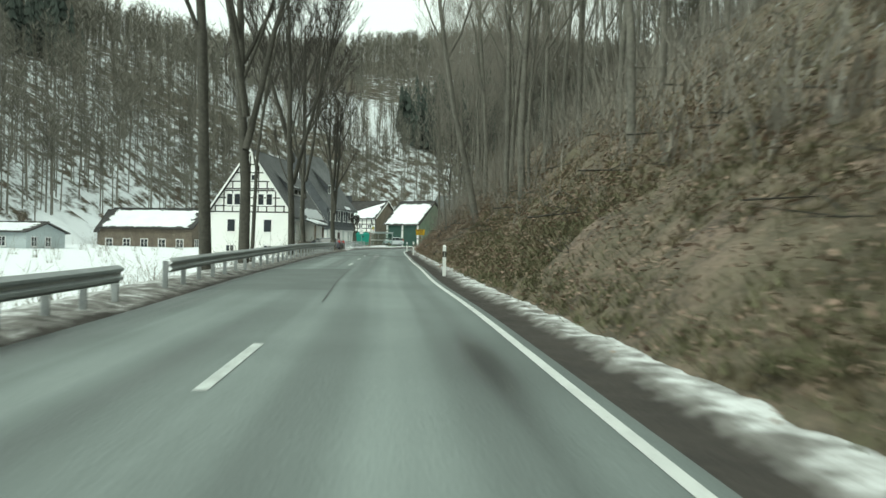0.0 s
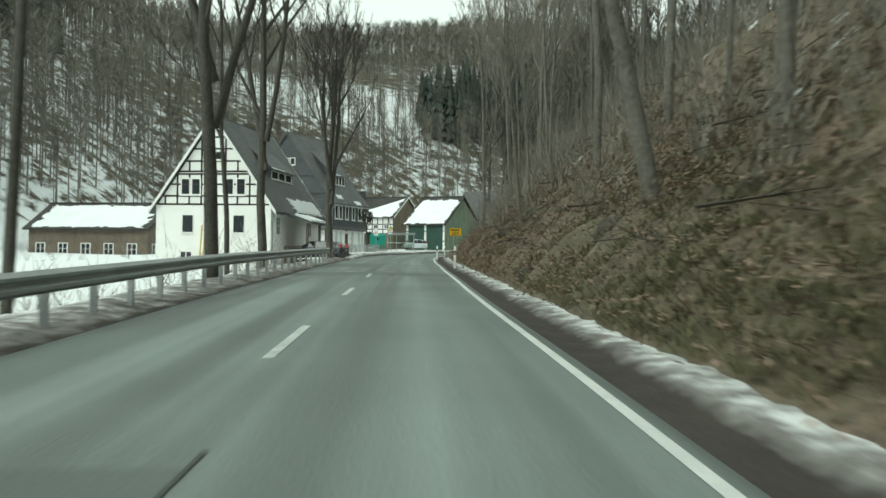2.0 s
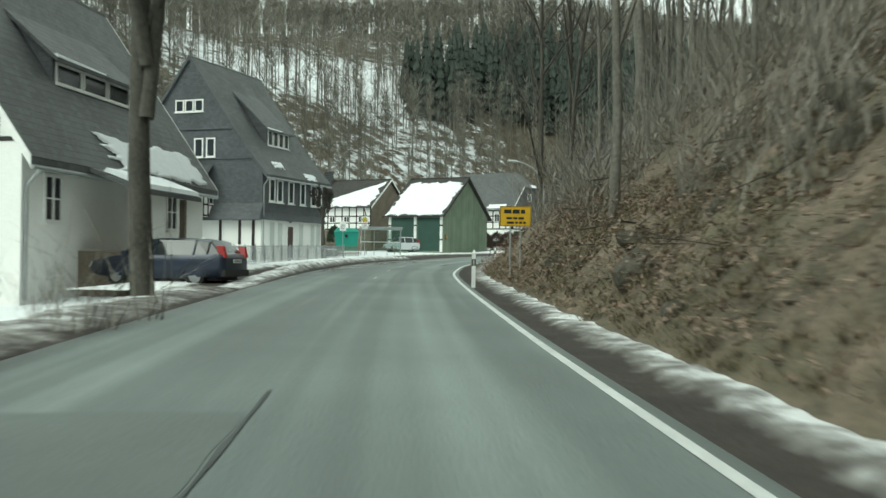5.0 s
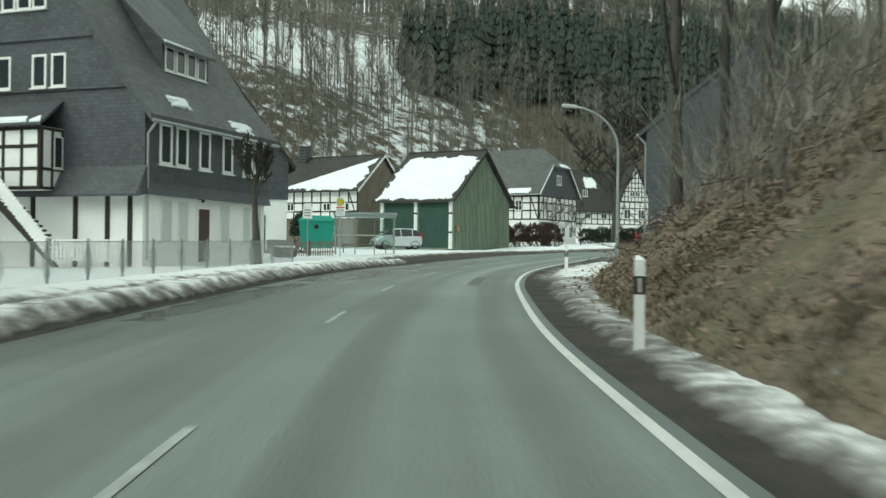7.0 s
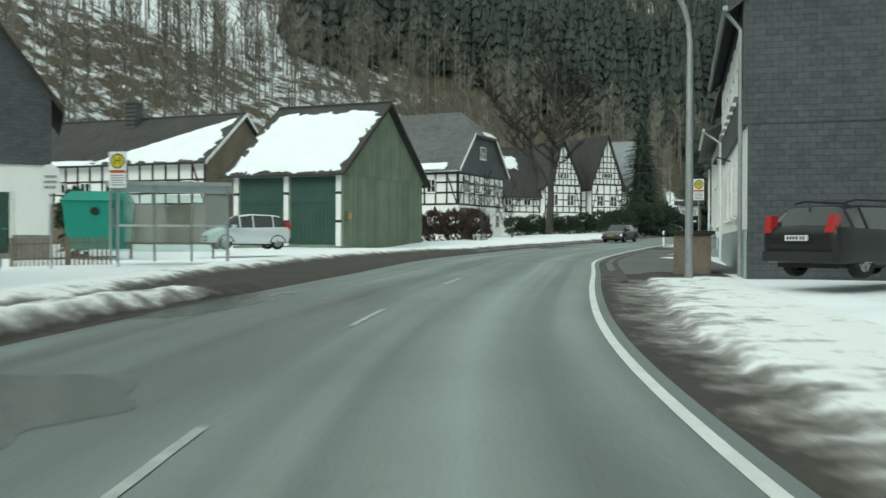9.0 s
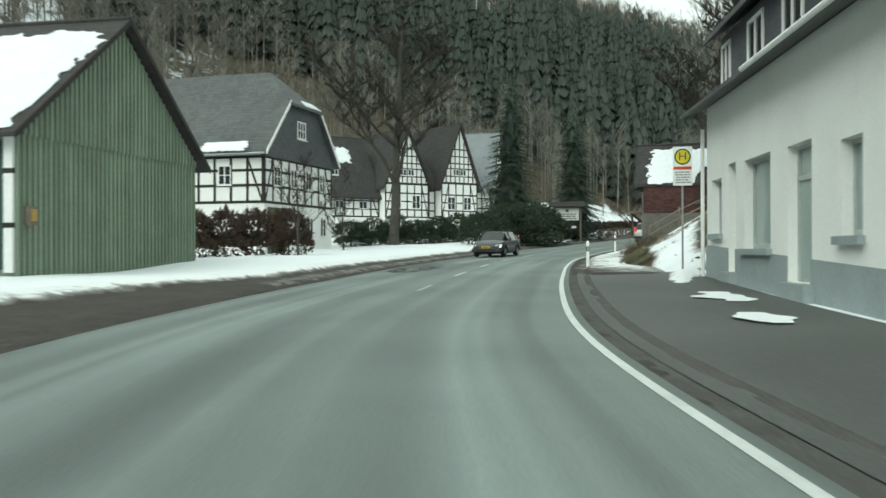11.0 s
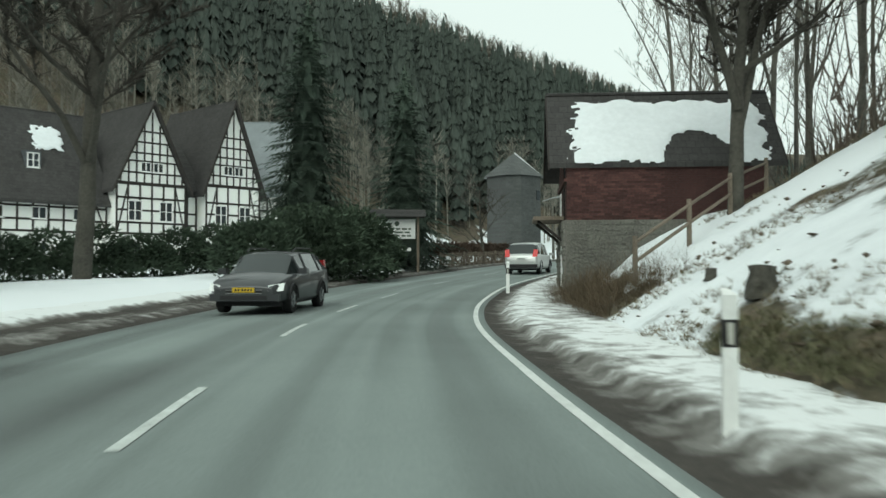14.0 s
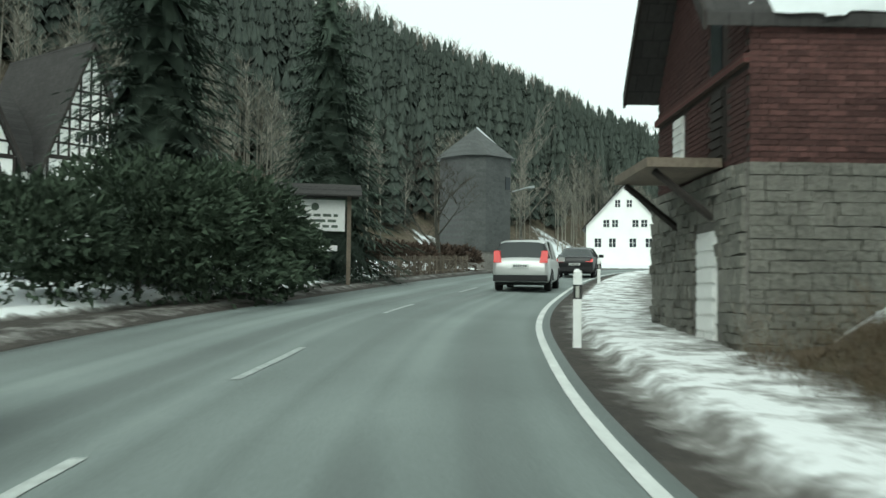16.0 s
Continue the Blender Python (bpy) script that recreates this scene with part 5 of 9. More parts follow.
def grey_roof_house():
    w, l, e, r = 9.0, 5.6, 6.6, 13.0
    h = thing("neighbour_house", place(33.7, 268.0, 5.0, 59.7), "timbered house with pale grey slate roof", "house")
    gable_wall(h, "wall", w, l, -1.5, e, r, PLASTER)
    saddle_roof(h, w, l, e, r, material("pale_slate", (0.20, 0.22, 0.23), 0.5, vary=0.2, scale=8), 0.5, 0.35, trim=TIMBER)
    F = face_frame("front", w, l)
    timber_gable(h, F, w, e, r, [e, e + 0.9, e + 1.8, e + 2.7, e + 3.7], 0.9, 0.15)
    timber_rect(h, F, 0, w, [2.4, 3.6, 4.8, e - 0.1], 1.1, 0.15)
    L = face_frame("left", w, l)
    timber_rect(h, L, 0, l, [2.4, 3.6, 4.8, e - 0.1], 1.1, 0.15)


grey_roof_house()


# ---- brick barn on a stone base beside the road ----
def brick_shed():
    w, l, e, r, zs = 5.0, 6.6, 4.4, 7.05, 2.55
    h = thing("brick_barn", place(29.5, 219.9, 3.3, -122), "small brick barn on rubble base with snowy roof", "barn")
    gable_wall(h, "brick_wall", w, l, zs - 0.05, e, r, MORTAR, label="dark red brick wall")
    gable_wall(h, "stone_base", w, l, -1.2, zs, r, STONE, label="grey rubble stone base", grow=0.07, top=False)
    saddle_roof(h, w, l, e, r, DARK_ROOF, 0.12, 0.6, 0.12, trim=TIMBER)
    F, R = face_frame("front", w, l), face_frame("right", w, l)
    roof_snow(h, w, l, e, r, 1, 0.0, 7.0, 0.0, 0.95, 51, over=0.12, ragged=0.05, lift=0.14, cut=lambda a, b: ((a - 4.4) / 1.15) ** 2 + ((b - 0.05) / 0.42) ** 2 < 1)
    # gable towards the road: louvre window, arched openings, hatch canopy, door
    bm = bmesh.new()
    pts = [(3.35, 0, 3.9), (3.85, 0, 3.9), (3.85, 0, 4.7)] + [(3.6 + 0.25 * math.cos(t), 0, 4.7 + 0.25 * math.sin(t)) for t in (0.6, 1.2, 1.57, 1.95, 2.55)] + [(3.35, 0, 4.7)]
    poly(bm, [(x, -0.02, z) for x, y, z in pts], (0, 0.06, 0))
    part("arched_opening", bm, GLASS_DARK, h, "dark arched opening", F)
    for x in (1.2, 3.4):
        bm = bmesh.new()
        box(bm, x, x + 0.6, -0.03, 0.03, 2.75, 3.75)
        s = part("shutter", bm, TIMBER if x > 2 else WHITE_PAINT, h, "slatted window shutter", F)
        for k in range(7):
            bm = bmesh.new()
            box(bm, x + 0.04, x + 0.56, -0.055, -0.03, 2.8 + k * 0.135, 2.9 + k * 0.135)
            part("slat", bm, TIMBER if x > 2 else WHITE_PAINT, s)
    bm = bmesh.new()
    box(bm, 0, w, -0.08, 0.0, 3.85, 3.97)
    part("brick_course", bm, BRICK_F, h, m=F)
    bm = bmesh.new()
    box(bm, 1.6, 4.0, -1.1, -0.05, 2.62, 2.72)
    box(bm, 1.6, 4.0, -1.1, -0.05, 2.72, 2.75)
    cn = part("canopy", bm, WOOD_GREY, h, "weathered wooden canopy on brackets", F)
    for x in (1.75, 3.75):
        bm = bmesh.new()
        tube(bm, [(x, -0.08, 1.9), (x, -0.95, 2.6)], 0.06, 6)
        part("bracket", bm, TIMBER, cn)
    bm = bmesh.new()
    box(bm, 2.9, 3.85, -0.1, 0.0, -0.4, 1.75)
    leaf = part("door", bm, WHITE_PAINT, h, "pale boarded door in the stone base", F)
    for k in range(9):
        bm = bmesh.new()
        box(bm, 2.94, 3.81, -0.125, -0.1, -0.35 + k * 0.23, -0.17 + k * 0.23)
        part("board", bm, WHITE_PAINT, leaf)
    return h


MORTAR = material("old_mortar", (0.058, 0.046, 0.042), 0.95, vary=0.3, scale=10, fine=50)
BRICK_F = coursed("red_brick_wall", (0.105, 0.042, 0.038), (0.10, 0.07, 0.06), 0.25, 0.077, 0.9, bump=0.6, mortar=0.12, face="YZ")
shed_ob = brick_shed()


def tower():
    h = thing("slate_tower", place(49.5, 255.3, 4.6, 12), "grey slate-clad tower with pyramid roof", "tower")
    bm = bmesh.new()
    s = 4.1
    pts = [(0.9, 0, 0), (s - 0.9, 0, 0), (s, 0.9, 0), (s, s - 0.9, 0), (s - 0.9, s, 0), (0.9, s, 0), (0, s - 0.9, 0), (0, 0.9, 0)]
    poly(bm, [(x, y, 1.9) for x, y, z in pts], (0, 0, 6.1))
    part("tower_wall", bm, SLATE_PALE, h, "pale grey slate cladding")
    bm = bmesh.new()
    poly(bm, [(x * 0.96 + 0.08, y * 0.96 + 0.08, -1.5) for x, y, z in pts], (0, 0, 3.45))
    part("stone_base", bm, STONE, h)
    bm = bmesh.new()
    a = [bm.verts.new(((x - s / 2) * 1.12 + s / 2, (y - s / 2) * 1.12 + s / 2, 7.9)) for x, y, z in pts]
    t = bm.verts.new((s / 2, s / 2, 10.0))
    bm.faces.new(a[::-1])
    for i in range(8):
        bm.faces.new((a[i], a[(i + 1) % 8], t))
    part("tower_roof", bm, SLATE_PALE, h, "pyramid slate roof")
    bm = bmesh.new()
    b = [bm.verts.new(p) for p in ((s + 0.2, 0.75, 7.98), (s + 0.22, 2.2, 7.98), (s / 2 + 0.06, s / 2, 10.03))]
    bm.faces.new(b)
    poly(bm, [(s + 0.2, 0.75, 7.98), (s + 0.22, 2.2, 7.98), (s / 2 + 0.06, s / 2, 10.03)], (0.03, -0.02, 0.06))
    part("roof_snow", bm, SNOW, h)
    bm = bmesh.new()
    box(bm, 2.7, 3.1, -0.05, 0.05, 5.9, 6.7)
    part("tower_window", bm, GLASS_DARK, h, "small dark window")
    bm = bmesh.new()
    tube(bm, [(s - 0.1, 0.6, 5.9), (s + 0.7, 0.1, 6.2), (s + 1.3, -0.1, 6.3)], [0.04, 0.04, 0.09], 6)
    part("lamp_arm", bm, METAL, h, "street lamp arm on the tower")


SLATE_PALE = coursed("pale_slate_cladding", (0.085, 0.09, 0.088), (0.08, 0.08, 0.08), 0.3, 0.18, 0.6, bump=0.5)
tower()


# ---- long house along the road ----
def road_house():
    h = thing("roadside_house", place(3.75, 158.95, 2.15, -19.4), "long white house with slate-clad gable and upper storey", "house")
    w, l, e, r = 10.0, 12.5, 7.1, 11.0
    gable_wall(h, "white_wall", w, l, -1, 3.9, r, PLASTER, top=False)
    gable_wall(h, "slate_wall", w, l, 3.85, e, r, SLATE_WALL, grow=0.1)
    bm = bmesh.new()
    box(bm, 0.02, w + 0.1, -0.1, 0.3, -1, 3.9)
    part("slate_gable", bm, SLATE_WALL, h, "dark grey slate-clad gable")
    saddle_roof(h, w, l, e, r, SLATE_ROOF, 0.5, 0.15, trim=SLATE_WALL)
    gutter(h, -0.55, -0.4, l, e - 0.35, down=(-0.05, -0.16, 0))
    L = face_frame("left", w, l)
    LS = L @ Matrix.Translation((0, -0.1, 0))
    for y in (1.2, 3.0, 4.8, 6.6, 8.4, 10.2):
        window(h, LS, l - y - 0.8, 4.9, 0.75, 1.35, 1, 2, 0.1)
    for y in (1.9, 4.1, 6.6, 9.0):
        window(h, L, l - y - 0.8, 1.7, 0.75, 1.5, 1, 2, 0.08)
    bm = bmesh.new()
    box(bm, -0.06, 0, -0.1, l, -0.6, 1.2)
    part("plinth", bm, PLINTH, h, "grey painted plinth")
    # lower part
    w2, l2, e2, r2 = 8.7, 14.8, 5.42, 9.6
    m = Matrix.Translation((0.3, l, 0))
    g = gable_wall(h, "lower_house_wall", w2, l2, -1, e2, r2, PLASTER, m, top=False)
    bm = bmesh.new()
    poly(bm, [(-1.02, -0.02, e2 - 0.27), (0.4, -0.02, e2 + 0.3), (0.4, -0.02, e2 + 0.4), (-1.02, -0.02, e2 - 0.17)], (0, l2 + 0.35, 0))
    part("eave_roof", bm, SLATE_ROOF, g)
    bm = bmesh.new()
    tube(bm, [(-1.06, 0.0, e2 - 0.22), (-1.06, 7.6, e2 - 0.22)], 0.06, 8)
    tube(bm, [(-1.06, 0.25, e2 - 0.25), (-0.42, 0.25, e2 - 0.7), (-0.42, 0.25, -0.4)], 0.05, 8)
    part("gutter", bm, WHITE_PAINT, g, "white painted gutter and downpipe")
    bm = bmesh.new()
    poly(bm, [(0.1, 0, e2), (w2, 0, e2), (w2, 0, e2 + 2.2), (w2 / 2 + 0.3, 0, r2 + 0.9), (0.1, 0, e2 + 2.0)], (0, l2 - 0.1, 0))
    part("upper_slate_wall", bm, SLATE_WALL_SIDE, g)
    far = lambda y: l2 + l - y   # measured along the wall from the near end of the house
    G = Matrix.Translation((0.1, l2, 0)) @ Matrix.Rotation(radians(-90), 4, "Z")
    for y, wd in ((26.95, 0.85), (24.0, 1.3), (20.9, 1.3), (17.4, 1.3), (14.6, 1.0)):
        window(g, G, far(y), e2 + 0.5, wd, 1.15, 2, 1, 0.1)
    bm = bmesh.new()
    poly(bm, [(-0.35, -0.1, e2 + 1.9), (w2 / 2 + 0.3, -0.1, r2 + 1.0), (w2 / 2 + 0.3, -0.1, r2 + 1.15), (-0.35, -0.1, e2 + 2.05)], (0, l2 + 0.4, 0))
    part("upper_roof", bm, SLATE_ROOF, g)
    L2 = face_frame("left", w2, l2)
    # street wall with its deep openings, from the far end: y from, y to, sill, head
    holes = [(26.65, 25.42, 1.72, 3.26, "window"), (24.62, 23.8, 0.72, 3.54, "door"), (22.94, 20.65, 1.3, 3.47, "window"), (19.35, 17.8, 0.62, 3.42, "door"), (16.2, 15.2, 1.5, 3.2, "window")]
    bm = bmesh.new()
    x0 = 0.0
    for y0, y1, z0, z1, kind in holes:
        box(bm, x0, far(y0), -0.3, 0, -1, e2)
        box(bm, far(y0), far(y1), -0.3, 0, z1, e2)
        box(bm, far(y0), far(y1), -0.3, 0, -1, z0)
        x0 = far(y1)
    box(bm, x0, l2, -0.3, 0, -1, e2)
    part("street_wall", bm, PLASTER, g, "white plaster wall with deep openings", L2)
    x0 = 0.0
    for n, (y0, y1, z0, z1, kind) in enumerate(holes + [(l, l, 0, 0, "")]):
        if kind == "window":
            continue
        p0, p1 = 1.43 - 0.035 * x0, 1.43 - 0.035 * far(y0)
        bm = bmesh.new()
        poly(bm, [(x0, -0.335, -0.6), (far(y0), -0.335, -0.6), (far(y0), -0.335, p1), (x0, -0.335, p0)], (0, 0.03, 0))
        part("plinth", bm, PLINTH, g, "grey painted plinth", L2)
        x0 = far(y1)
    for y0, y1, z0, z1, kind in holes:
        a, b = far(y0), far(y1)
        if kind == "window":
            bm = bmesh.new()
            box(bm, a - 0.12, b + 0.12, -0.44, -0.04, z0 - 0.14, z0 + 0.01)
            part("sill", bm, PLINTH, g, "thick grey window sill", L2)
            bm = bmesh.new()
            for c, d, e_, f_ in ((a, a + 0.09, z0, z1), (b - 0.09, b, z0, z1), (a + 0.09, b - 0.09, z1 - 0.09, z1), (a + 0.09, b - 0.09, z0 + 0.01, z0 + 0.12)):
                box(bm, c, d, -0.09, -0.005, e_, f_)
            part("window_frame", bm, WOOD_PALE, g, "", L2)
            bm = bmesh.new()
            box(bm, a + 0.09, b - 0.09, -0.05, -0.02, z0 + 0.12, z1 - 0.09)
            part("pane", bm, GLASS_PALE, g, "pale blind behind glass", L2)
        else:
            bm = bmesh.new()
            for c, d, e_, f_ in ((a, a + 0.08, z0, z1), (b - 0.08, b, z0, z1), (a + 0.08, b - 0.08, z1 - 0.08, z1), (a + 0.08, b - 0.08, z1 - 0.72, z1 - 0.62)):
                box(bm, c, d, -0.1, -0.005, e_, f_)
            part("door_frame", bm, WOOD_PALE, g, "", L2)
            bm = bmesh.new()
            box(bm, a + 0.08, b - 0.08, -0.06, -0.01, z0 + 0.02, z1 - 0.72)
            for c in (0.2, 0.55):
                box(bm, a + 0.18, b - 0.18, -0.08, -0.06, z0 + 0.15 + 1.8 * (c - 0.2), z0 + 0.6 + 1.8 * (c - 0.2))
            part("door", bm, RECESS, g, "grey-green door", L2)
            bm = bmesh.new()
            box(bm, a + 0.08, b - 0.08, -0.05, -0.02, z1 - 0.62, z1 - 0.08)
            part("pane", bm, GLASS_PALE, g, "", L2)
            bm = bmesh.new()
            tube(bm, [(b - 0.2, -0.06, z0 + 1.05), (b - 0.2, -0.13, z0 + 1.05), (b - 0.34, -0.13, z0 + 1.05)], 0.02, 6)
            part("door_handle", bm, METAL, g, "", L2)
            bm = bmesh.new()
            box(bm, a - 0.1, b + 0.25, -0.55, -0.03, z0 - 0.5, z0 - 0.01)
            part("door_step", bm, PLINTH, g, "grey stone door step", L2)
    bm = bmesh.new()
    tube(bm, [(-0.42, l2 + 0.06, -0.5), (-0.42, l2 + 0.06, e2 - 0.6)], 0.055, 8)
    part("downpipe", bm, WHITE_PAINT, g)
    # wall lamp
    bm = bmesh.new()
    tube(bm, [(0, 7.9, 3.6), (-0.45, 7.9, 3.75), (-0.5, 7.9, 3.5)], [0.025, 0.025, 0.09], 8)
    part("wall_lamp", bm, TIMBER, h)


PLINTH = material("grey_plinth", (0.30, 0.34, 0.34), 0.8, vary=0.12, scale=10)
RECESS = material("grey_green_paint", (0.34, 0.40, 0.38), 0.6, vary=0.1, scale=10)
WOOD_PALE = material("pale_grey_frame", (0.42, 0.45, 0.43), 0.6, vary=0.12, scale=14)
GLASS_PALE = glassy("pale_blind_behind_glass", (0.30, 0.36, 0.35), 0.15)
road_house()


def green_hut():
    w, l, e, r = 3.6, 4.3, 2.6, 4.8
    h = thing("wooden_hut", place(15.3, 187.25, 2.75, -22), "weathered green wooden hut with pent roof", "hut")
    bm = bmesh.new()
    poly(bm, [(0, 0, -0.6), (w, 0, -0.6), (w, 0, r), (0, 0, e)], (0, l, 0))
    part("wall", bm, GREEN_HUT, h)
    F = Matrix.Translation((0, l, 0)) @ Matrix.Rotation(radians(-90), 4, "Z")
    for k in range(17):
        bm = bmesh.new()
        box(bm, k * 0.25 + 0.01, k * 0.25 + 0.235, -0.035, 0, -0.4, e - 0.05)
        part("board", bm, GREEN_HUT, h, m=F)
    for k in range(14):
        bm = bmesh.new()
        box(bm, k * 0.257 + 0.01, k * 0.257 + 0.24, -0.035, 0, -0.4, e + (r - e) * k / 14 - 0.05)
        part("board", bm, GREEN_HUT, h)
    bm = bmesh.new()
    poly(bm, [(-0.5, -0.4, e - 0.2), (w + 0.3, -0.4, r + 0.2), (w + 0.3, -0.4, r + 0.3), (-0.5, -0.4, e - 0.1)], (0, l + 0.8, 0))
    part("roof", bm, DARK_ROOF, h)
    door(h, F @ Matrix.Translation((0, -0.035, 0)), 0.8, -0.3, 1.1, 2.3, HUT_DOOR, GREEN_HUT, "faded green boarded door")
    bm = bmesh.new()
    box(bm, 2.45, 3.05, -0.09, -0.035, 1.25, 2.05)
    part("notice_board", bm, WHITE_PAINT, h, "white notice board", F)


HUT_DOOR = material("faded_green_door", (0.085, 0.115, 0.100), 0.8, vary=0.3, scale=10, fine=50)
GREEN_HUT = material("weathered_green_wood", (0.042, 0.074, 0.064), 0.75, vary=0.35, scale=10, fine=50, object_vary=0.2)
green_hut()


def far_farmhouse():
    w, l, e, r = 10.5, 11, 3.6, 9.3
    h = thing("white_farmhouse", place(104.4, 308.5, 9.6, -44), "white farmhouse with grey roof behind a hedge", "house")
    gable_wall(h, "wall", w, l, -2, e, r, PLASTER)
    saddle_roof(h, w, l, e, r, SLATE_ROOF, 0.6, 0.5, trim=TIMBER)
    F = face_frame("front", w, l)
    for x in (4.0, 5.6):
        window(h, F, x, 6.2, 0.7, 1.0)
    for x in (2.4, 3.6, 6.4, 7.6):
        window(h, F, x, 3.4, 0.8, 1.0)
    for x in (1.2, 3.2, 6.0, 8.2):
        window(h, F, x, 0.6, 0.9, 1.2)


far_farmhouse()


# ---- buildings across the meadow ----
def low_building(name, x, y, z, ang, w, l, e, r, wall, label):
    h = thing(name, place(x, y, z, ang), label, "building")
    gable_wall(h, "wall", w, l, -1, e, r, wall)
    saddle_roof(h, w, l, e, r, DARK_ROOF, 0.5, 0.4)
    roof_snow(h, w, l, e, r, -1, 0, l, 0.02, 0.96, x, ragged=0.05)
    roof_snow(h, w, l, e, r, 1, 0, l, 0.02, 0.96, y, ragged=0.05)
    F, R, L = face_frame("front", w, l), face_frame("right", w, l), face_frame("left", w, l)
    for k in range(int(w / 2.6)):
        window(h, F, 0.9 + k * 2.5, 1.0, 0.9, 1.0)
    for k in range(int(l / 2.6)):
        window(h, L, 0.9 + k * 2.5, 1.0, 0.9, 1.0)
    return h


low_building("farm_shed", -33, 124, 0.4, 80, 8, 13, 3.6, 6.0, WOOD_GREY, "brown farm shed with snowy roof")
low_building("garage_hall", -47, 108, 0.2, 78, 7, 12, 2.6, 3.6, material("pale_blue_hall", (0.42, 0.47, 0.48), 0.7), "low pale hall with snowy roof")
low_building("stable", -40, 140, 0.6, 85, 8, 12, 3.2, 6.2, WOOD_GREY, "dark stable with snowy roof")


# ---- plants ----
BARK = material("bark", (0.072, 0.068, 0.057), 0.95, vary=0.4, scale=14, fine=40, bump=0.7)
BARK_GREY = material("grey_bark", (0.150, 0.142, 0.122), 0.95, vary=0.4, scale=14, fine=40, bump=0.7)
TWIG = material("twigs", (0.225, 0.208, 0.178), 0.95, vary=0.3, scale=5, bump=0)
TWIG_DARK = material("dark_twigs", (0.058, 0.052, 0.044), 0.95, vary=0.3, scale=5, bump=0)
FAR_WOOD = material("far_bare_wood", (0.182, 0.172, 0.145), 0.95, vary=0.35, scale=0.4, fine=2, bump=0)
# needle green lifted evenly, with haze put into the base colour
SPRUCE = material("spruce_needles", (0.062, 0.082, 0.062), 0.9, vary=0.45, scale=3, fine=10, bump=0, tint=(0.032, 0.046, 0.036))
# greyer, flatter spruce green for the hillside: distance haze put into the colour
HAZED_SPRUCE = material("hazed_spruce_wood", (0.056, 0.067, 0.056), 0.95, vary=0.25, scale=0.5, fine=4, bump=0, tint=(0.036, 0.046, 0.039))
YEW = material("yew_leaves", (0.056, 0.078, 0.050), 0.85, vary=0.5, scale=6, fine=14, bump=0, tint=(0.024, 0.036, 0.024))
DRY = material("dry_grass", (0.20, 0.162, 0.108), 0.95, vary=0.3, scale=12, fine=20, bump=0, tint=(0.060, 0.056, 0.030))
BROWN_LEAF = material("brown_leaves", (0.085, 0.060, 0.046), 0.9, vary=0.4, scale=6, fine=14, bump=0)
rng = random.Random(7)


def branch_mesh(height, radius, seed, spread_=0.55, levels=3, lean=(0, 0), first=0.3, sides=7, fork=0.0, fine=1.0, twig=0.013):
    """A bare broadleaf tree: trunk with limbs, and a crown of thinner branches and twigs."""
    r = random.Random(seed)
    tb, cb = bmesh.new(), bmesh.new()
    cv, cf = [], []

    def sliver(a, b, wd):
        d = (b - a).normalized()
        n = d.orthogonal().normalized()
        n = (Matrix.Rotation(r.uniform(0, 6.28), 3, d) @ n) * wd
        k = len(cv)
        cv.extend([a - n, a + n, b])
        cf.append((k, k + 1, k + 2))

    def grow(p, d, length, rad, level):
        n = 5 if level == 0 else 4
        pts, rads = [p.copy()], [rad]
        q = p.copy()
        dd = d.copy()
        for k in range(n):
            dd = (dd + Vector((r.uniform(-1, 1), r.uniform(-1, 1), r.uniform(-0.4, 0.7))) * (0.07 if level == 0 else 0.2)).normalized()
            q = q + dd * length / n
            pts.append(q.copy())
            rads.append(rad * (1 - (0.72 if level == 0 else 0.85) * (k + 1) / n))
        if level <= 1:
            tube(tb, pts, rads, sides if level == 0 else 5, cap=False)
        else:
            for a, b, c in zip(pts, pts[1:], rads):
                sliver(a, b + (b - a) * 0.3, max(c, twig))
        if level < levels:
            count = {0: 9, 1: 6, 2: 5}[min(level, 2)]
            for k in range(count):
                t = first + (1 - first) * (k + r.random()) / count if level == 0 else 0.25 + 0.75 * (k + r.random()) / count
                i = min(int(t * n), n - 1)
                f = t * n - i
                base = pts[i].lerp(pts[i + 1], f)
                out = Matrix.Rotation(r.uniform(0, 6.28) + k * 2.4, 3, "Z") @ Vector((1, 0, 0))
                nd = (d * (1 - spread_) + out * spread_ * r.uniform(0.7, 1.2) + Vector((0, 0, 0.35))).normalized()
                grow(base, nd, length * r.uniform(0.34, 0.52) * (1.2 - 0.4 * t), max(rads[i] * r.uniform(0.4, 0.6), 0.012), level + 1)
        if level >= levels - 1:
            for k in range(int(5 * fine)):
                i = r.randrange(n)
                base = pts[i].lerp(pts[i + 1], r.random())
                v = (dd + Vector((r.uniform(-1, 1), r.uniform(-1, 1), r.uniform(-0.5, 0.8))) * 0.9).normalized()
                sliver(base, base + v * r.uniform(0.4, 1.1) * length * 0.35, twig)
    d0 = Vector((lean[0], lean[1], 1)).normalized()
    grow(Vector((0, 0, -0.5)), d0, height, radius, 0)
    if fork:
        for sg, hf in ((1, 0.27), (-1, 0.34)):
            grow(d0 * height * hf - Vector((0, 0, 0.5)), (d0 + Vector((fork * 1.2 * sg, 0.1 * sg, 0))).normalized(), height * (0.95 - hf), radius * 0.62, 0)
    me = bpy.data.meshes.new("crown")
    me.from_pydata([tuple(v) for v in cv], [], cf)
    me.materials.append(TWIG)
    return tb, me


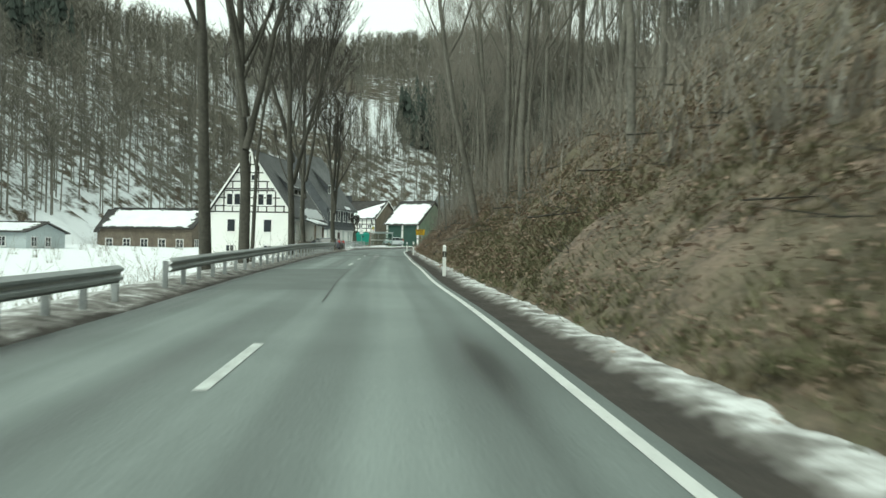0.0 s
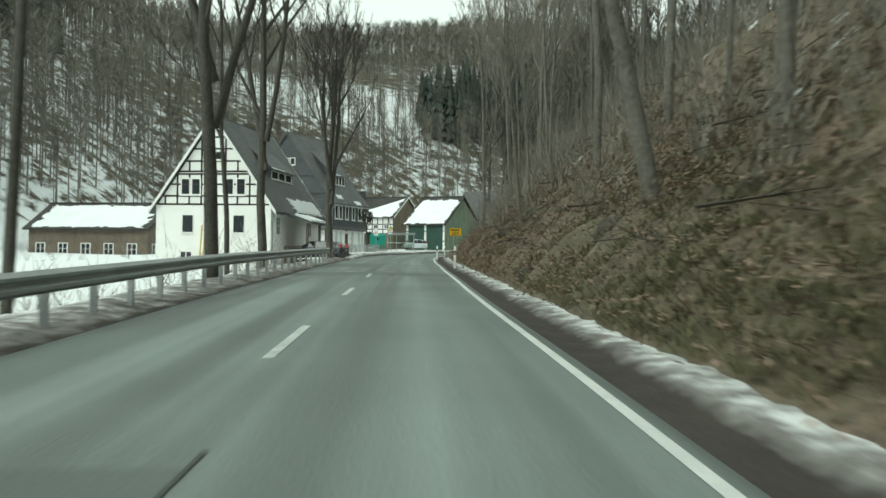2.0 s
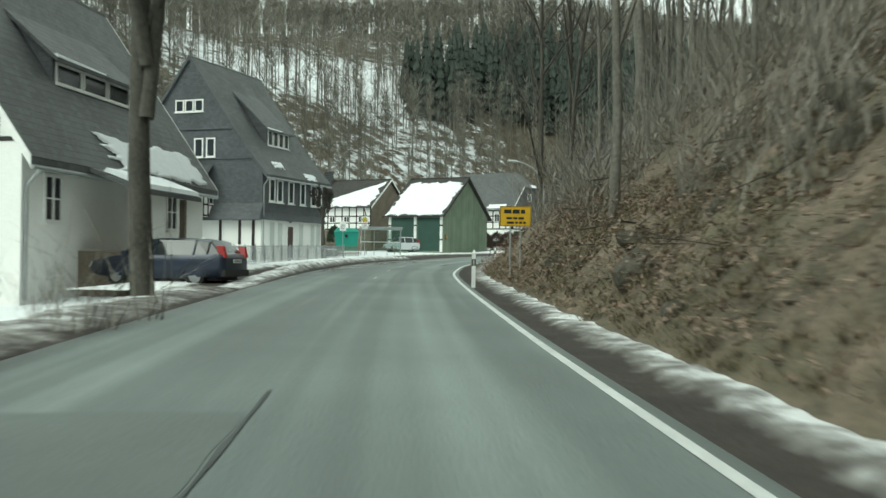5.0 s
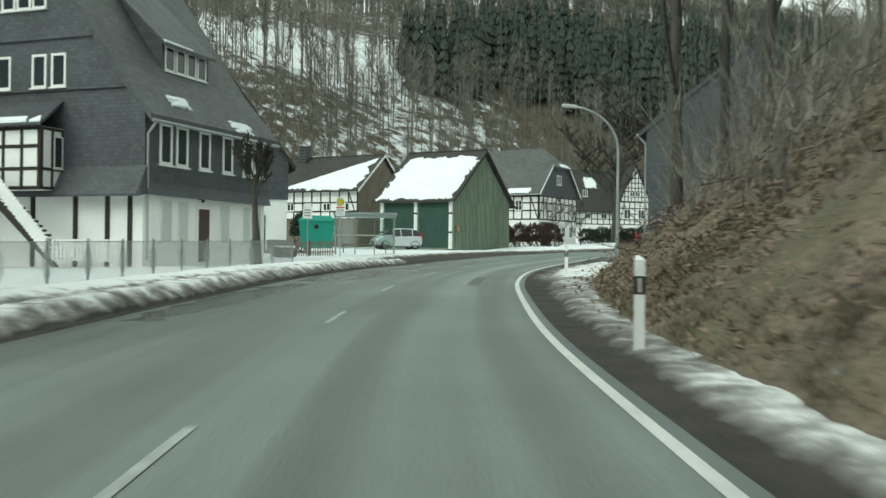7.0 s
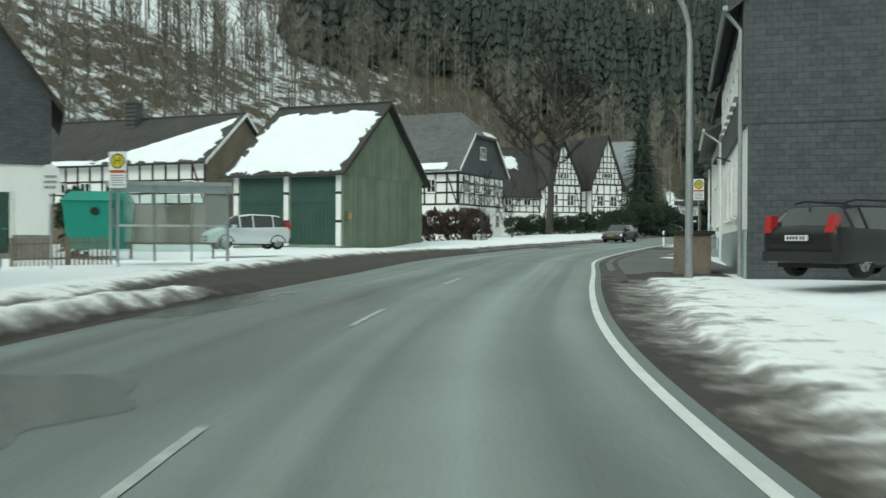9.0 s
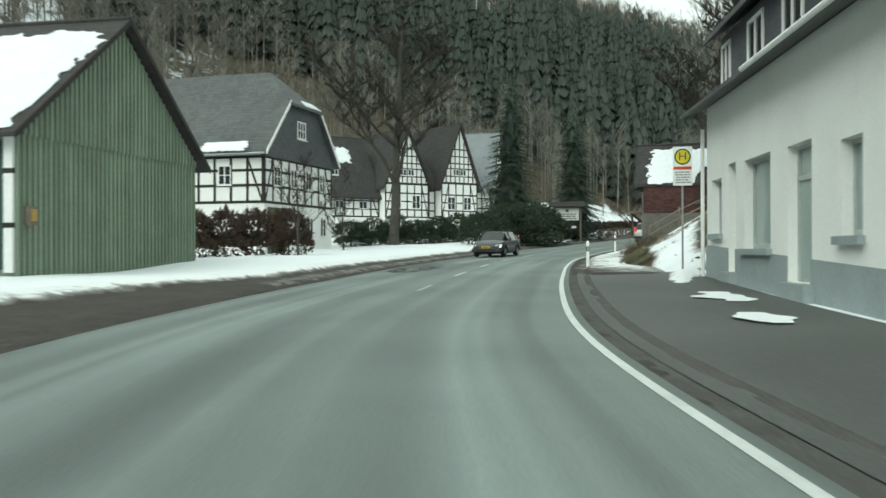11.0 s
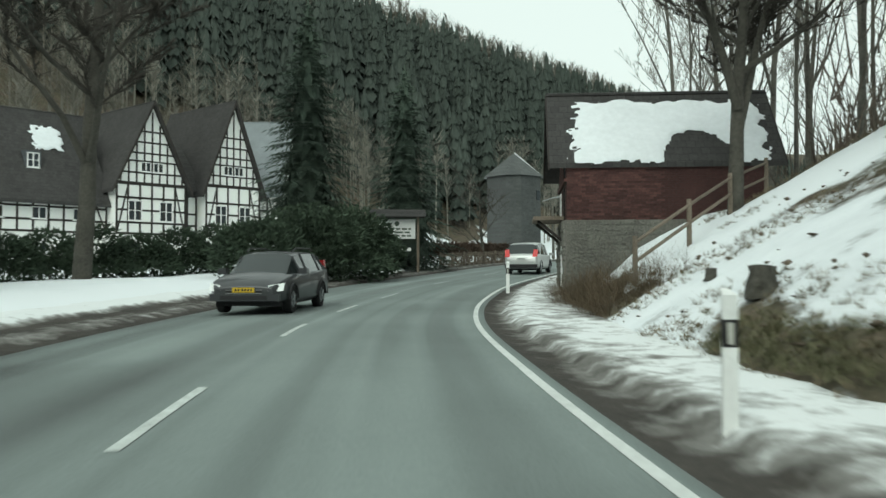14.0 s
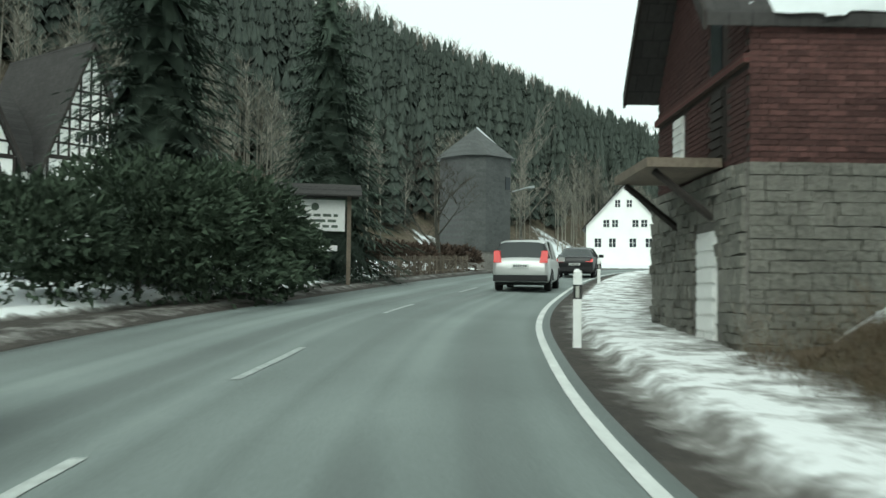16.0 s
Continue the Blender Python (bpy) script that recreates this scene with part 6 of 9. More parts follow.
def bare_tree(name, x, y, height, radius, seed, label, group="", z=None, **kw):
    tb, crown_mesh = branch_mesh(height, radius, seed, **kw)
    t = thing(name, place(x, y, ground_at(x, y) if z is None else z, rng.uniform(0, 360) if "lean" not in kw else 0), label, "tree", group)
    wild = name in ("bank_tree", "bare_tree", "leaning_tree")
    part("trunk", tb, BARK_GREY if wild else BARK, t, smooth=True)
    if not wild:
        crown_mesh.materials[0] = TWIG_DARK
    part("crown", crown_mesh, TWIG, t)
    return t


ROADSIDE = "bare tall trees along the guard rail"
for x, y, hgt, rad, sd, fk in ((-6.6, 35.0, 21, 0.22, 1, 0.0), (-7.15, 42.6, 20, 0.25, 2, 0.22), (-8.4, 49.5, 15, 0.11, 3, 0.0), (-8.75, 62.2, 19, 0.23, 4, 0.26),
                              (-9.5, 66.6, 14, 0.10, 5, 0.0), (-10.0, 74.2, 18, 0.21, 6, 0.2), (-11.3, 99.6, 16, 0.27, 8, 0.12)):
    bare_tree("roadside_tree", x, y, hgt, rad, sd, "tall bare grey-barked tree beside the guard rail", ROADSIDE, spread_=0.42, first=0.34, fork=fk, fine=2.2)
bare_tree("lime_tree", 13.1, 229.0, 17, 0.40, 31, "broad bare tree on the snowy verge", spread_=0.75, first=0.2, fine=14, twig=0.024)
bare_tree("leaning_tree", 2.7, 54.0, 17, 0.2, 33, "bare tree leaning from the bank", spread_=0.45, lean=(-0.22, 0.02), first=0.45)
bare_tree("beech_tree", 28.0, 209.2, 10, 0.24, 34, "twisted bare tree before the brick barn", spread_=0.8, first=0.3, fine=8, fork=0.4, lean=(0.05, 0), twig=0.018)
bare_tree("beech_tree", 27.8, 203.2, 13, 0.27, 35, "bare beech on the snowy slope", spread_=0.65, first=0.2, fine=8, fork=0.3, twig=0.018)
bare_tree("willow_tree", 43.0, 249.0, 6, 0.16, 37, "small bare garden tree", spread_=0.7, first=0.2, fine=2)
bare_tree("bare_tree", 58.0, 262.0, 9, 0.16, 38, "small bare tree beside the road", spread_=0.6, first=0.3)
for x, y, hgt, rad, sd in ((3.9, 50.0, 17, 0.16, 81), (4.35, 43.7, 16, 0.17, 82), (4.5, 55.6, 13, 0.08, 83), (1.0, 85.1, 12, 0.07, 84), (1.4, 86.0, 12, 0.06, 85), (0.75, 71.9, 11, 0.06, 86)):
    bare_tree("bare_tree", x, y, hgt, rad, sd, "bare tree rising from the leaf-covered bank", lean=(-0.12 if rad < 0.07 else 0.02, 0.0), spread_=0.4, first=0.4, fine=1.5)
bare_tree("pruned_tree", -14.6, 147.5, 4.3, 0.24, 39, "pollarded tree before the slate house", spread_=0.5, first=0.78, fine=7)
bare_tree("bare_tree", -0.8, 104.2, 15, 0.15, 41, "slim bare tree at the foot of the bank", spread_=0.4, first=0.3)

for x, y, hgt, rad, sd in ((-0.1, 135.2, 17, 0.20, 43), (1.9, 137.6, 18, 0.17, 44), (1.2, 131.6, 16, 0.15, 45)):
    bare_tree("stout_tree", x, y, hgt, rad, sd, "stout dark bare tree at the end of the bank", spread_=0.55, first=0.22)

# woodland on the cut bank: a few trees, copied
bank_kinds = []
for k in range(5):
    bank_kinds.append(bare_tree("bank_tree", 400 + k * 20, -200, 15 + k * 1.5, 0.10 + 0.017 * k, 60 + k, "slim bare tree growing on the steep bank", "trees on the bank", z=-50.0, spread_=0.4, first=0.3, fine=2.4))
spots = [(4.7, 44.6), (5.6, 47.5), (6.3, 52.0), (4.9, 64.5), (3.4, 70.0), (2.6, 82), (5.5, 90), (3.5, 97), (6.5, 30), (9.0, 38), (11, 26), (8.5, 58), (1.6, 112), (4.0, 118), (3.4, 124), (7.0, 127), (8, 120), (5.2, 131), (9.5, 133), (12, 139)]
bank_rng = random.Random(21)
tries = 0
while len(spots) < 100 and tries < 3000:
    tries += 1
    yy = bank_rng.uniform(8, 178) if len(spots) < 70 else bank_rng.uniform(84, 138)
    k = int(np.argmin(np.abs(SY - yy)))
    u = float(bank_foot(yy)) + bank_rng.uniform(5.0, 34) * (1 if yy < 130 else 0.8) + (2.5 if yy > 150 else 0)
    p = ST[k] + u * NR[k]
    if all((p[0] - a) ** 2 + (p[1] - b) ** 2 > 3.2 for a, b in spots) and not (yy > 150 and u < 17):
        spots.append((float(p[0]), float(p[1])))
for n, (x, y) in enumerate(spots):
    src = bank_kinds[n % 5]
    m = place(x, y, ground_at(x, y), bank_rng.uniform(0, 360)) @ Matrix.Scale(bank_rng.uniform(0.75, 1.2), 4)
    if n < 5:
        src.matrix_world = m
    else:
        c = copy_thing(src, place(x, y, ground_at(x, y), bank_rng.uniform(0, 360)))
        s_ = bank_rng.uniform(0.75, 1.2)
        c.scale = (s_, s_, s_)

# clump of beeches behind the brick barn
for n, (x, y) in enumerate(((37.0, 220.5), (38.6, 222.0), (39.8, 219.6), (41.2, 222.6), (43.0, 219.5), (45.5, 222), (35.5, 216.0), (41, 214.5), (44, 210), (38, 209.5), (47, 217), (42, 205), (36, 203.5), (46, 206), (33.5, 199.5), (39, 198), (34.2, 218.6), (36.4, 218.2), (38.0, 217.2), (40.4, 217.4), (35.2, 213.4), (37.2, 212.2), (33.6, 209.6), (40.0, 211.2), (43.4, 214.6), (32.6, 196.0), (36.2, 199.4), (30.8, 194.6))):
    c = copy_thing(bank_kinds[n % 5], place(x, y, ground_at(x, y), bank_rng.uniform(0, 360)))
    s_ = bank_rng.uniform(0.75, 1.05)
    c.scale = (s_, s_, s_ * 0.9)
    c.name, c["label"], c["group"] = "beech_tree", "slim bare beech behind the brick barn", "beeches behind the barn"


# far woods, too many to count
def scatter(name, template, places, mats, label):
    """One object that repeats a few tree shapes at many places."""
    V, F, I = [], [], []
    off = 0
    for n, (x, y, z, s, rot) in enumerate(places):
        tv, tf, ti = template[n % len(template)]
        c, sn = math.cos(rot) * s, math.sin(rot) * s
        v = np.stack([tv[:, 0] * c - tv[:, 1] * sn + x, tv[:, 0] * sn + tv[:, 1] * c + y, tv[:, 2] * s + z], 1)
        V.append(v)
        F.append(tf + off)
        I.append(ti)
        off += len(v)
    V, F, I = np.concatenate(V), np.concatenate(F), np.concatenate(I)
    me = bpy.data.meshes.new(name)
    me.vertices.add(len(V))
    me.vertices.foreach_set("co", V.astype(np.float32).ravel())
    me.loops.add(len(F) * 3)
    me.loops.foreach_set("vertex_index", F.astype(np.int32).ravel())
    me.polygons.add(len(F))
    me.polygons.foreach_set("loop_start", np.arange(0, len(F) * 3, 3, dtype=np.int32))
    for m in mats:
        me.materials.append(m)
    me.polygons.foreach_set("material_index", I.astype(np.int32))
    me.update(calc_edges=True)
    ob = new(name, me)
    return tagged(ob, label, "trees" if "wood" in name else "undergrowth", kind="stuff")


def far_tree(seed, limbs=46, twigs=2, wide=0.075):
    r = np.random.RandomState(seed)
    v, f = [], []

    def tri(a, b, c):
        k = len(v)
        v.extend([a, b, c])
        f.append((k, k + 1, k + 2))
    H = 17.0
    lean = r.uniform(-0.6, 0.6, 2)
    top = np.array([lean[0], lean[1], H * 0.85])
    R = 0.17
    ring = [np.array([R * math.cos(t), R * math.sin(t), -2.0]) for t in (0, 2.1, 4.2)]
    mid = [np.array([top[0] * 0.5 + R * 0.6 * math.cos(t), top[1] * 0.5 + R * 0.6 * math.sin(t), H * 0.5]) for t in (0, 2.1, 4.2)]
    for k in range(3):
        a, b, c, d = ring[k], ring[(k + 1) % 3], mid[k], mid[(k + 1) % 3]
        tri(a, b, d)
        tri(a, d, c)
        tri(c, d, top)
    for k in range(limbs):
        t = r.uniform(0.42, 1.0) ** 0.9
        base = np.array([top[0] * t, top[1] * t, H * 0.85 * t])
        an = r.uniform(0, 6.28)
        ln = r.uniform(1.6, 4.2) * (1.25 - 0.7 * t)
        tip = base + np.array([math.cos(an) * ln, math.sin(an) * ln, ln * r.uniform(0.3, 1.3)])
        w = np.array([-math.sin(an), math.cos(an), 0.3]) * wide
        tri(base - w, base + w, tip)
        for q in range(twigs):
            b2 = base + (tip - base) * r.uniform(0.3, 0.9)
            t2 = b2 + r.uniform(-1, 1, 3) * np.array([1.1, 1.1, 0.8]) + np.array([0, 0, 0.7])
            tri(b2 - w * 0.6, b2 + w * 0.6, t2)
    f = np.array(f)
    return np.array(v), f, np.zeros(len(f), int)


def far_spruce(seed, layers=8, spikes=9):
    r = np.random.RandomState(seed)
    v, f = [], []
    H = 19.0
    for k in range(layers):
        t = k / layers
        z, rad = H * (0.08 + 0.86 * t), 3.1 * (1 - t) ** 0.85 + 0.25
        up = H * 0.19
        for q in range(spikes):
            a = 2 * math.pi * (q + r.uniform(-0.3, 0.3)) / spikes
            rr = rad * r.uniform(0.7, 1.15)
            n = len(v)
            wdt = 1.5 * math.pi * rad / spikes
            v += [(math.cos(a) * rr, math.sin(a) * rr, z - rr * 0.28), (-math.sin(a) * wdt + math.cos(a) * rr * 0.45, math.cos(a) * wdt + math.sin(a) * rr * 0.45, z + up * 0.25), (math.sin(a) * wdt + math.cos(a) * rr * 0.45, -math.cos(a) * wdt + math.sin(a) * rr * 0.45, z + up * 0.25), (0, 0, z + up)]
            f += [(n, n + 1, n + 3), (n, n + 3, n + 2)]
    n = len(v)
    v += [(0.2, 0, -2), (-0.1, 0.17, -2), (-0.1, -0.17, -2), (0, 0, H * 0.4)]
    f += [(n, n + 1, n + 3), (n + 1, n + 2, n + 3), (n + 2, n, n + 3)]
    return np.array(v, float), np.array(f), np.zeros(len(f), int)


woods = np.random.RandomState(5)
px, py = woods.uniform(-330, 480, 110000), woods.uniform(-40, 680, 110000)
ph, pd = hill_left(px, py)
pu, ps = nearest(px, py)
edge = 5 * np.sin(px * 0.13) + 4 * np.sin(py * 0.09)
conifer = ((px > -18 + edge * 0.4) & (ph > np.interp(px, [-20, 10, 45, 80], [33, 29, 19, 9]) + edge * 0.5) & (ph < np.interp(px, [-20, 0, 40, 90, 250], [48, 52, 60, 62, 58]) + edge)) | (np.hypot(px + 112, py - 230) < 20)
clear = np.exp(-(((px + 40) / 30) ** 2 + ((ph - 44) / 13) ** 2) * 1.2)
ok = (pd > 3) & (pd < 270) & (pu < -12) & (ph < 230) & (np.hypot(px, py - 110) < 560)
near_bare, far_bare, firs = [], [], []
for i in np.nonzero(ok)[0]:
    keepp = np.clip(1.2 + pu[i] / 420, 0.22, 1)
    if conifer[i]:
        if woods.rand() < 0.50 * keepp:
            firs.append(i)
    elif woods.rand() < 0.40 * keepp * (1 - 0.72 * clear[i]):
        (near_bare if pu[i] > -118 else far_bare).append(i)


def stand(ids, lo, hi):
    zs = ground(px[ids], py[ids])
    return [(px[i], py[i], z, woods.uniform(lo, hi), woods.uniform(0, 6.28)) for i, z in zip(ids, zs)]


scatter("bare_woodland", [far_tree(k) for k in range(7)], stand(near_bare, 0.6, 1.05), (FAR_WOOD,), "leafless wood on the snowy hillside")
scatter("upper_woodland", [far_tree(k + 40, 34, 1, 0.13) for k in range(7)], stand(far_bare, 0.7, 1.15), (FAR_WOOD,), "leafless wood on the upper hillside")
scatter("spruce_woodland", [far_spruce(k, 6, 8) for k in range(5)], stand(firs, 0.5, 0.95), (HAZED_SPRUCE,), "dark spruce wood on the hillside")
# bushes at the foot of the hill and wooded rim over the bank
rim = []
for k in range(560):
    yy = woods.uniform(-40, 150) if k < 400 else woods.uniform(112, 150)
    p = beside(yy, woods.uniform(26, 95) if k < 400 else woods.uniform(11, 60))
    rim.append((p[0], p[1]))
zz = ground(np.array([a for a, b in rim]), np.array([b for a, b in rim]))
scatter("bank_woodland", [far_tree(k + 20) for k in range(5)], [(a, b, z, woods.uniform(0.7, 1.0), woods.uniform(0, 6.28)) for (a, b), z in zip(rim, zz)], (FAR_WOOD,), "leafless wood above the road bank")


def over_bank(count, seed, u0, wide, y0=0.0, y1=134.0):
    r = np.random.RandomState(seed)
    out = []
    for k in range(count):
        yy = r.uniform(y0, y1)
        out.append(beside(yy, float(bank_foot(yy)) + u0 + abs(r.normal(0, wide))))
    out = np.array(out)
    zs = ground(out[:, 0], out[:, 1])
    return [(a, b, z, r.uniform(0.7, 1.2), r.uniform(0, 6.28)) for (a, b), z in zip(out, zs)]


def tuft(seed, n=11, h=0.5):
    r = np.random.RandomState(seed)
    v, f = [], []
    for k in range(n):
        a, b = r.uniform(0, 6.28), r.uniform(0, 6.28)
        base = np.array([math.cos(a), math.sin(a), 0]) * r.uniform(0, 0.25)
        tip = base + np.array([math.cos(b) * 1.0, math.sin(b) * 1.0, 0.5]) * h * r.uniform(0.3, 0.9)
        w = np.array([-math.sin(b), math.cos(b), 0]) * 0.013
        i = len(v)
        v += [base - w - (0, 0, 0.08), base + w - (0, 0, 0.08), tip]
        f.append((i, i + 1, i + 2))
    return np.array(v), np.array(f), np.zeros(len(f), int)


def bramble(seed):
    r = np.random.RandomState(seed)
    v, f = [], []
    for k in range(16):
        a = r.uniform(0, 6.28)
        p = np.array([r.uniform(-0.2, 0.2), r.uniform(-0.2, 0.2), -0.1])
        d = np.array([math.cos(a) * 0.5, math.sin(a) * 0.5, 1.0])
        for q in range(3):
            nx = p + d * r.uniform(0.35, 0.7)
            w = np.array([-math.sin(a), math.cos(a), 0]) * (0.016 - 0.004 * q)
            i = len(v)
            v += [p - w, p + w, nx]
            f.append((i, i + 1, i + 2))
            d = d + r.uniform(-0.5, 0.5, 3) - np.array([0, 0, 0.15])
            p = nx
    return np.array(v), np.array(f), np.zeros(len(f), int)


tu = []
for k in range(23000):
    yy = woods.uniform(-4, 140) if k % 5 else woods.uniform(192, 218)
    if yy > 190:
        u = float(bank_foot(yy)) + woods.uniform(0.1, 9)
    else:
        u = float(bank_foot(yy)) + 0.05 + abs(woods.normal(0, 4.2))
    p = beside(yy, u)
    if yy > 190 and not (yy < 203 and 2.2 < u < 4.3) and wave(p[0], p[1], 2.0, 6) < 0.25:
        continue
    tu.append((p[0], p[1]))
tu = np.array(tu)
tz = ground(tu[:, 0], tu[:, 1])
GRASS = material("olive_grass", (0.165, 0.160, 0.095), 0.95, vary=0.3, scale=12, fine=20, bump=0, tint=(0.070, 0.070, 0.036))
woods_grass = np.random.RandomState(77)
scatter("winter_grass", [tuft(k + 90, 14, 0.36) for k in range(7)], [(a, b, z + 0.08, s_ * 0.9, q) for a, b, z, s_, q in over_bank(2600, 35, 0.05, 1.5, 4, 60)], (GRASS,), "matted olive winter grass at the foot of the bank")
sg = np.array([beside(woods_grass.uniform(191, 200.5), 2.35 + 0.95 * woods_grass.rand()) for k in range(700)])
scatter("slope_grass", [tuft(k + 120, 16, 0.42) for k in range(6)], [(a, b, z + 0.02, woods_grass.uniform(0.25, 0.6), woods_grass.uniform(0, 6.28)) for (a, b), z in zip(sg, ground(sg[:, 0], sg[:, 1]))], (GRASS,), "matted olive grass showing through the snow")
scatter("dry_grass", [tuft(k) for k in range(8)], [(a, b, z + 0.06, woods.uniform(0.35, 0.85) * (1 if b < 180 else 0.6), woods.uniform(0, 6.28)) for (a, b), z in zip(tu, tz)], (DRY,), "dry brown grass on the bank")
br = []
for k in range(1400):
    yy = woods.uniform(0, 150) if k < 850 else woods.uniform(86, 149)
    p = beside(yy, float(bank_foot(yy)) + woods.uniform(2.0, 20))
    br.append((p[0], p[1]))
br = np.array(br)
bz = ground(br[:, 0], br[:, 1])
scatter("bank_shrubs", [bramble(k) for k in range(6)], [(a, b, z, woods.uniform(0.8, 2.2), woods.uniform(0, 6.28)) for (a, b), z in zip(br, bz)], (TWIG,), "leafless shrubs on the bank")
vb = []
for k in range(260):
    side = k % 3
    if side == 0:
        vb.append((woods.uniform(-70, -25), woods.uniform(70, 150)))
    elif side == 1:
        vb.append((woods.uniform(-9.5, -7.6) - 0.03 * 60, woods.uniform(10, 95)))
    else:
        vb.append((woods.uniform(-40, 30), woods.uniform(245, 268)))
vb = np.array(vb)
vz = ground(vb[:, 0], vb[:, 1])
scatter("valley_shrubs", [bramble(k + 9) for k in range(6)], [(a, b, z, woods.uniform(0.6, 1.6), woods.uniform(0, 6.28)) for (a, b), z in zip(vb, vz)], (TWIG,), "leafless shrubs on the snowy valley floor")


# brown brush on the bank beside the brick barn
bs = []
for k in range(520):
    yy = woods.uniform(206.5, 216)
    p = beside(yy, 1.9 + 1.6 * woods.rand() + 1.0 * woods.rand() * (yy < 211))
    bs.append((p[0], p[1]))
bs = np.array(bs)
bz = ground(bs[:, 0], bs[:, 1])
BRUSH = material("brown_brush", (0.105, 0.075, 0.052), 0.95, vary=0.5, scale=14, fine=30, bump=0, tint=(0.045, 0.042, 0.022))
scatter("brown_brush", [bramble(k + 30) for k in range(5)] + [tuft(k + 60, 22, 0.8) for k in range(5)], [(a, b, z, woods.uniform(0.25, 0.55), woods.uniform(0, 6.28)) for (a, b), z in zip(bs, bz)], (BRUSH,), "tangled brown brush beside the brick barn")


# dense brushwood behind the barn and over the hut
tk = []
for k in range(300):
    a, b = (woods.uniform(30, 48), woods.uniform(196, 228)) if k < 210 else (woods.uniform(20.5, 30), woods.uniform(188, 200))
    u, _ = nearest(np.array([a]), np.array([b]))
    if u[0] > (9.5 if k < 210 else 8.5) and not (27 < a < 36 and 211 < b < 221):
        tk.append((a, b))
tk = np.array(tk)
tkz = ground(tk[:, 0], tk[:, 1])
BRUSHWOOD = material("brushwood_twigs", (0.135, 0.112, 0.090), 0.95, vary=0.35, scale=5, bump=0)
scatter("brushwood", [bramble(k + 70) for k in range(8)], [(a, b, z, woods.uniform(1.8, 3.6), woods.uniform(0, 6.28)) for (a, b), z in zip(tk, tkz)], (BRUSHWOOD,), "dense leafless brushwood on the slope")


# clods, stones and fallen leaves on the bank
def clod(seed):
    r = np.random.RandomState(seed)
    v = np.array([(1, 0, 0), (-1, 0, 0), (0, 1, 0), (0, -1, 0), (0, 0, 0.45), (0, 0, -0.7)], float) * r.uniform(0.6, 1.2, (6, 1)) + r.uniform(-0.2, 0.2, (6, 3))
    f = [(0, 2, 4), (2, 1, 4), (1, 3, 4), (3, 0, 4), (2, 0, 5), (1, 2, 5), (3, 1, 5), (0, 3, 5)]
    return v, np.array(f), np.zeros(8, int)


CLOD = material("brown_clods", (0.15, 0.118, 0.088), 0.95, vary=0.4, scale=20, fine=30, bump=0, tint=(0.035, 0.030, 0.024))
cl = []
for k in range(6000):
    yy = woods.uniform(0, 134) if k < 5780 else woods.uniform(191, 208)
    p = beside(yy, float(bank_foot(yy)) + 0.2 + abs(woods.normal(0, 6)))
    cl.append((p[0], p[1]))
cl = np.array(cl)
cz = ground(cl[:, 0], cl[:, 1])
scatter("bank_litter", [clod(k) for k in range(9)], [(a, b, z + 0.05, 0.03 + 0.08 * woods.rand() ** 2, woods.uniform(0, 6.28)) for (a, b), z in zip(cl, cz)], (CLOD,), "clods, stones and fallen leaves on the bank")


# fallen leaves and broken branches on the bank
def leaf_drift(seed):
    r = np.random.RandomState(seed)
    v, f = [], []
    for k in range(16):
        c = np.array([r.uniform(-0.7, 0.7), r.uniform(-0.7, 0.7), r.uniform(0.02, 0.12)])
        a, q = r.uniform(0, 6.28), r.uniform(0.025, 0.055)
        d = np.array([math.cos(a), math.sin(a), r.uniform(-0.5, 0.9)]) * q
        e = np.array([-math.sin(a), math.cos(a), r.uniform(-0.4, 0.4)]) * q * 0.6
        i = len(v)
        v += [c - d, c + e, c + d, c - e]
        f += [(i, i + 1, i + 2), (i, i + 2, i + 3)]
    return np.array(v), np.array(f), np.zeros(len(f), int)


def broken_branch(seed):
    r = np.random.RandomState(seed)
    v, f = [], []

    def limb(p, q, w0):
        d = (q - p) / np.linalg.norm(q - p)
        s1 = np.cross(d, [0.3, 0.2, 1.0])
        s1 /= np.linalg.norm(s1)
        s2 = np.cross(d, s1)
        i = len(v)
        v.extend([p + s1 * w0, p - s1 * w0 * 0.6 + s2 * w0, p - s1 * w0 * 0.6 - s2 * w0, q])
        f.extend([(i, i + 1, i + 3), (i + 1, i + 2, i + 3), (i + 2, i, i + 3)])
    a, b = np.array([-1.2, 0, 0.05]), np.array([1.2, r.uniform(-0.3, 0.3), r.uniform(0.0, 0.5)])
    limb(a, b, 0.022)
    for k in range(6):
        c = a + (b - a) * r.uniform(0.15, 0.9)
        limb(c, c + np.array([r.uniform(0.1, 0.9), r.uniform(-0.7, 0.7), r.uniform(0.0, 0.7)]), 0.011)
    return np.array(v), np.array(f), np.zeros(len(f), int)


DEAD_LEAF = material("dead_leaves", (0.260, 0.186, 0.142), 0.9, vary=0.3, scale=30, fine=40, bump=0, tint=(0.150, 0.108, 0.082))


scatter("fallen_leaves", [leaf_drift(k) for k in range(9)], [(a, b, z + 0.1, s_, q) for a, b, z, s_, q in over_bank(6200, 31, 0.05, 4.6)], (DEAD_LEAF,), "brown fallen leaves strewn over the bank")
scatter("broken_branches", [broken_branch(k) for k in range(7)], [(a, b, z + 0.08, s_ * 0.9, q) for a, b, z, s_, q in over_bank(300, 32, 0.8, 5.0)], (BARK,), "broken grey branches lying on the bank")


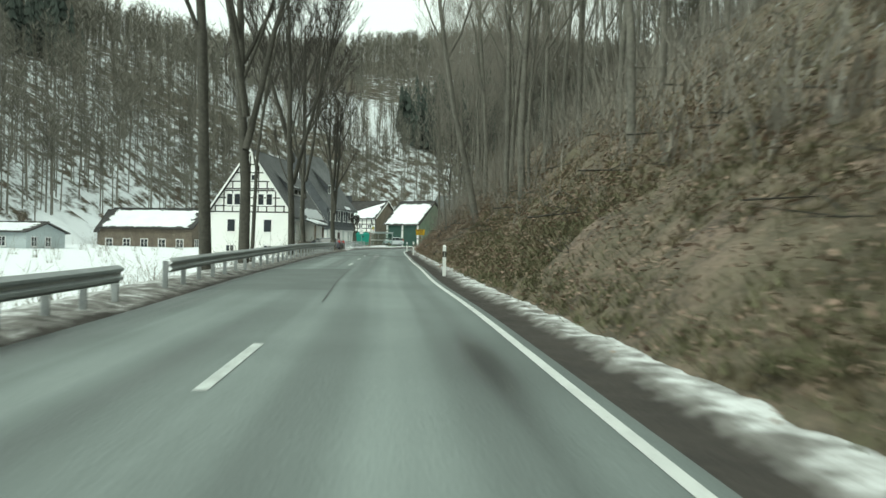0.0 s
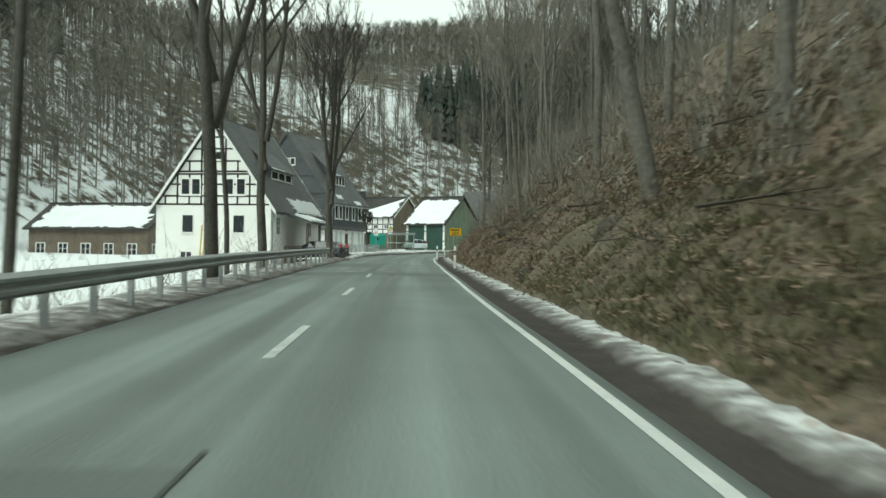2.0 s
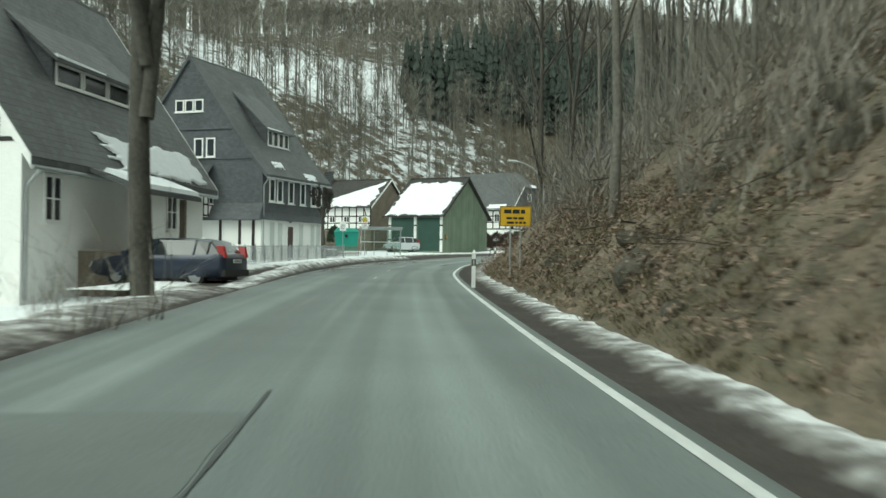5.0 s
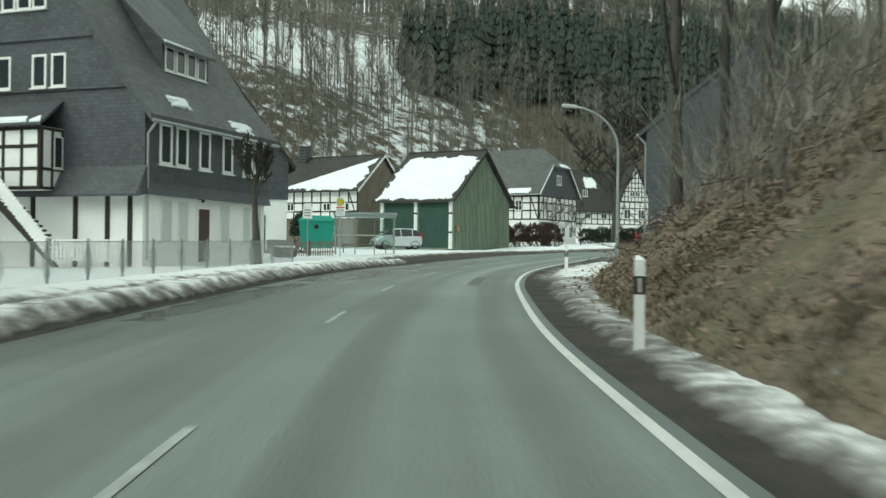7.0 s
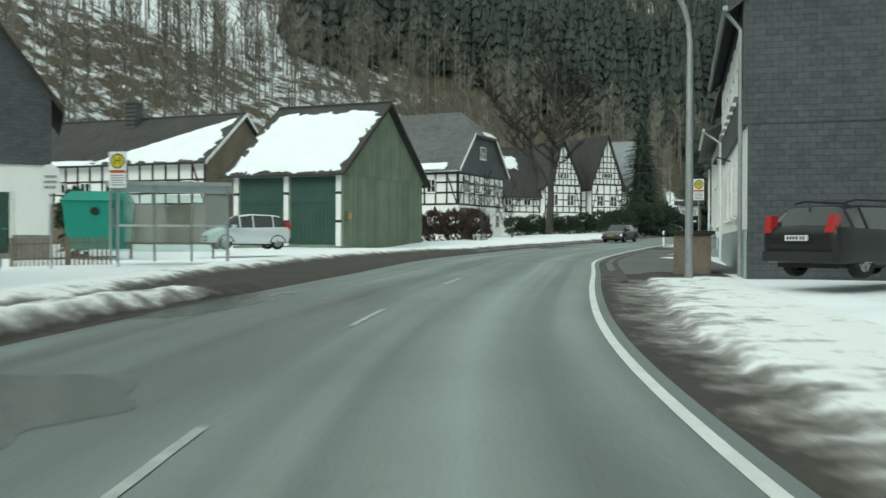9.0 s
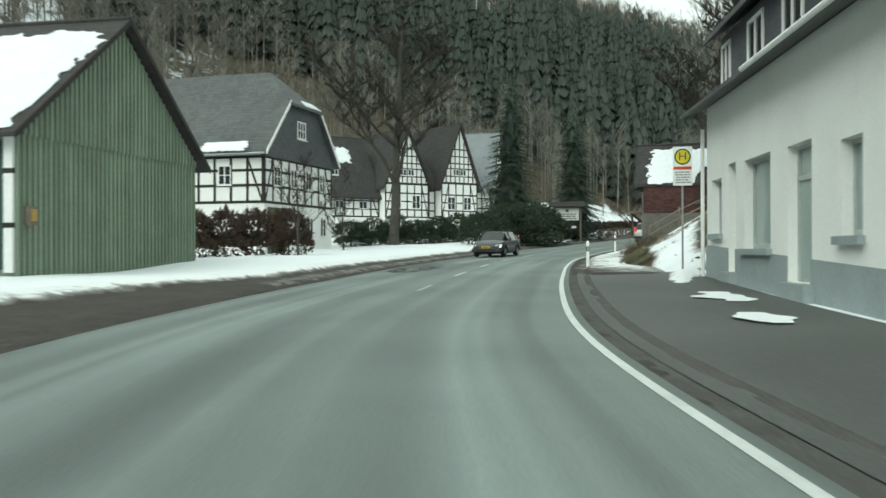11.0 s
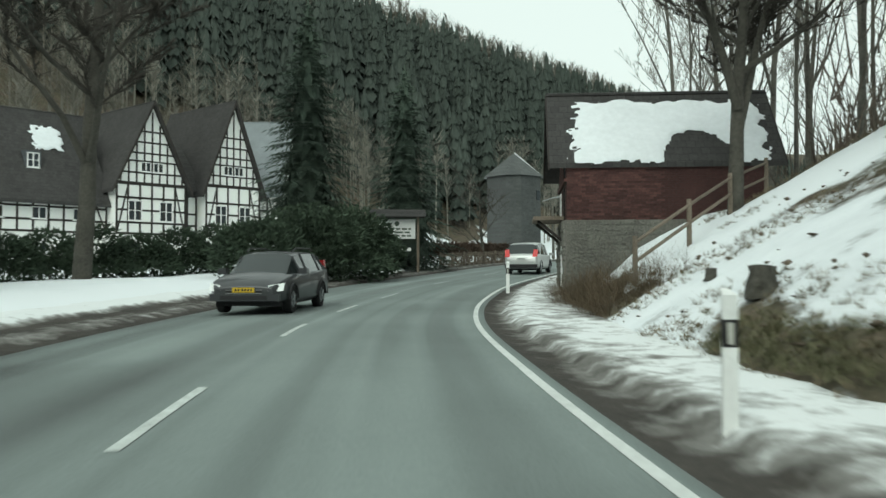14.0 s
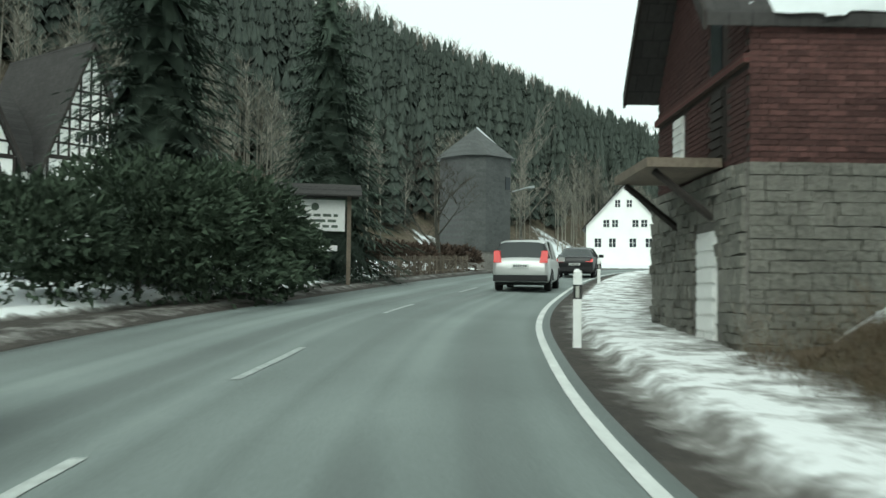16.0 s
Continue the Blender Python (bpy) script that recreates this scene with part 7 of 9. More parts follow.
def leaf_mass(blobs, n, size, seed, up=0.0):
    """Many small leaf clumps on lumpy volumes."""
    r = np.random.RandomState(seed)
    v, f = [], []
    for k in range(n):
        c, rad = blobs[r.randint(len(blobs))]
        d = r.normal(size=3)
        d /= np.linalg.norm(d)
        d[2] = abs(d[2]) if r.rand() < 0.75 else d[2]
        p = np.array(c) + d * np.array(rad) * r.uniform(0.72, 1.08)
        for q in range(3):
            t = r.normal(size=3)
            t /= np.linalg.norm(t)
            t = t * 0.6 + d * 0.6
            s = np.cross(t, r.normal(size=3))
            s /= np.linalg.norm(s) + 1e-6
            i = len(v)
            l_ = size * r.uniform(0.6, 1.3)
            v += [p - s * l_ * 0.25, p + s * l_ * 0.25, p + t * l_ + np.array([0, 0, up * l_])]
            f.append((i, i + 1, i + 2))
    me = bpy.data.meshes.new("foliage")
    me.from_pydata([tuple(a) for a in v], [], [tuple(a) for a in f])
    return me


def leafy(name, x, y, blobs, n, size, seed, mat, label, category, stem=0.12, stem_h=1.0, up=0.0):
    t = thing(name, place(x, y, ground_at(x, y)), label, category)
    me = leaf_mass(blobs, n, size, seed, up)
    me.materials.append(mat)
    part("foliage", me, mat, t)
    bm = bmesh.new()
    tube(bm, [(0, 0, -0.4), (0.05, 0, stem_h)], [stem, stem * 0.5], 7)
    part("stem", bm, BARK, t)
    return t


def near_spruce(x, y, h, rad, seed, label):
    t = thing("spruce_tree", place(x, y, ground_at(x, y)), label, "tree")
    r = np.random.RandomState(seed)
    v, f = [], []
    n_l = int(h * 4.2)
    for k in range(n_l):
        s = (k + r.rand()) / n_l
        z = h * (0.04 + 0.95 * s)
        rr = rad * (1 - s) ** 0.8 * (1 + 0.15 * math.sin(k * 1.7)) + 0.08
        for q in range(int(12 + 22 * (1 - s))):
            a = r.uniform(0, 6.28)
            ln = rr * r.uniform(0.7, 1.12)
            p0 = np.array([0, 0, z])
            d = np.array([math.cos(a), math.sin(a), -0.12 - 0.25 * (1 - s)])
            side = np.array([-math.sin(a), math.cos(a), 0])
            for m_ in range(6):
                c = p0 + d * ln * (0.28 + 0.14 * m_)
                for sg in (-1, 1):
                    i = len(v)
                    tip = c + side * sg * ln * (0.23 - 0.03 * m_) * r.uniform(0.6, 1.2) + d * 0.25 * ln * 0.6 + np.array([0, 0, -0.16 * r.rand()])
                    v += [c - d * 0.05, c + d * 0.09, tip]
                    f.append((i, i + 1, i + 2))
            i = len(v)
            v += [p0 + side * 0.05, p0 - side * 0.05, p0 + d * ln * 1.05]
            f.append((i, i + 1, i + 2))
    cv, cf, _ = far_spruce(seed + 50, 12, 11)
    base_i = len(v)
    v += [tuple(p) for p in cv * np.array([rad * 0.55 / 3.1, rad * 0.55 / 3.1, h * 0.97 / 19.0])]
    f += [tuple(int(q) + base_i for q in t_) for t_ in cf]
    me = bpy.data.meshes.new("needles")
    me.from_pydata([tuple(a) for a in v], [], f)
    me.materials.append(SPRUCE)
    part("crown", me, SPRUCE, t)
    bm = bmesh.new()
    tube(bm, [(0, 0, -0.5), (0, 0, h * 0.95)], [0.2, 0.03], 8)
    part("trunk", bm, BARK, t)
    return t


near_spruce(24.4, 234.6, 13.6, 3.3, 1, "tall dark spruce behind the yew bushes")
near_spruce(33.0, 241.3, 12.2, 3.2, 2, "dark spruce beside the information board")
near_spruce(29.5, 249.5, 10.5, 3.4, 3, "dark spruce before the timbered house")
leafy("yew_bush", 22.6, 229.2, [((-2.6, -1.2, 1.0), (2.0, 1.5, 1.5)), ((0, 0, 1.4), (2.6, 1.7, 1.9)), ((2.4, 1.2, 1.5), (2.2, 1.6, 1.9)), ((1.0, 0.4, 0.5), (3.2, 1.8, 1.0))], 9500, 0.21, 5, YEW, "large dark evergreen yew bush", "bush", 0.1, 1.2)
leafy("yew_bush", 26.4, 233.2, [((0, 0, 1.1), (2.0, 1.6, 1.5)), ((1.5, 1.0, 1.0), (1.6, 1.4, 1.3))], 4600, 0.2, 6, YEW, "dark evergreen bush at the roadside", "bush", 0.1, 1.0)
for k in range(6):
    x, y = 10.2 + k * 2.0, 231.0 + k * 0.95
    leafy("evergreen_bush", x, y, [((0, 0, 0.9), (1.3, 0.9, 1.0 + 0.2 * (k % 3))), ((0.8, 0.2, 0.6), (0.9, 0.8, 0.9)), ((0.3, -0.2, 0.3), (1.5, 0.8, 0.5))], 2300, 0.2, 20 + k, YEW, "clipped dark evergreen bush behind the snow bank", "bush", 0.06, 0.8)
for k in range(5):
    leafy("beech_hedge", -3.4 + k * 1.75, 211.6 + k * 0.35, [((0, 0, 1.1), (1.15, 0.8, 1.35)), ((0.3, 0, 0.5), (1.1, 0.8, 0.7))], 1500, 0.22, 40 + k, BROWN_LEAF, "brown leafless beech hedge before the house", "hedge", 0.06, 1.0, 0.4)
bare_tree("garden_shrub", 4.0, 211.5, 4.6, 0.07, 71, "bare garden shrub before the timbered house", spread_=0.6, first=0.1, fine=2)
bare_tree("garden_shrub", 7.8, 219.5, 4.4, 0.07, 72, "bare garden shrub before the timbered house", spread_=0.6, first=0.1, fine=2)
leafy("ivy_hedge", -17.8, 176.4, [((0, 0, 1.3), (0.7, 0.8, 1.5))], 800, 0.25, 60, YEW, "narrow dark evergreen hedge", "hedge", 0.06, 1.0)
for k in range(7):
    leafy("garden_hedge", 36 + k * 1.8, 244.5 + k * 1.35, [((0, 0, 0.6), (1.2, 0.7, 0.85))], 700, 0.22, 80 + k, BROWN_LEAF, "brown garden hedge along the pavement", "hedge", 0.05, 0.6)
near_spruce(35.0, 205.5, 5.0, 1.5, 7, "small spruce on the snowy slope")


# ---- rocks on the bank ----
def rock_mesh(seed):
    bm = bmesh.new()
    bmesh.ops.create_icosphere(bm, subdivisions=2, radius=0.5)
    for v in bm.verts:
        v.co *= 1 + 0.5 * noise.noise(v.co * 2.2 + Vector((seed * 7.1, 0, 0)))
        v.co.z *= 0.75
    me = bpy.data.meshes.new("rock")
    bm.to_mesh(me)
    bm.free()
    me.materials.append(STONE_DARK)
    return me


STONE_DARK = material("mossy_rock", (0.085, 0.076, 0.062), 0.95, vary=0.45, scale=16, fine=30, bump=0.9, tint=(0.030, 0.030, 0.020))
rocks = [rock_mesh(k) for k in range(5)]
for k in range(70):
    yy = bank_rng.uniform(40, 112) if k % 2 else bank_rng.uniform(72, 104)
    j = int(np.argmin(np.abs(SY - yy)))
    p = ST[j] + NR[j] * (float(bank_foot(yy)) + bank_rng.uniform(0.3, 7))
    ob = new("rock", rocks[k % 5])
    s_ = bank_rng.uniform(0.25, 0.95) * (1.2 if 74 < yy < 98 else 0.7)
    ob.matrix_world = place(p[0], p[1], ground_at(p[0], p[1]) - 0.08, bank_rng.uniform(0, 360)) @ Matrix.Diagonal((s_, s_ * 0.8, s_, 1))
    tagged(ob, "dark mossy rock in the road bank", "rock", "rocks on the bank")

# mossy root stocks and ledges standing out of the bank
for x, y, s_ in ((0.45, 59.9, 0.7), (2.0, 55.4, 1.0), (-0.9, 80.2, 0.8), (0.4, 78.5, 1.1), (0.8, 77.0, 0.9), (-0.4, 82.8, 1.0), (2.6, 54.0, 0.8)):
    ob = new("rock", rocks[int(x * 7) % 5])
    ob.matrix_world = place(x, y, ground_at(x, y) - 0.1, x * 60) @ Matrix.Diagonal((s_ * 0.8, s_, s_ * 1.3, 1))
    tagged(ob, "dark mossy rock in the road bank", "rock", "rocks on the bank")


# ---- cars ----
RUBBER = material("tyre_rubber", (0.02, 0.02, 0.02), 0.9, vary=0.3, scale=20)
RIM = material("alloy_rim", (0.30, 0.31, 0.32), 0.4, metal=0.7, vary=0.1)
BLACK_PLASTIC = material("black_plastic", (0.022, 0.022, 0.023), 0.6, vary=0.2)
CAR_GLASS = glassy("car_glass", (0.018, 0.024, 0.024), 0.05)
PLATE = material("number_plate", (0.62, 0.64, 0.62), 0.5, vary=0.06)
PLATE_YELLOW = material("yellow_plate", (0.62, 0.42, 0.03), 0.5, vary=0.06)
INK = material("black_ink", (0.02, 0.02, 0.02), 0.7)
LAMP_CLEAR = glassy("headlight_glass", (0.55, 0.57, 0.56), 0.1)


def lit(name, colour, strength):
    m = bpy.data.materials.new(name)
    m.use_nodes = True
    b = m.node_tree.nodes["Principled BSDF"]
    b.inputs["Base Color"].default_value = (*colour, 1)
    b.inputs["Emission Color"].default_value, b.inputs["Emission Strength"].default_value = (*colour, 1), strength
    b.inputs["Roughness"].default_value = 0.25
    return m


TAIL_LIT = lit("tail_lamp_lit", (0.55, 0.03, 0.03), 0.25)
TAIL_RED = lit("tail_lamp_red", (0.30, 0.02, 0.02), 0.12)
HEAD_LIT = lit("headlamp_lit", (0.75, 0.77, 0.75), 0.25)


def car_paint(name, colour, metal=0.4, coat=0.5):
    m = bpy.data.materials.new(name)
    m.use_nodes = True
    b = m.node_tree.nodes["Principled BSDF"]
    b.inputs["Base Color"].default_value, b.inputs["Metallic"].default_value, b.inputs["Roughness"].default_value = (*colour, 1), metal, 0.38
    b.inputs["Coat Weight"].default_value, b.inputs["Coat Roughness"].default_value = coat, 0.1
    b.inputs["Specular IOR Level"].default_value = 0.3
    n, l = m.node_tree.nodes, m.node_tree.links
    ns, mr = n.new("ShaderNodeTexNoise"), n.new("ShaderNodeMapRange")
    ns.inputs["Scale"].default_value = 3.0
    mr.inputs["To Min"].default_value, mr.inputs["To Max"].default_value = 0.3, 0.55
    l.new(ns.outputs["Fac"], mr.inputs["Value"])
    l.new(mr.outputs[0], b.inputs["Roughness"])
    return m


def car(name, m, paint, st, wheels, width, label, rear_window, windscreen, cabin, plate=PLATE, lamps=TAIL_LIT, tail=(0.62, 0.8, 0.9, 1.25), head=LAMP_CLEAR, plate_front=False, group="", rails=False):
    """A car, nose along +x, its tail at x = 0. st: rows of x, bottom, belt, top, half width, half width of the roof;
    rear_window, windscreen: the spans between rows that are glass on top; cabin: the rows with side windows."""
    t = thing(name, m, label, "car", group)

    def section(s):
        x, zb, belt, top, w, wt = s
        mid = (zb + belt) / 2
        return [(x, 0, zb), (x, w * 0.9, zb), (x, w * 0.985, zb + 0.1), (x, w, mid), (x, w * 0.985, belt - 0.08), (x, w * 0.95, belt),
                (x, wt + 0.03, max(top - 0.06, belt + 0.004)), (x, wt * 0.9, max(top - 0.015, belt + 0.012)), (x, wt * 0.5, top), (x, 0, top + 0.01)]
    rows = [section(s) for s in st]
    n = len(rows[0])
    body, glass = bmesh.new(), {}

    def add(bm, i, k, off=0.0):
        for sg in (1, -1):
            q = [rows[i][k], rows[i + 1][k], rows[i + 1][k + 1], rows[i][k + 1]]
            vs = [bm.verts.new((x, sg * (y + (off if k == 5 else 0)), z + (off if k > 5 else 0))) for x, y, z in q]
            try:
                bm.faces.new(vs)
            except ValueError:
                pass
    for i in range(len(rows) - 1):
        for k in range(n - 1):
            kind = None
            if k == 5 and cabin[0] <= i < cabin[1]:
                kind = "side_window"
            elif k >= 6 and rear_window[0] <= i < rear_window[1]:
                kind = "rear_window"
            elif k >= 6 and windscreen[0] <= i < windscreen[1]:
                kind = "windscreen"
            if kind:
                glass.setdefault(kind, bmesh.new())
                add(glass[kind], i, k)
            else:
                add(body, i, k)
    for end in (0, -1):
        for sg in (1, -1):
            vs = [body.verts.new((x, sg * y, z)) for x, y, z in rows[end]]
            try:
                body.faces.new(vs)
            except ValueError:
                pass
    bmesh.ops.remove_doubles(body, verts=body.verts, dist=0.002)
    b = part("body", body, paint, t, smooth=True)
    bv = b.modifiers.new("soft", "BEVEL")
    bv.width, bv.segments, bv.limit_method, bv.angle_limit = 0.025, 2, "ANGLE", radians(35)
    for kind, bm in glass.items():
        bmesh.ops.remove_doubles(bm, verts=bm.verts, dist=0.002)
        part(kind, bm, CAR_GLASS, t)
    # pillars
    for i in range(cabin[0] + 1, cabin[1]):
        for sg in (1, -1):
            bm = bmesh.new()
            a, c = rows[i][5], rows[i][6]
            tube(bm, [(a[0], sg * a[1], a[2]), (c[0], sg * c[1], c[2])], 0.035, 5)
            part("pillar", bm, paint if i != cabin[0] + 1 else BLACK_PLASTIC, t)
    L = st[-1][0]
    wf = width / 2
    r = wheels[2]
    for x in wheels[:2]:
        for sg in (1, -1):
            bm = bmesh.new()
            prof = [(r * 0.62, 0.0), (r * 0.95, 0.0), (r, 0.04), (r, 0.17), (r * 0.95, 0.21), (r * 0.62, 0.21)]
            seg = 20
            ring = [[bm.verts.new((x + p[0] * math.cos(2 * math.pi * q / seg), sg * (wf - 0.02 - p[1]), r + p[0] * math.sin(2 * math.pi * q / seg))) for p in prof] for q in range(seg)]
            for q in range(seg):
                for k in range(len(prof) - 1):
                    bm.faces.new((ring[q][k], ring[(q + 1) % seg][k], ring[(q + 1) % seg][k + 1], ring[q][k + 1]))
            wh = part("wheel", bm, RUBBER, t, "black tyre with alloy rim")
            bm = bmesh.new()
            tube(bm, [(x, sg * (wf - 0.03), r), (x, sg * (wf - 0.12), r)], [r * 0.6, r * 0.62], 16)
            for k in range(5):
                a = 2 * math.pi * k / 5
                tube(bm, [(x, sg * (wf - 0.015), r), (x + r * 0.58 * math.cos(a), sg * (wf - 0.025), r + r * 0.58 * math.sin(a))], 0.035, 4)
            part("rim", bm, RIM, wh)
            bm = bmesh.new()
            tube(bm, [(x + (r + 0.055) * math.cos(k), sg * (wf - 0.005), r + (r + 0.055) * math.sin(k)) for k in np.linspace(0.05, 3.09, 9)], 0.03, 5)
            part("wheel_arch", bm, BLACK_PLASTIC, t)
    y0, y1, z0, z1 = tail
    for sg in (1, -1):
        bm = bmesh.new()
        poly(bm, [(-0.015, sg * y0, z0), (-0.015, sg * y1, z0), (0.06, sg * y1, z1), (0.06, sg * (y0 + (y1 - y0) * 0.3), z1)], (0.22, 0, 0))
        tl = part("tail_light", bm, lamps, t, "red tail light")
        bm = bmesh.new()
        zf = st[-2][2] - 0.22
        poly(bm, [(L - 0.2, sg * wf * 0.95, zf), (L - 0.03, sg * wf * 0.62, zf - 0.02), (L - 0.05, sg * wf * 0.62, zf + 0.13), (L - 0.3, sg * wf * 0.96, zf + 0.18)], (0.035, 0, 0.0))
        part("headlight", bm, head, t)
        bm = bmesh.new()
        zm, xm = st[windscreen[1]][2], st[windscreen[1]][0] - 0.45
        box(bm, xm - 0.08, xm + 0.1, min(sg * (wf - 0.02), sg * (wf + 0.2)), max(sg * (wf - 0.02), sg * (wf + 0.2)), zm + 0.0, zm + 0.15)
        mr_ = part("wing_mirror", bm, paint, t)
    bm = bmesh.new()
    box(bm, -0.03, 0.25, -wf * 0.93, wf * 0.93, st[0][1] - 0.03, st[0][1] + 0.17)
    part("rear_bumper", bm, BLACK_PLASTIC, t)
    bm = bmesh.new()
    box(bm, L - 0.2, L + 0.02, -wf * 0.88, wf * 0.88, st[-1][1] - 0.03, st[-1][1] + 0.13)
    part("front_bumper", bm, paint, t)
    bm = bmesh.new()
    box(bm, L - 0.1, L + 0.026, -wf * 0.6, wf * 0.6, st[-1][1] + 0.0, st[-1][1] + 0.09)
    part("air_intake", bm, BLACK_PLASTIC, t)
    bm = bmesh.new()
    box(bm, L - 0.06, L + 0.015, -0.42, 0.42, st[-1][2] - 0.22, st[-1][2] - 0.05)
    grille = part("grille", bm, BLACK_PLASTIC, t)
    for k in range(3):
        bm = bmesh.new()
        box(bm, L + 0.015, L + 0.022, -0.43, 0.43, st[-1][2] - 0.225 + k * 0.08, st[-1][2] - 0.21 + k * 0.08)
        part("chrome_bar", bm, RIM, grille, "chrome bar")
    zs = [(-0.045, tail[2] - 0.16, -1)] + ([(L + 0.02, st[-1][1] + 0.17, 1)] if plate_front else [])
    for xp, zp, sg in zs:
        bm = bmesh.new()
        box(bm, xp, xp + 0.03, -0.26, 0.26, zp, zp + 0.11)
        pl = part("number_plate", bm, plate, t, "number plate with dark characters")
        for k in range(6):
            bm = bmesh.new()
            a = -0.2 + k * 0.07 + (0.02 if k > 1 else 0)
            xa = xp - 0.004 if sg < 0 else xp + 0.03
            box(bm, xa, xa + 0.004, a, a + 0.045, zp + 0.025, zp + 0.085)
            part("character_bar", bm, INK, pl)
    if rails:
        for sg in (1, -1):
            bm = bmesh.new()
            tube(bm, [(0.7, sg * 0.58, st[4][3] + 0.03), (1.0, sg * 0.6, st[4][3] + 0.09), (2.4, sg * 0.6, st[4][3] + 0.09), (2.7, sg * 0.58, st[4][3] + 0.0)], 0.02, 6)
            part("roof_rail", bm, BLACK_PLASTIC, t)
    bm = bmesh.new()
    box(bm, 0.3, L - 0.3, -wf * 0.8, wf * 0.8, 0.2, 0.42)
    part("underbody", bm, BLACK_PLASTIC, t)
    return t


MPV = [(0.0, .36, .88, .90, .80, .70), (0.07, .32, 1.0, 1.02, .88, .74), (0.14, .30, 1.05, 1.08, .90, .76), (0.44, .28, 1.06, 1.58, .92, .66), (0.9, .26, 1.04, 1.65, .92, .68),
       (2.1, .25, 1.0, 1.68, .92, .69), (2.95, .25, .98, 1.60, .92, .67), (3.85, .26, .95, 1.02, .90, .66), (4.35, .3, .8, .84, .82, .6), (4.55, .36, .66, .69, .66, .5)]
SEDAN = [(0.0, .36, .86, .88, .72, .62), (0.08, .32, .98, 1.0, .84, .7), (0.6, .28, 1.0, 1.03, .9, .72), (1.25, .25, .99, 1.36, .91, .58), (1.7, .24, .97, 1.42, .91, .6),
         (2.4, .24, .95, 1.43, .91, .6), (2.85, .24, .94, 1.38, .91, .59), (3.6, .25, .92, .96, .9, .68), (4.4, .3, .76, .8, .84, .62), (4.68, .36, .62, .65, .66, .5)]
WAGON = [(0.0, .36, .86, .88, .76, .68), (0.07, .32, .98, 1.0, .86, .72), (0.16, .30, 1.0, 1.04, .9, .74), (0.55, .27, 1.0, 1.42, .91, .62), (1.0, .25, .98, 1.47, .91, .63),
         (2.3, .24, .96, 1.48, .91, .63), (2.9, .24, .94, 1.42, .91, .61), (3.65, .25, .92, .97, .9, .68), (4.45, .3, .78, .82, .86, .64), (4.72, .36, .64, .67, .7, .52)]
SMALL = [(0.0, .34, .86, .88, .70, .6), (0.06, .3, .96, .98, .80, .66), (0.14, .28, 1.0, 1.03, .84, .68), (0.42, .26, 1.0, 1.5, .85, .58), (0.8, .25, .99, 1.56, .85, .6),
         (1.7, .25, .97, 1.58, .85, .6), (2.3, .25, .96, 1.5, .85, .59), (3.05, .26, .94, 1.0, .84, .6), (3.5, .3, .8, .84, .76, .55), (3.65, .36, .66, .69, .62, .48)]


SILVER = car_paint("silver_paint", (0.50, 0.51, 0.50), 0.55)
BLACK = car_paint("black_paint", (0.010, 0.010, 0.011), 0.0, 0.2)
GREY_CAR = car_paint("grey_metallic", (0.05, 0.052, 0.055), 0.3)
BLUE_CAR = car_paint("dark_blue_paint", (0.02, 0.028, 0.05), 0.3)
WHITE_CAR = car_paint("pale_silver_paint", (0.62, 0.66, 0.67), 0.3)


def on_road(x, y, ang):
    """A car's place with its tail at x, y: all four wheels on the road."""
    c, s = math.cos(radians(ang)), math.sin(radians(ang))

    def height(d):
        u, sy = nearest(np.array([x + c * d]), np.array([y + s * d]))
        k = int(np.argmin(np.abs(SY - sy[0])))
        return float(road_z(SY[k])) + crown(float(u[0]), k)
    z0, z1 = height(0.9), height(3.7)
    slope = (z1 - z0) / 2.8
    return place(x, y, z0 - 0.9 * slope, ang) @ Matrix.Rotation(-math.atan(slope), 4, "Y")


car("people_carrier", on_road(35.1, 231.5, 46), SILVER, MPV, (0.85, 3.6, 0.325), 1.85, "silver people carrier with lit tail lights on the road", (2, 3), (6, 7), (2, 7), tail=(0.6, 0.86, 0.92, 1.3))
car("saloon_car", on_road(45.6, 241.3, 44), BLACK, SEDAN, (1.0, 3.75, 0.32), 1.82, "black saloon car with lit tail lights on the road", (2, 3), (6, 7), (2, 7), tail=(0.5, 0.84, 0.76, 0.9))
car("estate_car", on_road(17.2, 215.0, 236), GREY_CAR, WAGON, (0.95, 3.75, 0.33), 1.86, "grey estate car with yellow plate and headlights lit", (2, 3), (6, 7), (2, 7), plate=PLATE_YELLOW, lamps=TAIL_RED, head=HEAD_LIT, plate_front=True, rails=True)
car("estate_car", place(2.6, 153.8, 2.3, 27), BLACK, WAGON, (0.95, 3.6, 0.33), 1.75, "black estate car parked before the slate gable", (2, 3), (6, 7), (2, 7), lamps=TAIL_RED, rails=True)
car("parked_car", place(-11.6, 108.9, 1.25, 168), BLUE_CAR, WAGON, (0.95, 3.6, 0.32), 1.78, "dark blue car parked behind the guard rail", (2, 3), (6, 7), (2, 7), lamps=TAIL_RED)
car("small_car", place(-9.4, 179.3, 2.66, 203), WHITE_CAR, SMALL, (0.6, 2.95, 0.29), 1.7, "pale silver small car parked before the barn", (2, 3), (6, 7), (2, 7), lamps=TAIL_RED)


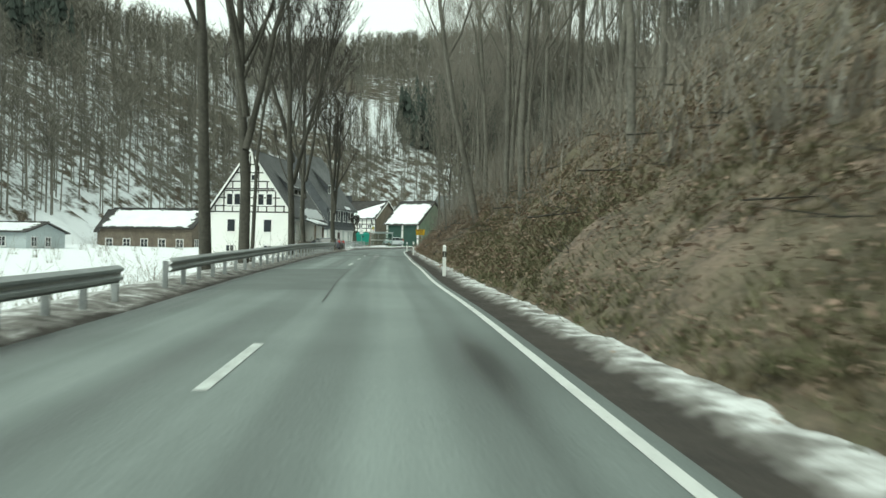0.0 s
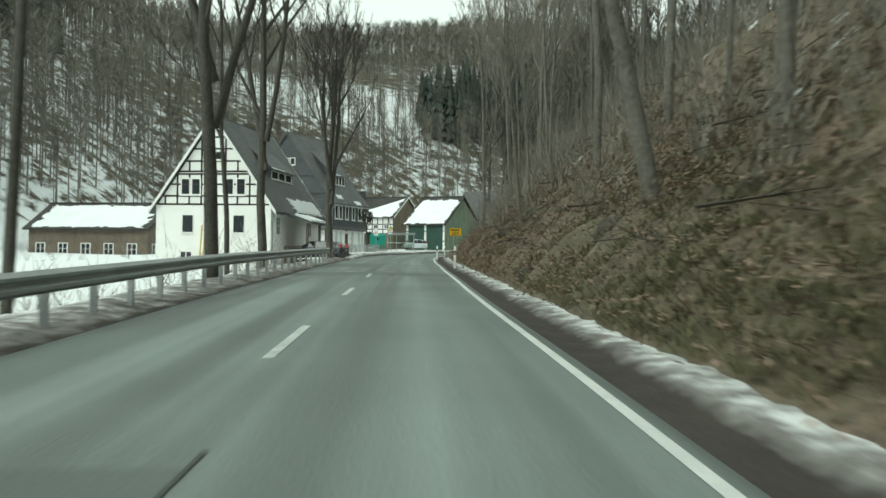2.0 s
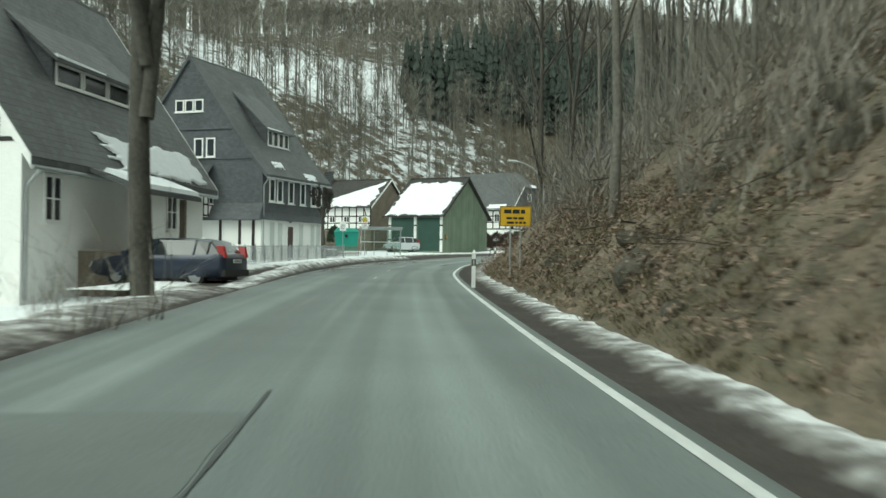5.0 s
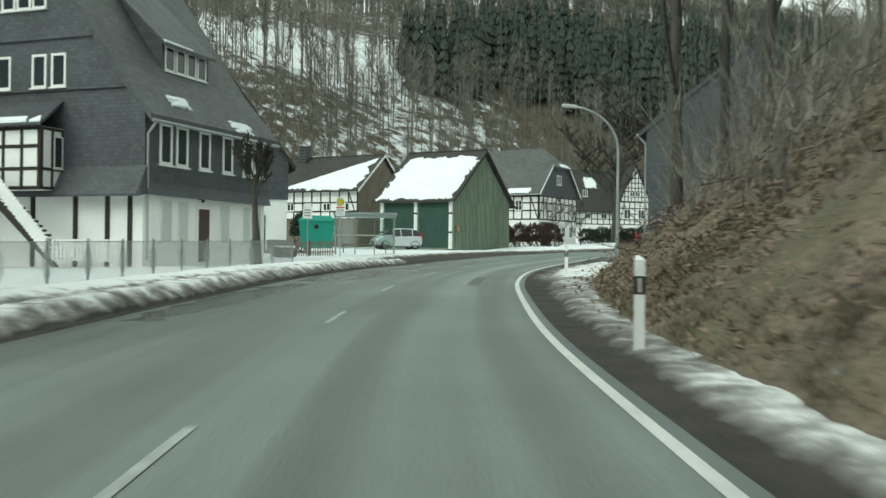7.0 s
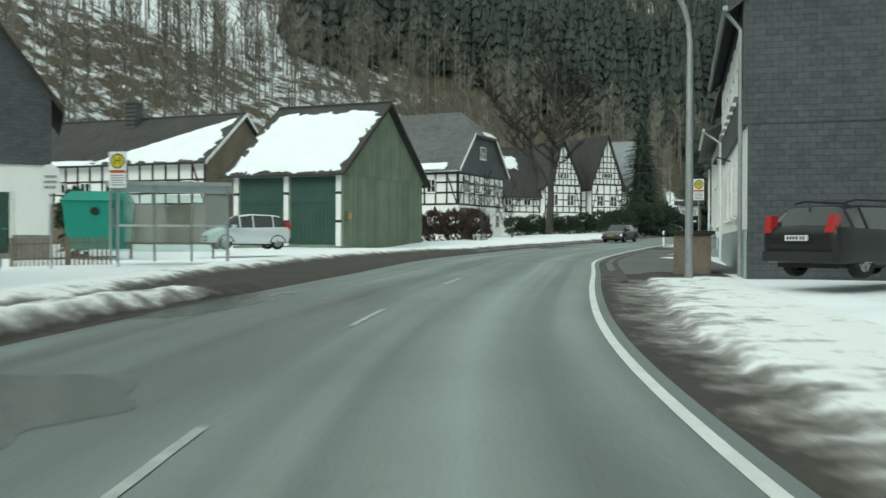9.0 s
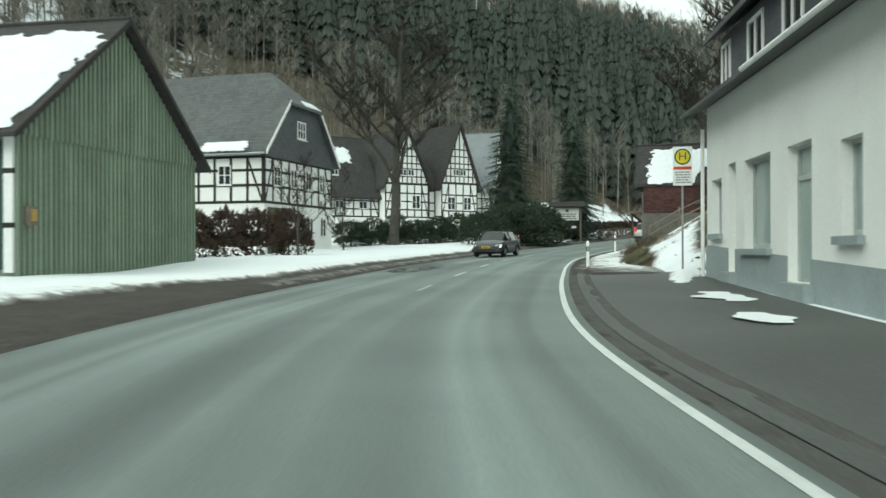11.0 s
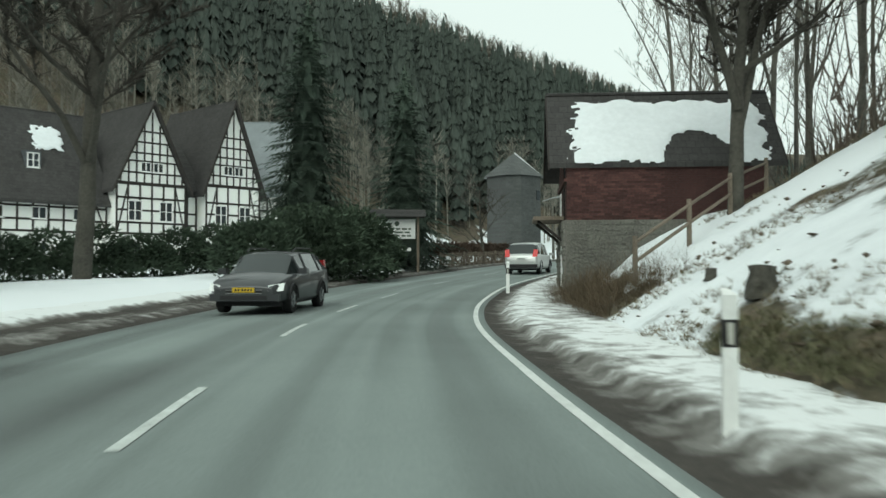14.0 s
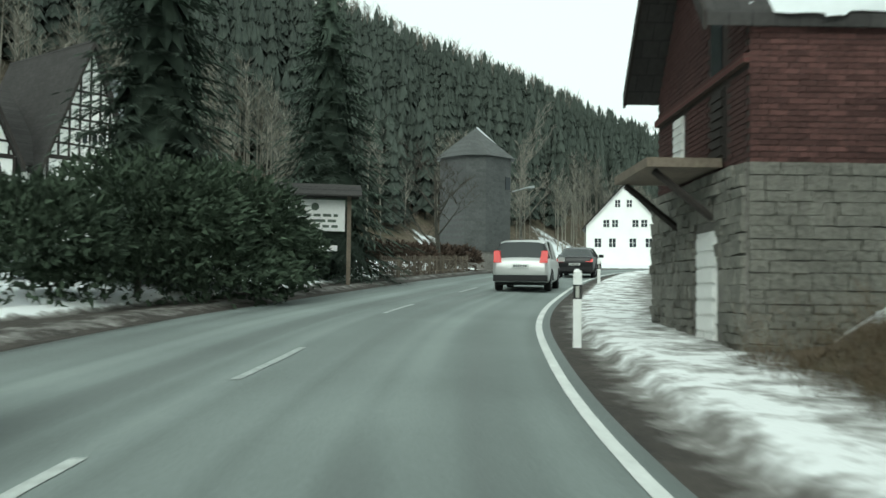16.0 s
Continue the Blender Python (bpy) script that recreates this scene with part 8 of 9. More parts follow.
# ---- guard rail ----
def guard_rail(y0, y1):
    ids = [i for i in range(len(ST)) if y0 <= SY[i] <= y1]
    x0, yy0, z0 = at_road(ids[0], -float(road_width(SY[ids[0]])) - 0.48)
    t = thing("guard_rail", Matrix.Translation((x0, yy0, z0)), "grey galvanised steel guard rail on posts", "guard rail")
    org = Vector((x0, yy0, z0))
    prof = [(0.0, 0.44), (-0.02, 0.46), (0.055, 0.50), (0.06, 0.54), (0.0, 0.575), (-0.005, 0.615), (0.055, 0.65), (0.06, 0.69), (-0.01, 0.735), (-0.03, 0.75)]
    for a in range(0, len(ids) - 1, 4):
        seg = ids[a:a + 5]
        if len(seg) < 2:
            continue
        bm = bmesh.new()
        grid = []
        for back in (0, 1):
            rows_ = []
            for i in seg:
                u = -float(road_width(SY[i])) - 0.48
                rows_.append([bm.verts.new(Vector(at_road(i, u + p - back * 0.006, z + float(np.interp(SY[i], [20, 40, 60], [-0.04, 0.04, 0.11])))) - org) for p, z in prof])
            grid.append(rows_)
        for g in grid:
            for p, q in zip(g, g[1:]):
                for k in range(len(prof) - 1):
                    bm.faces.new((p[k], p[k + 1], q[k + 1], q[k]))
        part("rail", bm, METAL, t, smooth=False)
    post = None
    for i in ids[::2]:
        u = -float(road_width(SY[i])) - 0.57
        p = Vector(at_road(i, u, float(np.interp(SY[i], [20, 40, 60], [-0.06, 0.02, 0.09])))) - org
        ang = math.atan2(TG[i, 1], TG[i, 0])
        mm = Matrix.Translation(p) @ Matrix.Rotation(ang, 4, "Z")
        if post is None:
            bm = bmesh.new()
            box(bm, -0.05, 0.05, -0.012, 0.012, -0.5, 0.72)
            box(bm, -0.05, -0.035, -0.05, 0.05, -0.5, 0.72)
            box(bm, 0.035, 0.05, -0.05, 0.05, -0.5, 0.72)
            post = part("post", bm, METAL, t, m=mm)
        else:
            part("post", post.data, None, t, m=mm)


guard_rail(-30, 22.0)
guard_rail(25.0, 92)


# ---- delineator posts ----
def delineators():
    white = material("white_plastic", (0.78, 0.79, 0.77), 0.6, vary=0.08, scale=20)
    first = None
    for x, y in ((1.25, 36.9), (-2.15, 80.9), (-4.3, 108.2), (-4.15, 119.2), (-2.5, 141.4), (13.6, 194.9), (25.9, 217.9), (41.5, 235.0)):
        k = int(np.argmin((ST[:, 0] - x) ** 2 + (ST[:, 1] - y) ** 2))
        z = float(road_z(SY[k])) + 0.03
        ang = math.degrees(math.atan2(TG[k, 1], TG[k, 0])) - 90
        m = place(x, y, z, ang)
        if first is None:
            first = thing("delineator_post", m, "white plastic delineator post with black band", "roadside post", "delineator posts")
            bm = bmesh.new()
            poly(bm, [(-0.06, -0.05, -0.3), (0.06, -0.05, -0.3), (0.025, 0.07, -0.3), (-0.025, 0.07, -0.3)], (0, 0, 1.28))
            part("post", bm, white, first)
            bm = bmesh.new()
            poly(bm, [(-0.062, -0.053, 0.62), (0.062, -0.053, 0.62), (0.026, 0.073, 0.70), (-0.026, 0.073, 0.70)], (0, 0, 0.2))
            part("band", bm, INK, first)
            bm = bmesh.new()
            box(bm, -0.025, 0.025, -0.06, -0.05, 0.64, 0.8)
            part("reflector", bm, material("reflector", (0.5, 0.5, 0.45), 0.2, metal=0.3), first)
            bm = bmesh.new()
            poly(bm, [(-0.06, -0.05, 0.98), (0.06, -0.05, 0.98), (0.025, 0.07, 1.03), (-0.025, 0.07, 1.03)], (0, 0, 0.02))
            part("cap", bm, white, first)
        else:
            copy_thing(first, m)


delineators()


def bars(parent, m, x0, x1, z0, z1, rows_, mat, seed):
    """Rows of plain bars in place of writing."""
    r = random.Random(seed)
    h = (z1 - z0) / rows_
    for k in range(rows_):
        x = x0 + r.uniform(0, (x1 - x0) * 0.1)
        while x < x1 - 0.05:
            w = min(r.uniform(0.12, 0.35) * (x1 - x0), x1 - x)
            bm = bmesh.new()
            box(bm, x, x + w, -0.006, 0, z0 + k * h + h * 0.25, z0 + k * h + h * 0.75)
            part("text_bar", bm, mat, parent, m=m)
            x += w + (x1 - x0) * 0.05


def town_sign():
    z = float(road_z(110.3))
    t = thing("town_sign", place(-2.95, 110.3, z + 0.24, -2), "yellow town entry sign on two steel posts", "road sign")
    bm = bmesh.new()
    box(bm, -0.5, 0.5, -0.02, 0.0, 1.65, 2.3)
    p = part("panel", bm, material("sign_yellow", (0.62, 0.38, 0.02), 0.5, vary=0.06), t, "yellow panel with black border")
    bm = bmesh.new()
    for a in ((-0.49, 0.49, 1.66, 1.675), (-0.49, 0.49, 2.275, 2.29), (-0.49, -0.475, 1.675, 2.275), (0.475, 0.49, 1.675, 2.275)):
        box(bm, a[0], a[1], -0.026, -0.02, a[2], a[3])
    part("border", bm, INK, p)
    bars(p, Matrix.Translation((0, -0.02, 0)), -0.38, 0.38, 2.0, 2.25, 1, INK, 1)
    bars(p, Matrix.Translation((0, -0.02, 0)), -0.34, 0.34, 1.7, 1.98, 2, INK, 2)
    for x in (-0.16, 0.16):
        bm = bmesh.new()
        tube(bm, [(x, 0.03, -0.6), (x, 0.03, 2.3)], 0.03, 8)
        part("post", bm, METAL, t)


town_sign()


def street_lamp(x, y, z, tip, bend, label):
    t = thing("street_lamp", Matrix.Translation((x, y, z)), label, "street lamp")
    d = Vector(tip) - Vector((x, y, z))
    pts = [(0, 0, -0.4), (0, 0, 1.0), (0, 0, bend)]
    for k in range(1, 9):
        a = math.pi / 2 * k / 9
        pts.append((d.x * (1 - math.cos(a)), d.y * (1 - math.cos(a)), bend + (d.z - bend) * math.sin(a)))
    bm = bmesh.new()
    tube(bm, pts, [0.1, 0.1] + [0.075 - 0.003 * k for k in range(len(pts) - 2)], 10)
    part("mast", bm, METAL, t, "grey steel mast with curved arm", smooth=True)
    bm = bmesh.new()
    e = Vector((d.x, d.y, 0)).normalized()
    p1 = Vector(pts[-1])
    tube(bm, [p1, p1 + e * 0.15 + Vector((0, 0, 0.02)), p1 + e * 0.75 + Vector((0, 0, 0.06)), p1 + e * 0.85 + Vector((0, 0, 0.05))], [0.05, 0.1, 0.11, 0.04], 8)
    part("lamp_head", bm, material("lamp_head_grey", (0.45, 0.47, 0.46), 0.5), t)
    return t


street_lamp(2.02, 158.3, float(road_z(158)), (-0.6, 158.2, 10.3), 5.9, "curved grey street lamp at the bend")


def bus_sign(x, y, z, h, ang, label):
    t = thing("bus_stop_sign", place(x, y, z, ang), label, "bus stop sign")
    bm = bmesh.new()
    tube(bm, [(0, 0.04, -0.4), (0, 0.04, h)], 0.03, 8)
    part("post", bm, METAL, t)
    bm = bmesh.new()
    box(bm, -0.28, 0.28, -0.02, 0.02, h - 1.15, h)
    p = part("panel", bm, WHITE_PAINT, t, "white panel")
    bm = bmesh.new()
    tube(bm, [(0, -0.022, h - 0.3), (0, -0.028, h - 0.3)], 0.24, 28)
    part("ring", bm, material("sign_green", (0.02, 0.10, 0.05), 0.5), p)
    bm = bmesh.new()
    tube(bm, [(0, -0.028, h - 0.3), (0, -0.034, h - 0.3)], 0.195, 28)
    part("disc", bm, material("disc_yellow", (0.68, 0.52, 0.03), 0.5), p)
    cu = bpy.data.curves.new("letter", "FONT")
    cu.body, cu.size, cu.align_x, cu.align_y, cu.extrude = "H", 0.34, "CENTER", "CENTER", 0.003
    cu.materials.append(material("letter_green", (0.02, 0.09, 0.05), 0.5))
    lt = new("letter", cu)
    lt.parent = p
    lt.matrix_local = Matrix.Translation((0, -0.038, h - 0.3)) @ Matrix.Rotation(radians(90), 4, "X")
    bm = bmesh.new()
    box(bm, -0.26, 0.26, -0.026, -0.02, h - 0.68, h - 0.59)
    part("stripe", bm, material("stripe_red", (0.5, 0.08, 0.03), 0.5), p)
    bars(p, Matrix.Translation((0, -0.02, 0)), -0.23, 0.23, h - 1.1, h - 0.72, 5, material("grey_ink", (0.25, 0.26, 0.27), 0.6), 5)


bus_sign(-13.7, 166.6, 2.4, 3.45, -10, "yellow bus stop sign on a post by the shelter")
bus_sign(12.3, 185.2, 2.75, 3.75, -25, "yellow bus stop sign on a tall post by the hut")


def plain_sign():
    t = thing("notice_sign", place(-15.7, 166.4, 2.4, -10), "white notice sign with a grey symbol", "sign")
    bm = bmesh.new()
    tube(bm, [(0, 0.04, -0.4), (0, 0.04, 2.9)], 0.03, 8)
    part("post", bm, METAL, t)
    bm = bmesh.new()
    poly(bm, [(-0.3, -0.02, 2.1), (0.3, -0.02, 2.1), (0.3, -0.02, 2.8), (0.15, -0.02, 3.0), (-0.15, -0.02, 3.0), (-0.3, -0.02, 2.8)], (0, 0.03, 0))
    p = part("panel", bm, WHITE_PAINT, t)
    bars(p, Matrix.Translation((0, -0.02, 0)), -0.2, 0.2, 2.2, 2.7, 3, material("symbol_grey", (0.2, 0.21, 0.22), 0.6), 8)


plain_sign()


def bus_shelter():
    t = thing("bus_shelter", place(-14.1, 167.3, 2.5, 6), "glazed steel bus shelter on a snowy pavement", "bus shelter")
    w, d, h = 3.7, 1.4, 2.35
    clear = bpy.data.materials.new("clear_glass")
    clear.use_nodes = True
    n, l = clear.node_tree.nodes, clear.node_tree.links
    tr, gl, mx = n.new("ShaderNodeBsdfTransparent"), n.new("ShaderNodeBsdfGlossy"), n.new("ShaderNodeMixShader")
    tr.inputs["Color"].default_value = (0.80, 0.88, 0.86, 1)
    gl.inputs["Roughness"].default_value, mx.inputs["Fac"].default_value = 0.05, 0.12
    l.new(tr.outputs[0], mx.inputs[1])
    l.new(gl.outputs[0], mx.inputs[2])
    l.new(mx.outputs[0], n["Material Output"].inputs["Surface"])
    for x, y in ((0, 0), (w / 3, d), (2 * w / 3, d), (w, 0), (0, d), (w, d)):
        bm = bmesh.new()
        box(bm, x - 0.035, x + 0.035, y - 0.035, y + 0.035, -0.2, h if y else h - 0.1)
        part("post", bm, METAL, t)
    for a in range(3):
        bm = bmesh.new()
        box(bm, a * w / 3 + 0.05, (a + 1) * w / 3 - 0.05, d - 0.008, d + 0.008, 0.15, h - 0.25)
        part("pane", bm, clear, t).visible_shadow = False
    for x in (0, w):
        bm = bmesh.new()
        box(bm, x - 0.008, x + 0.008, 0.05, d - 0.05, 0.15, h - 0.25)
        part("pane", bm, clear, t).visible_shadow = False
    for z in (1.0,):
        bm = bmesh.new()
        box(bm, 0, w, d - 0.02, d + 0.02, z, z + 0.08)
        part("rail", bm, WHITE_PAINT, t)
    bm = bmesh.new()
    poly(bm, [(-0.15, -0.25, h + 0.02), (-0.15, d + 0.15, h - 0.18), (-0.15, d + 0.15, h - 0.12), (-0.15, -0.25, h + 0.08)], (w + 0.3, 0, 0))
    part("roof", bm, material("shelter_roof", (0.22, 0.25, 0.25), 0.4, metal=0.3), t)
    bm = bmesh.new()
    box(bm, -0.17, w + 0.17, -0.29, -0.25, h - 0.02, h + 0.1)
    part("roof_edge", bm, METAL, t)
    bm = bmesh.new()
    box(bm, 0.3, w - 0.3, d - 0.5, d - 0.1, 0.42, 0.47)
    for x in (0.5, w - 0.5):
        box(bm, x - 0.03, x + 0.03, d - 0.45, d - 0.15, -0.1, 0.42)
    part("bench", bm, WOOD_GREY, t)
    bm = bmesh.new()
    box(bm, -0.06, -0.02, 0.2, 0.9, 0.9, 1.6)
    part("timetable", bm, WHITE_PAINT, t)


bus_shelter()


def recycling_bin(x, y, z, ang):
    t = thing("recycling_container", place(x, y, z, ang) @ Matrix.Scale(1.35, 4), "teal plastic recycling container", "container")
    bm = bmesh.new()
    poly(bm, [(-0.75, -0.6, 0.1), (0.75, -0.6, 0.1), (0.9, -0.7, 1.5), (-0.9, -0.7, 1.5)], (0, 1.3, 0))
    b = part("body", bm, TEAL, t)
    bm = bmesh.new()
    poly(bm, [(-0.95, -0.75, 1.5), (0.95, -0.75, 1.5), (0.7, -0.5, 1.78), (-0.7, -0.5, 1.78)], (0, 1.4, 0))
    part("lid", bm, TEAL, t)
    bm = bmesh.new()
    tube(bm, [(0, -0.72, 1.2), (0, -0.66, 1.2)], 0.12, 14)
    part("slot", bm, INK, t)


recycling_bin(-16.3, 174.2, 2.55, 5)


def picket_fence(x0, y0, x1, y1, h, mat, label, step=0.16, name="garden_fence"):
    a, b = Vector((x0, y0, 0)), Vector((x1, y1, 0))
    L = (b - a).length
    ang = math.degrees(math.atan2(y1 - y0, x1 - x0))
    z0, z1 = ground_at(x0, y0), ground_at(x1, y1)
    t = thing(name, place(x0, y0, z0, ang), label, "fence")
    sl = (z1 - z0) / L
    for z in (h * 0.25, h * 0.8):
        bm = bmesh.new()
        poly(bm, [(0, 0, z - 0.03), (L, 0, z - 0.03 + sl * L), (L, 0, z + 0.04 + sl * L), (0, 0, z + 0.04)], (0, 0.03, 0))
        part("rail", bm, mat, t)
    me = None
    for k in range(int(L / step)):
        m = Matrix.Translation((k * step, -0.03, sl * k * step))
        if me is None:
            bm = bmesh.new()
            box(bm, 0, 0.07, 0, 0.02, -0.05, h)
            me = part("picket", bm, mat, t, m=m).data
        else:
            part("picket", me, None, t, m=m)
    for k in range(int(L / 2) + 1):
        bm = bmesh.new()
        box(bm, k * 2 - 0.05, k * 2 + 0.05, 0.0, 0.1, -0.4 + sl * k * 2, h + 0.05 + sl * k * 2)
        part("post", bm, mat, t)


picket_fence(-18.0, 169.5, -14.3, 168.9, 0.95, WOOD_GREY, "brown picket fence behind the shelter")
picket_fence(36.5, 243.3, 46.0, 250.8, 1.0, WOOD_GREY, "weathered garden fence along the pavement", 0.2)


def wire_fence():
    """Low chain-link fence before the slate house."""
    pts = [at_road(i, -float(road_width(SY[i])) - 3.6, 0.0) for i in range(len(ST)) if 121 <= SY[i] <= 147]
    org = Vector(pts[0])
    t = thing("wire_fence", Matrix.Translation(org), "low grey wire mesh fence on posts", "fence")
    for k in range(0, len(pts), 2):
        p = Vector(pts[k]) - org
        bm = bmesh.new()
        tube(bm, [p + Vector((0, 0, -0.4)), p + Vector((0, 0, 1.15))], 0.03, 6)
        part("post", bm, METAL, t)
    for k in range(0, len(pts) - 2, 2):
        a, b = Vector(pts[k]) - org, Vector(pts[k + 2]) - org
        bm = bmesh.new()
        for z in (0.15, 1.08):
            tube(bm, [a + Vector((0, 0, z)), b + Vector((0, 0, z))], 0.012, 4)
        n = 22
        for q in range(-6, n):
            for sgn in (1, -1):
                f0, f1 = q / n, (q + 6) / n
                if sgn < 0:
                    f0, f1 = f1, f0
                z0, z1 = 0.15, 1.08
                lo, hi = a.lerp(b, min(max(f0, 0), 1)), a.lerp(b, min(max(f1, 0), 1))
                tube(bm, [lo + Vector((0, 0, z0)), hi + Vector((0, 0, z1))], 0.005, 3, cap=False)
        part("mesh_panel", bm, METAL, t, "grey wire mesh")


wire_fence()


def log_trough(x, y, ang, label):
    t = thing("planter", place(x, y, ground_at(x, y), ang), label, "planter")
    bm = bmesh.new()
    tube(bm, [(-0.9, 0, 0.3), (0.9, 0, 0.3)], 0.3, 12)
    part("trough", bm, STONE, t)
    bm = bmesh.new()
    box(bm, -0.8, 0.8, -0.18, 0.18, 0.56, 0.66)
    part("snow_cap", bm, SNOW, t)


log_trough(-16.0, 160.8, 70, "stone planter trough with a cap of snow")


def info_board():
    t = thing("information_board", place(29.72, 238.25, 4.6, -20), "roofed wooden information board with white panel", "notice board")
    for x in (0.0, 2.4):
        bm = bmesh.new()
        box(bm, x - 0.07, x + 0.07, -0.07, 0.07, -0.5, 2.9)
        part("post", bm, WOOD_GREY, t)
    bm = bmesh.new()
    poly(bm, [(-0.4, -0.5, 2.75), (2.8, -0.5, 2.75), (2.8, 0, 3.15), (-0.4, 0, 3.15)], (0, 0, 0.06))
    poly(bm, [(-0.4, 0.5, 2.75), (2.8, 0.5, 2.75), (2.8, 0, 3.15), (-0.4, 0, 3.15)], (0, 0, 0.06))
    part("roof", bm, DARK_ROOF, t)
    bm = bmesh.new()
    box(bm, 0.15, 2.25, -0.04, 0.0, 1.55, 2.65)
    p = part("panel", bm, WHITE_PAINT, t, "white painted sign panel")
    ink = material("board_ink", (0.10, 0.13, 0.10), 0.6)
    bars(p, Matrix.Translation((0.2, -0.04, 0)), 0.1, 1.8, 1.62, 2.2, 3, ink, 4)
    bm = bmesh.new()
    tube(bm, [(1.2, -0.045, 2.4), (1.2, -0.05, 2.4)], 0.14, 12)
    part("emblem", bm, ink, p)
    bm = bmesh.new()
    box(bm, 0.4, 2.0, -0.03, 0.0, 0.85, 1.05)
    part("lower_sign", bm, WHITE_PAINT, t)


info_board()


def slope_fence():
    pts = [(22.68, 207.04), (24.9, 207.65), (27.77, 209.14), (30.4, 210.3)]
    z = [ground_at(x, y) for x, y in pts]
    org = Vector((*pts[0], z[0]))
    t = thing("rail_fence", Matrix.Translation(org), "wooden rail fence up the snowy slope", "fence")
    P = [Vector((x, y, k)) - org for (x, y), k in zip(pts, z)]
    for p in P:
        bm = bmesh.new()
        tube(bm, [p + Vector((0, 0, -0.3)), p + Vector((0, 0, 1.15))], [0.07, 0.06], 7)
        part("post", bm, WOOD_GREY, t)
    for a, b in zip(P, P[1:]):
        for h in (0.55, 1.0):
            bm = bmesh.new()
            tube(bm, [a + Vector((0, 0, h)), b + Vector((0, 0, h))], 0.045, 6)
            part("rail", bm, WOOD_GREY, t)


slope_fence()


def stump(x, y, s):
    t = thing("tree_stump", place(x, y, ground_at(x, y) - 0.05, x * 40), "dark weathered tree stump standing in the snow", "stump", "stumps on the slope")
    bm = bmesh.new()
    r = random.Random(int(x * 10))
    rings = []
    for k in range(5):
        q = k / 4
        rings.append([bm.verts.new((math.cos(a) * s * (0.5 - 0.17 * q ** 0.5) * r.uniform(0.85, 1.15), math.sin(a) * s * (0.5 - 0.17 * q ** 0.5) * r.uniform(0.85, 1.15), s * (q * 0.85 + r.uniform(-0.03, 0.05)))) for a in np.linspace(0, 2 * math.pi, 12)[:-1]])
    for a, b in zip(rings, rings[1:]):
        for k in range(11):
            bm.faces.new((a[k], a[(k + 1) % 11], b[(k + 1) % 11], b[k]))
    bm.faces.new(rings[-1])
    part("wood", bm, BARK, t)


stump(18.8, 199.5, 0.55)
stump(20.6, 202.4, 0.28)


def low_wall():
    """Walled bed with a dark hedge before the roadside house."""
    t = thing("raised_bed", place(2.35, 161.0, 2.25, 70.6), "dark timber raised bed before the white wall", "planter")
    bm = bmesh.new()
    box(bm, 0, 3.2, -1.2, -0.2, -0.3, 1.0)
    part("box", bm, WOOD_GREY, t)
    bm = bmesh.new()
    box(bm, -0.1, 3.3, -1.3, -0.1, 1.0, 1.08)
    part("lid", bm, TIMBER, t)


low_wall()


# ---- masonry of the brick barn, piece by piece ----
BRICK_PIECE = material("old_red_brick", (0.084, 0.041, 0.037), 0.9, vary=0.35, scale=12, fine=60, bump=0.4, object_vary=0.35)
STONE_PIECE = material("old_rubble", (0.165, 0.160, 0.140), 0.92, vary=0.4, scale=14, fine=50, bump=0.8, object_vary=0.16)


def brick_mesh():
    bm = bmesh.new()
    box(bm, 0.0, 0.238, -0.014, 0.02, 0.0, 0.066)
    me = bpy.data.meshes.new("brick")
    bm.to_mesh(me)
    bm.free()
    me.materials.append(BRICK_PIECE)
    return me


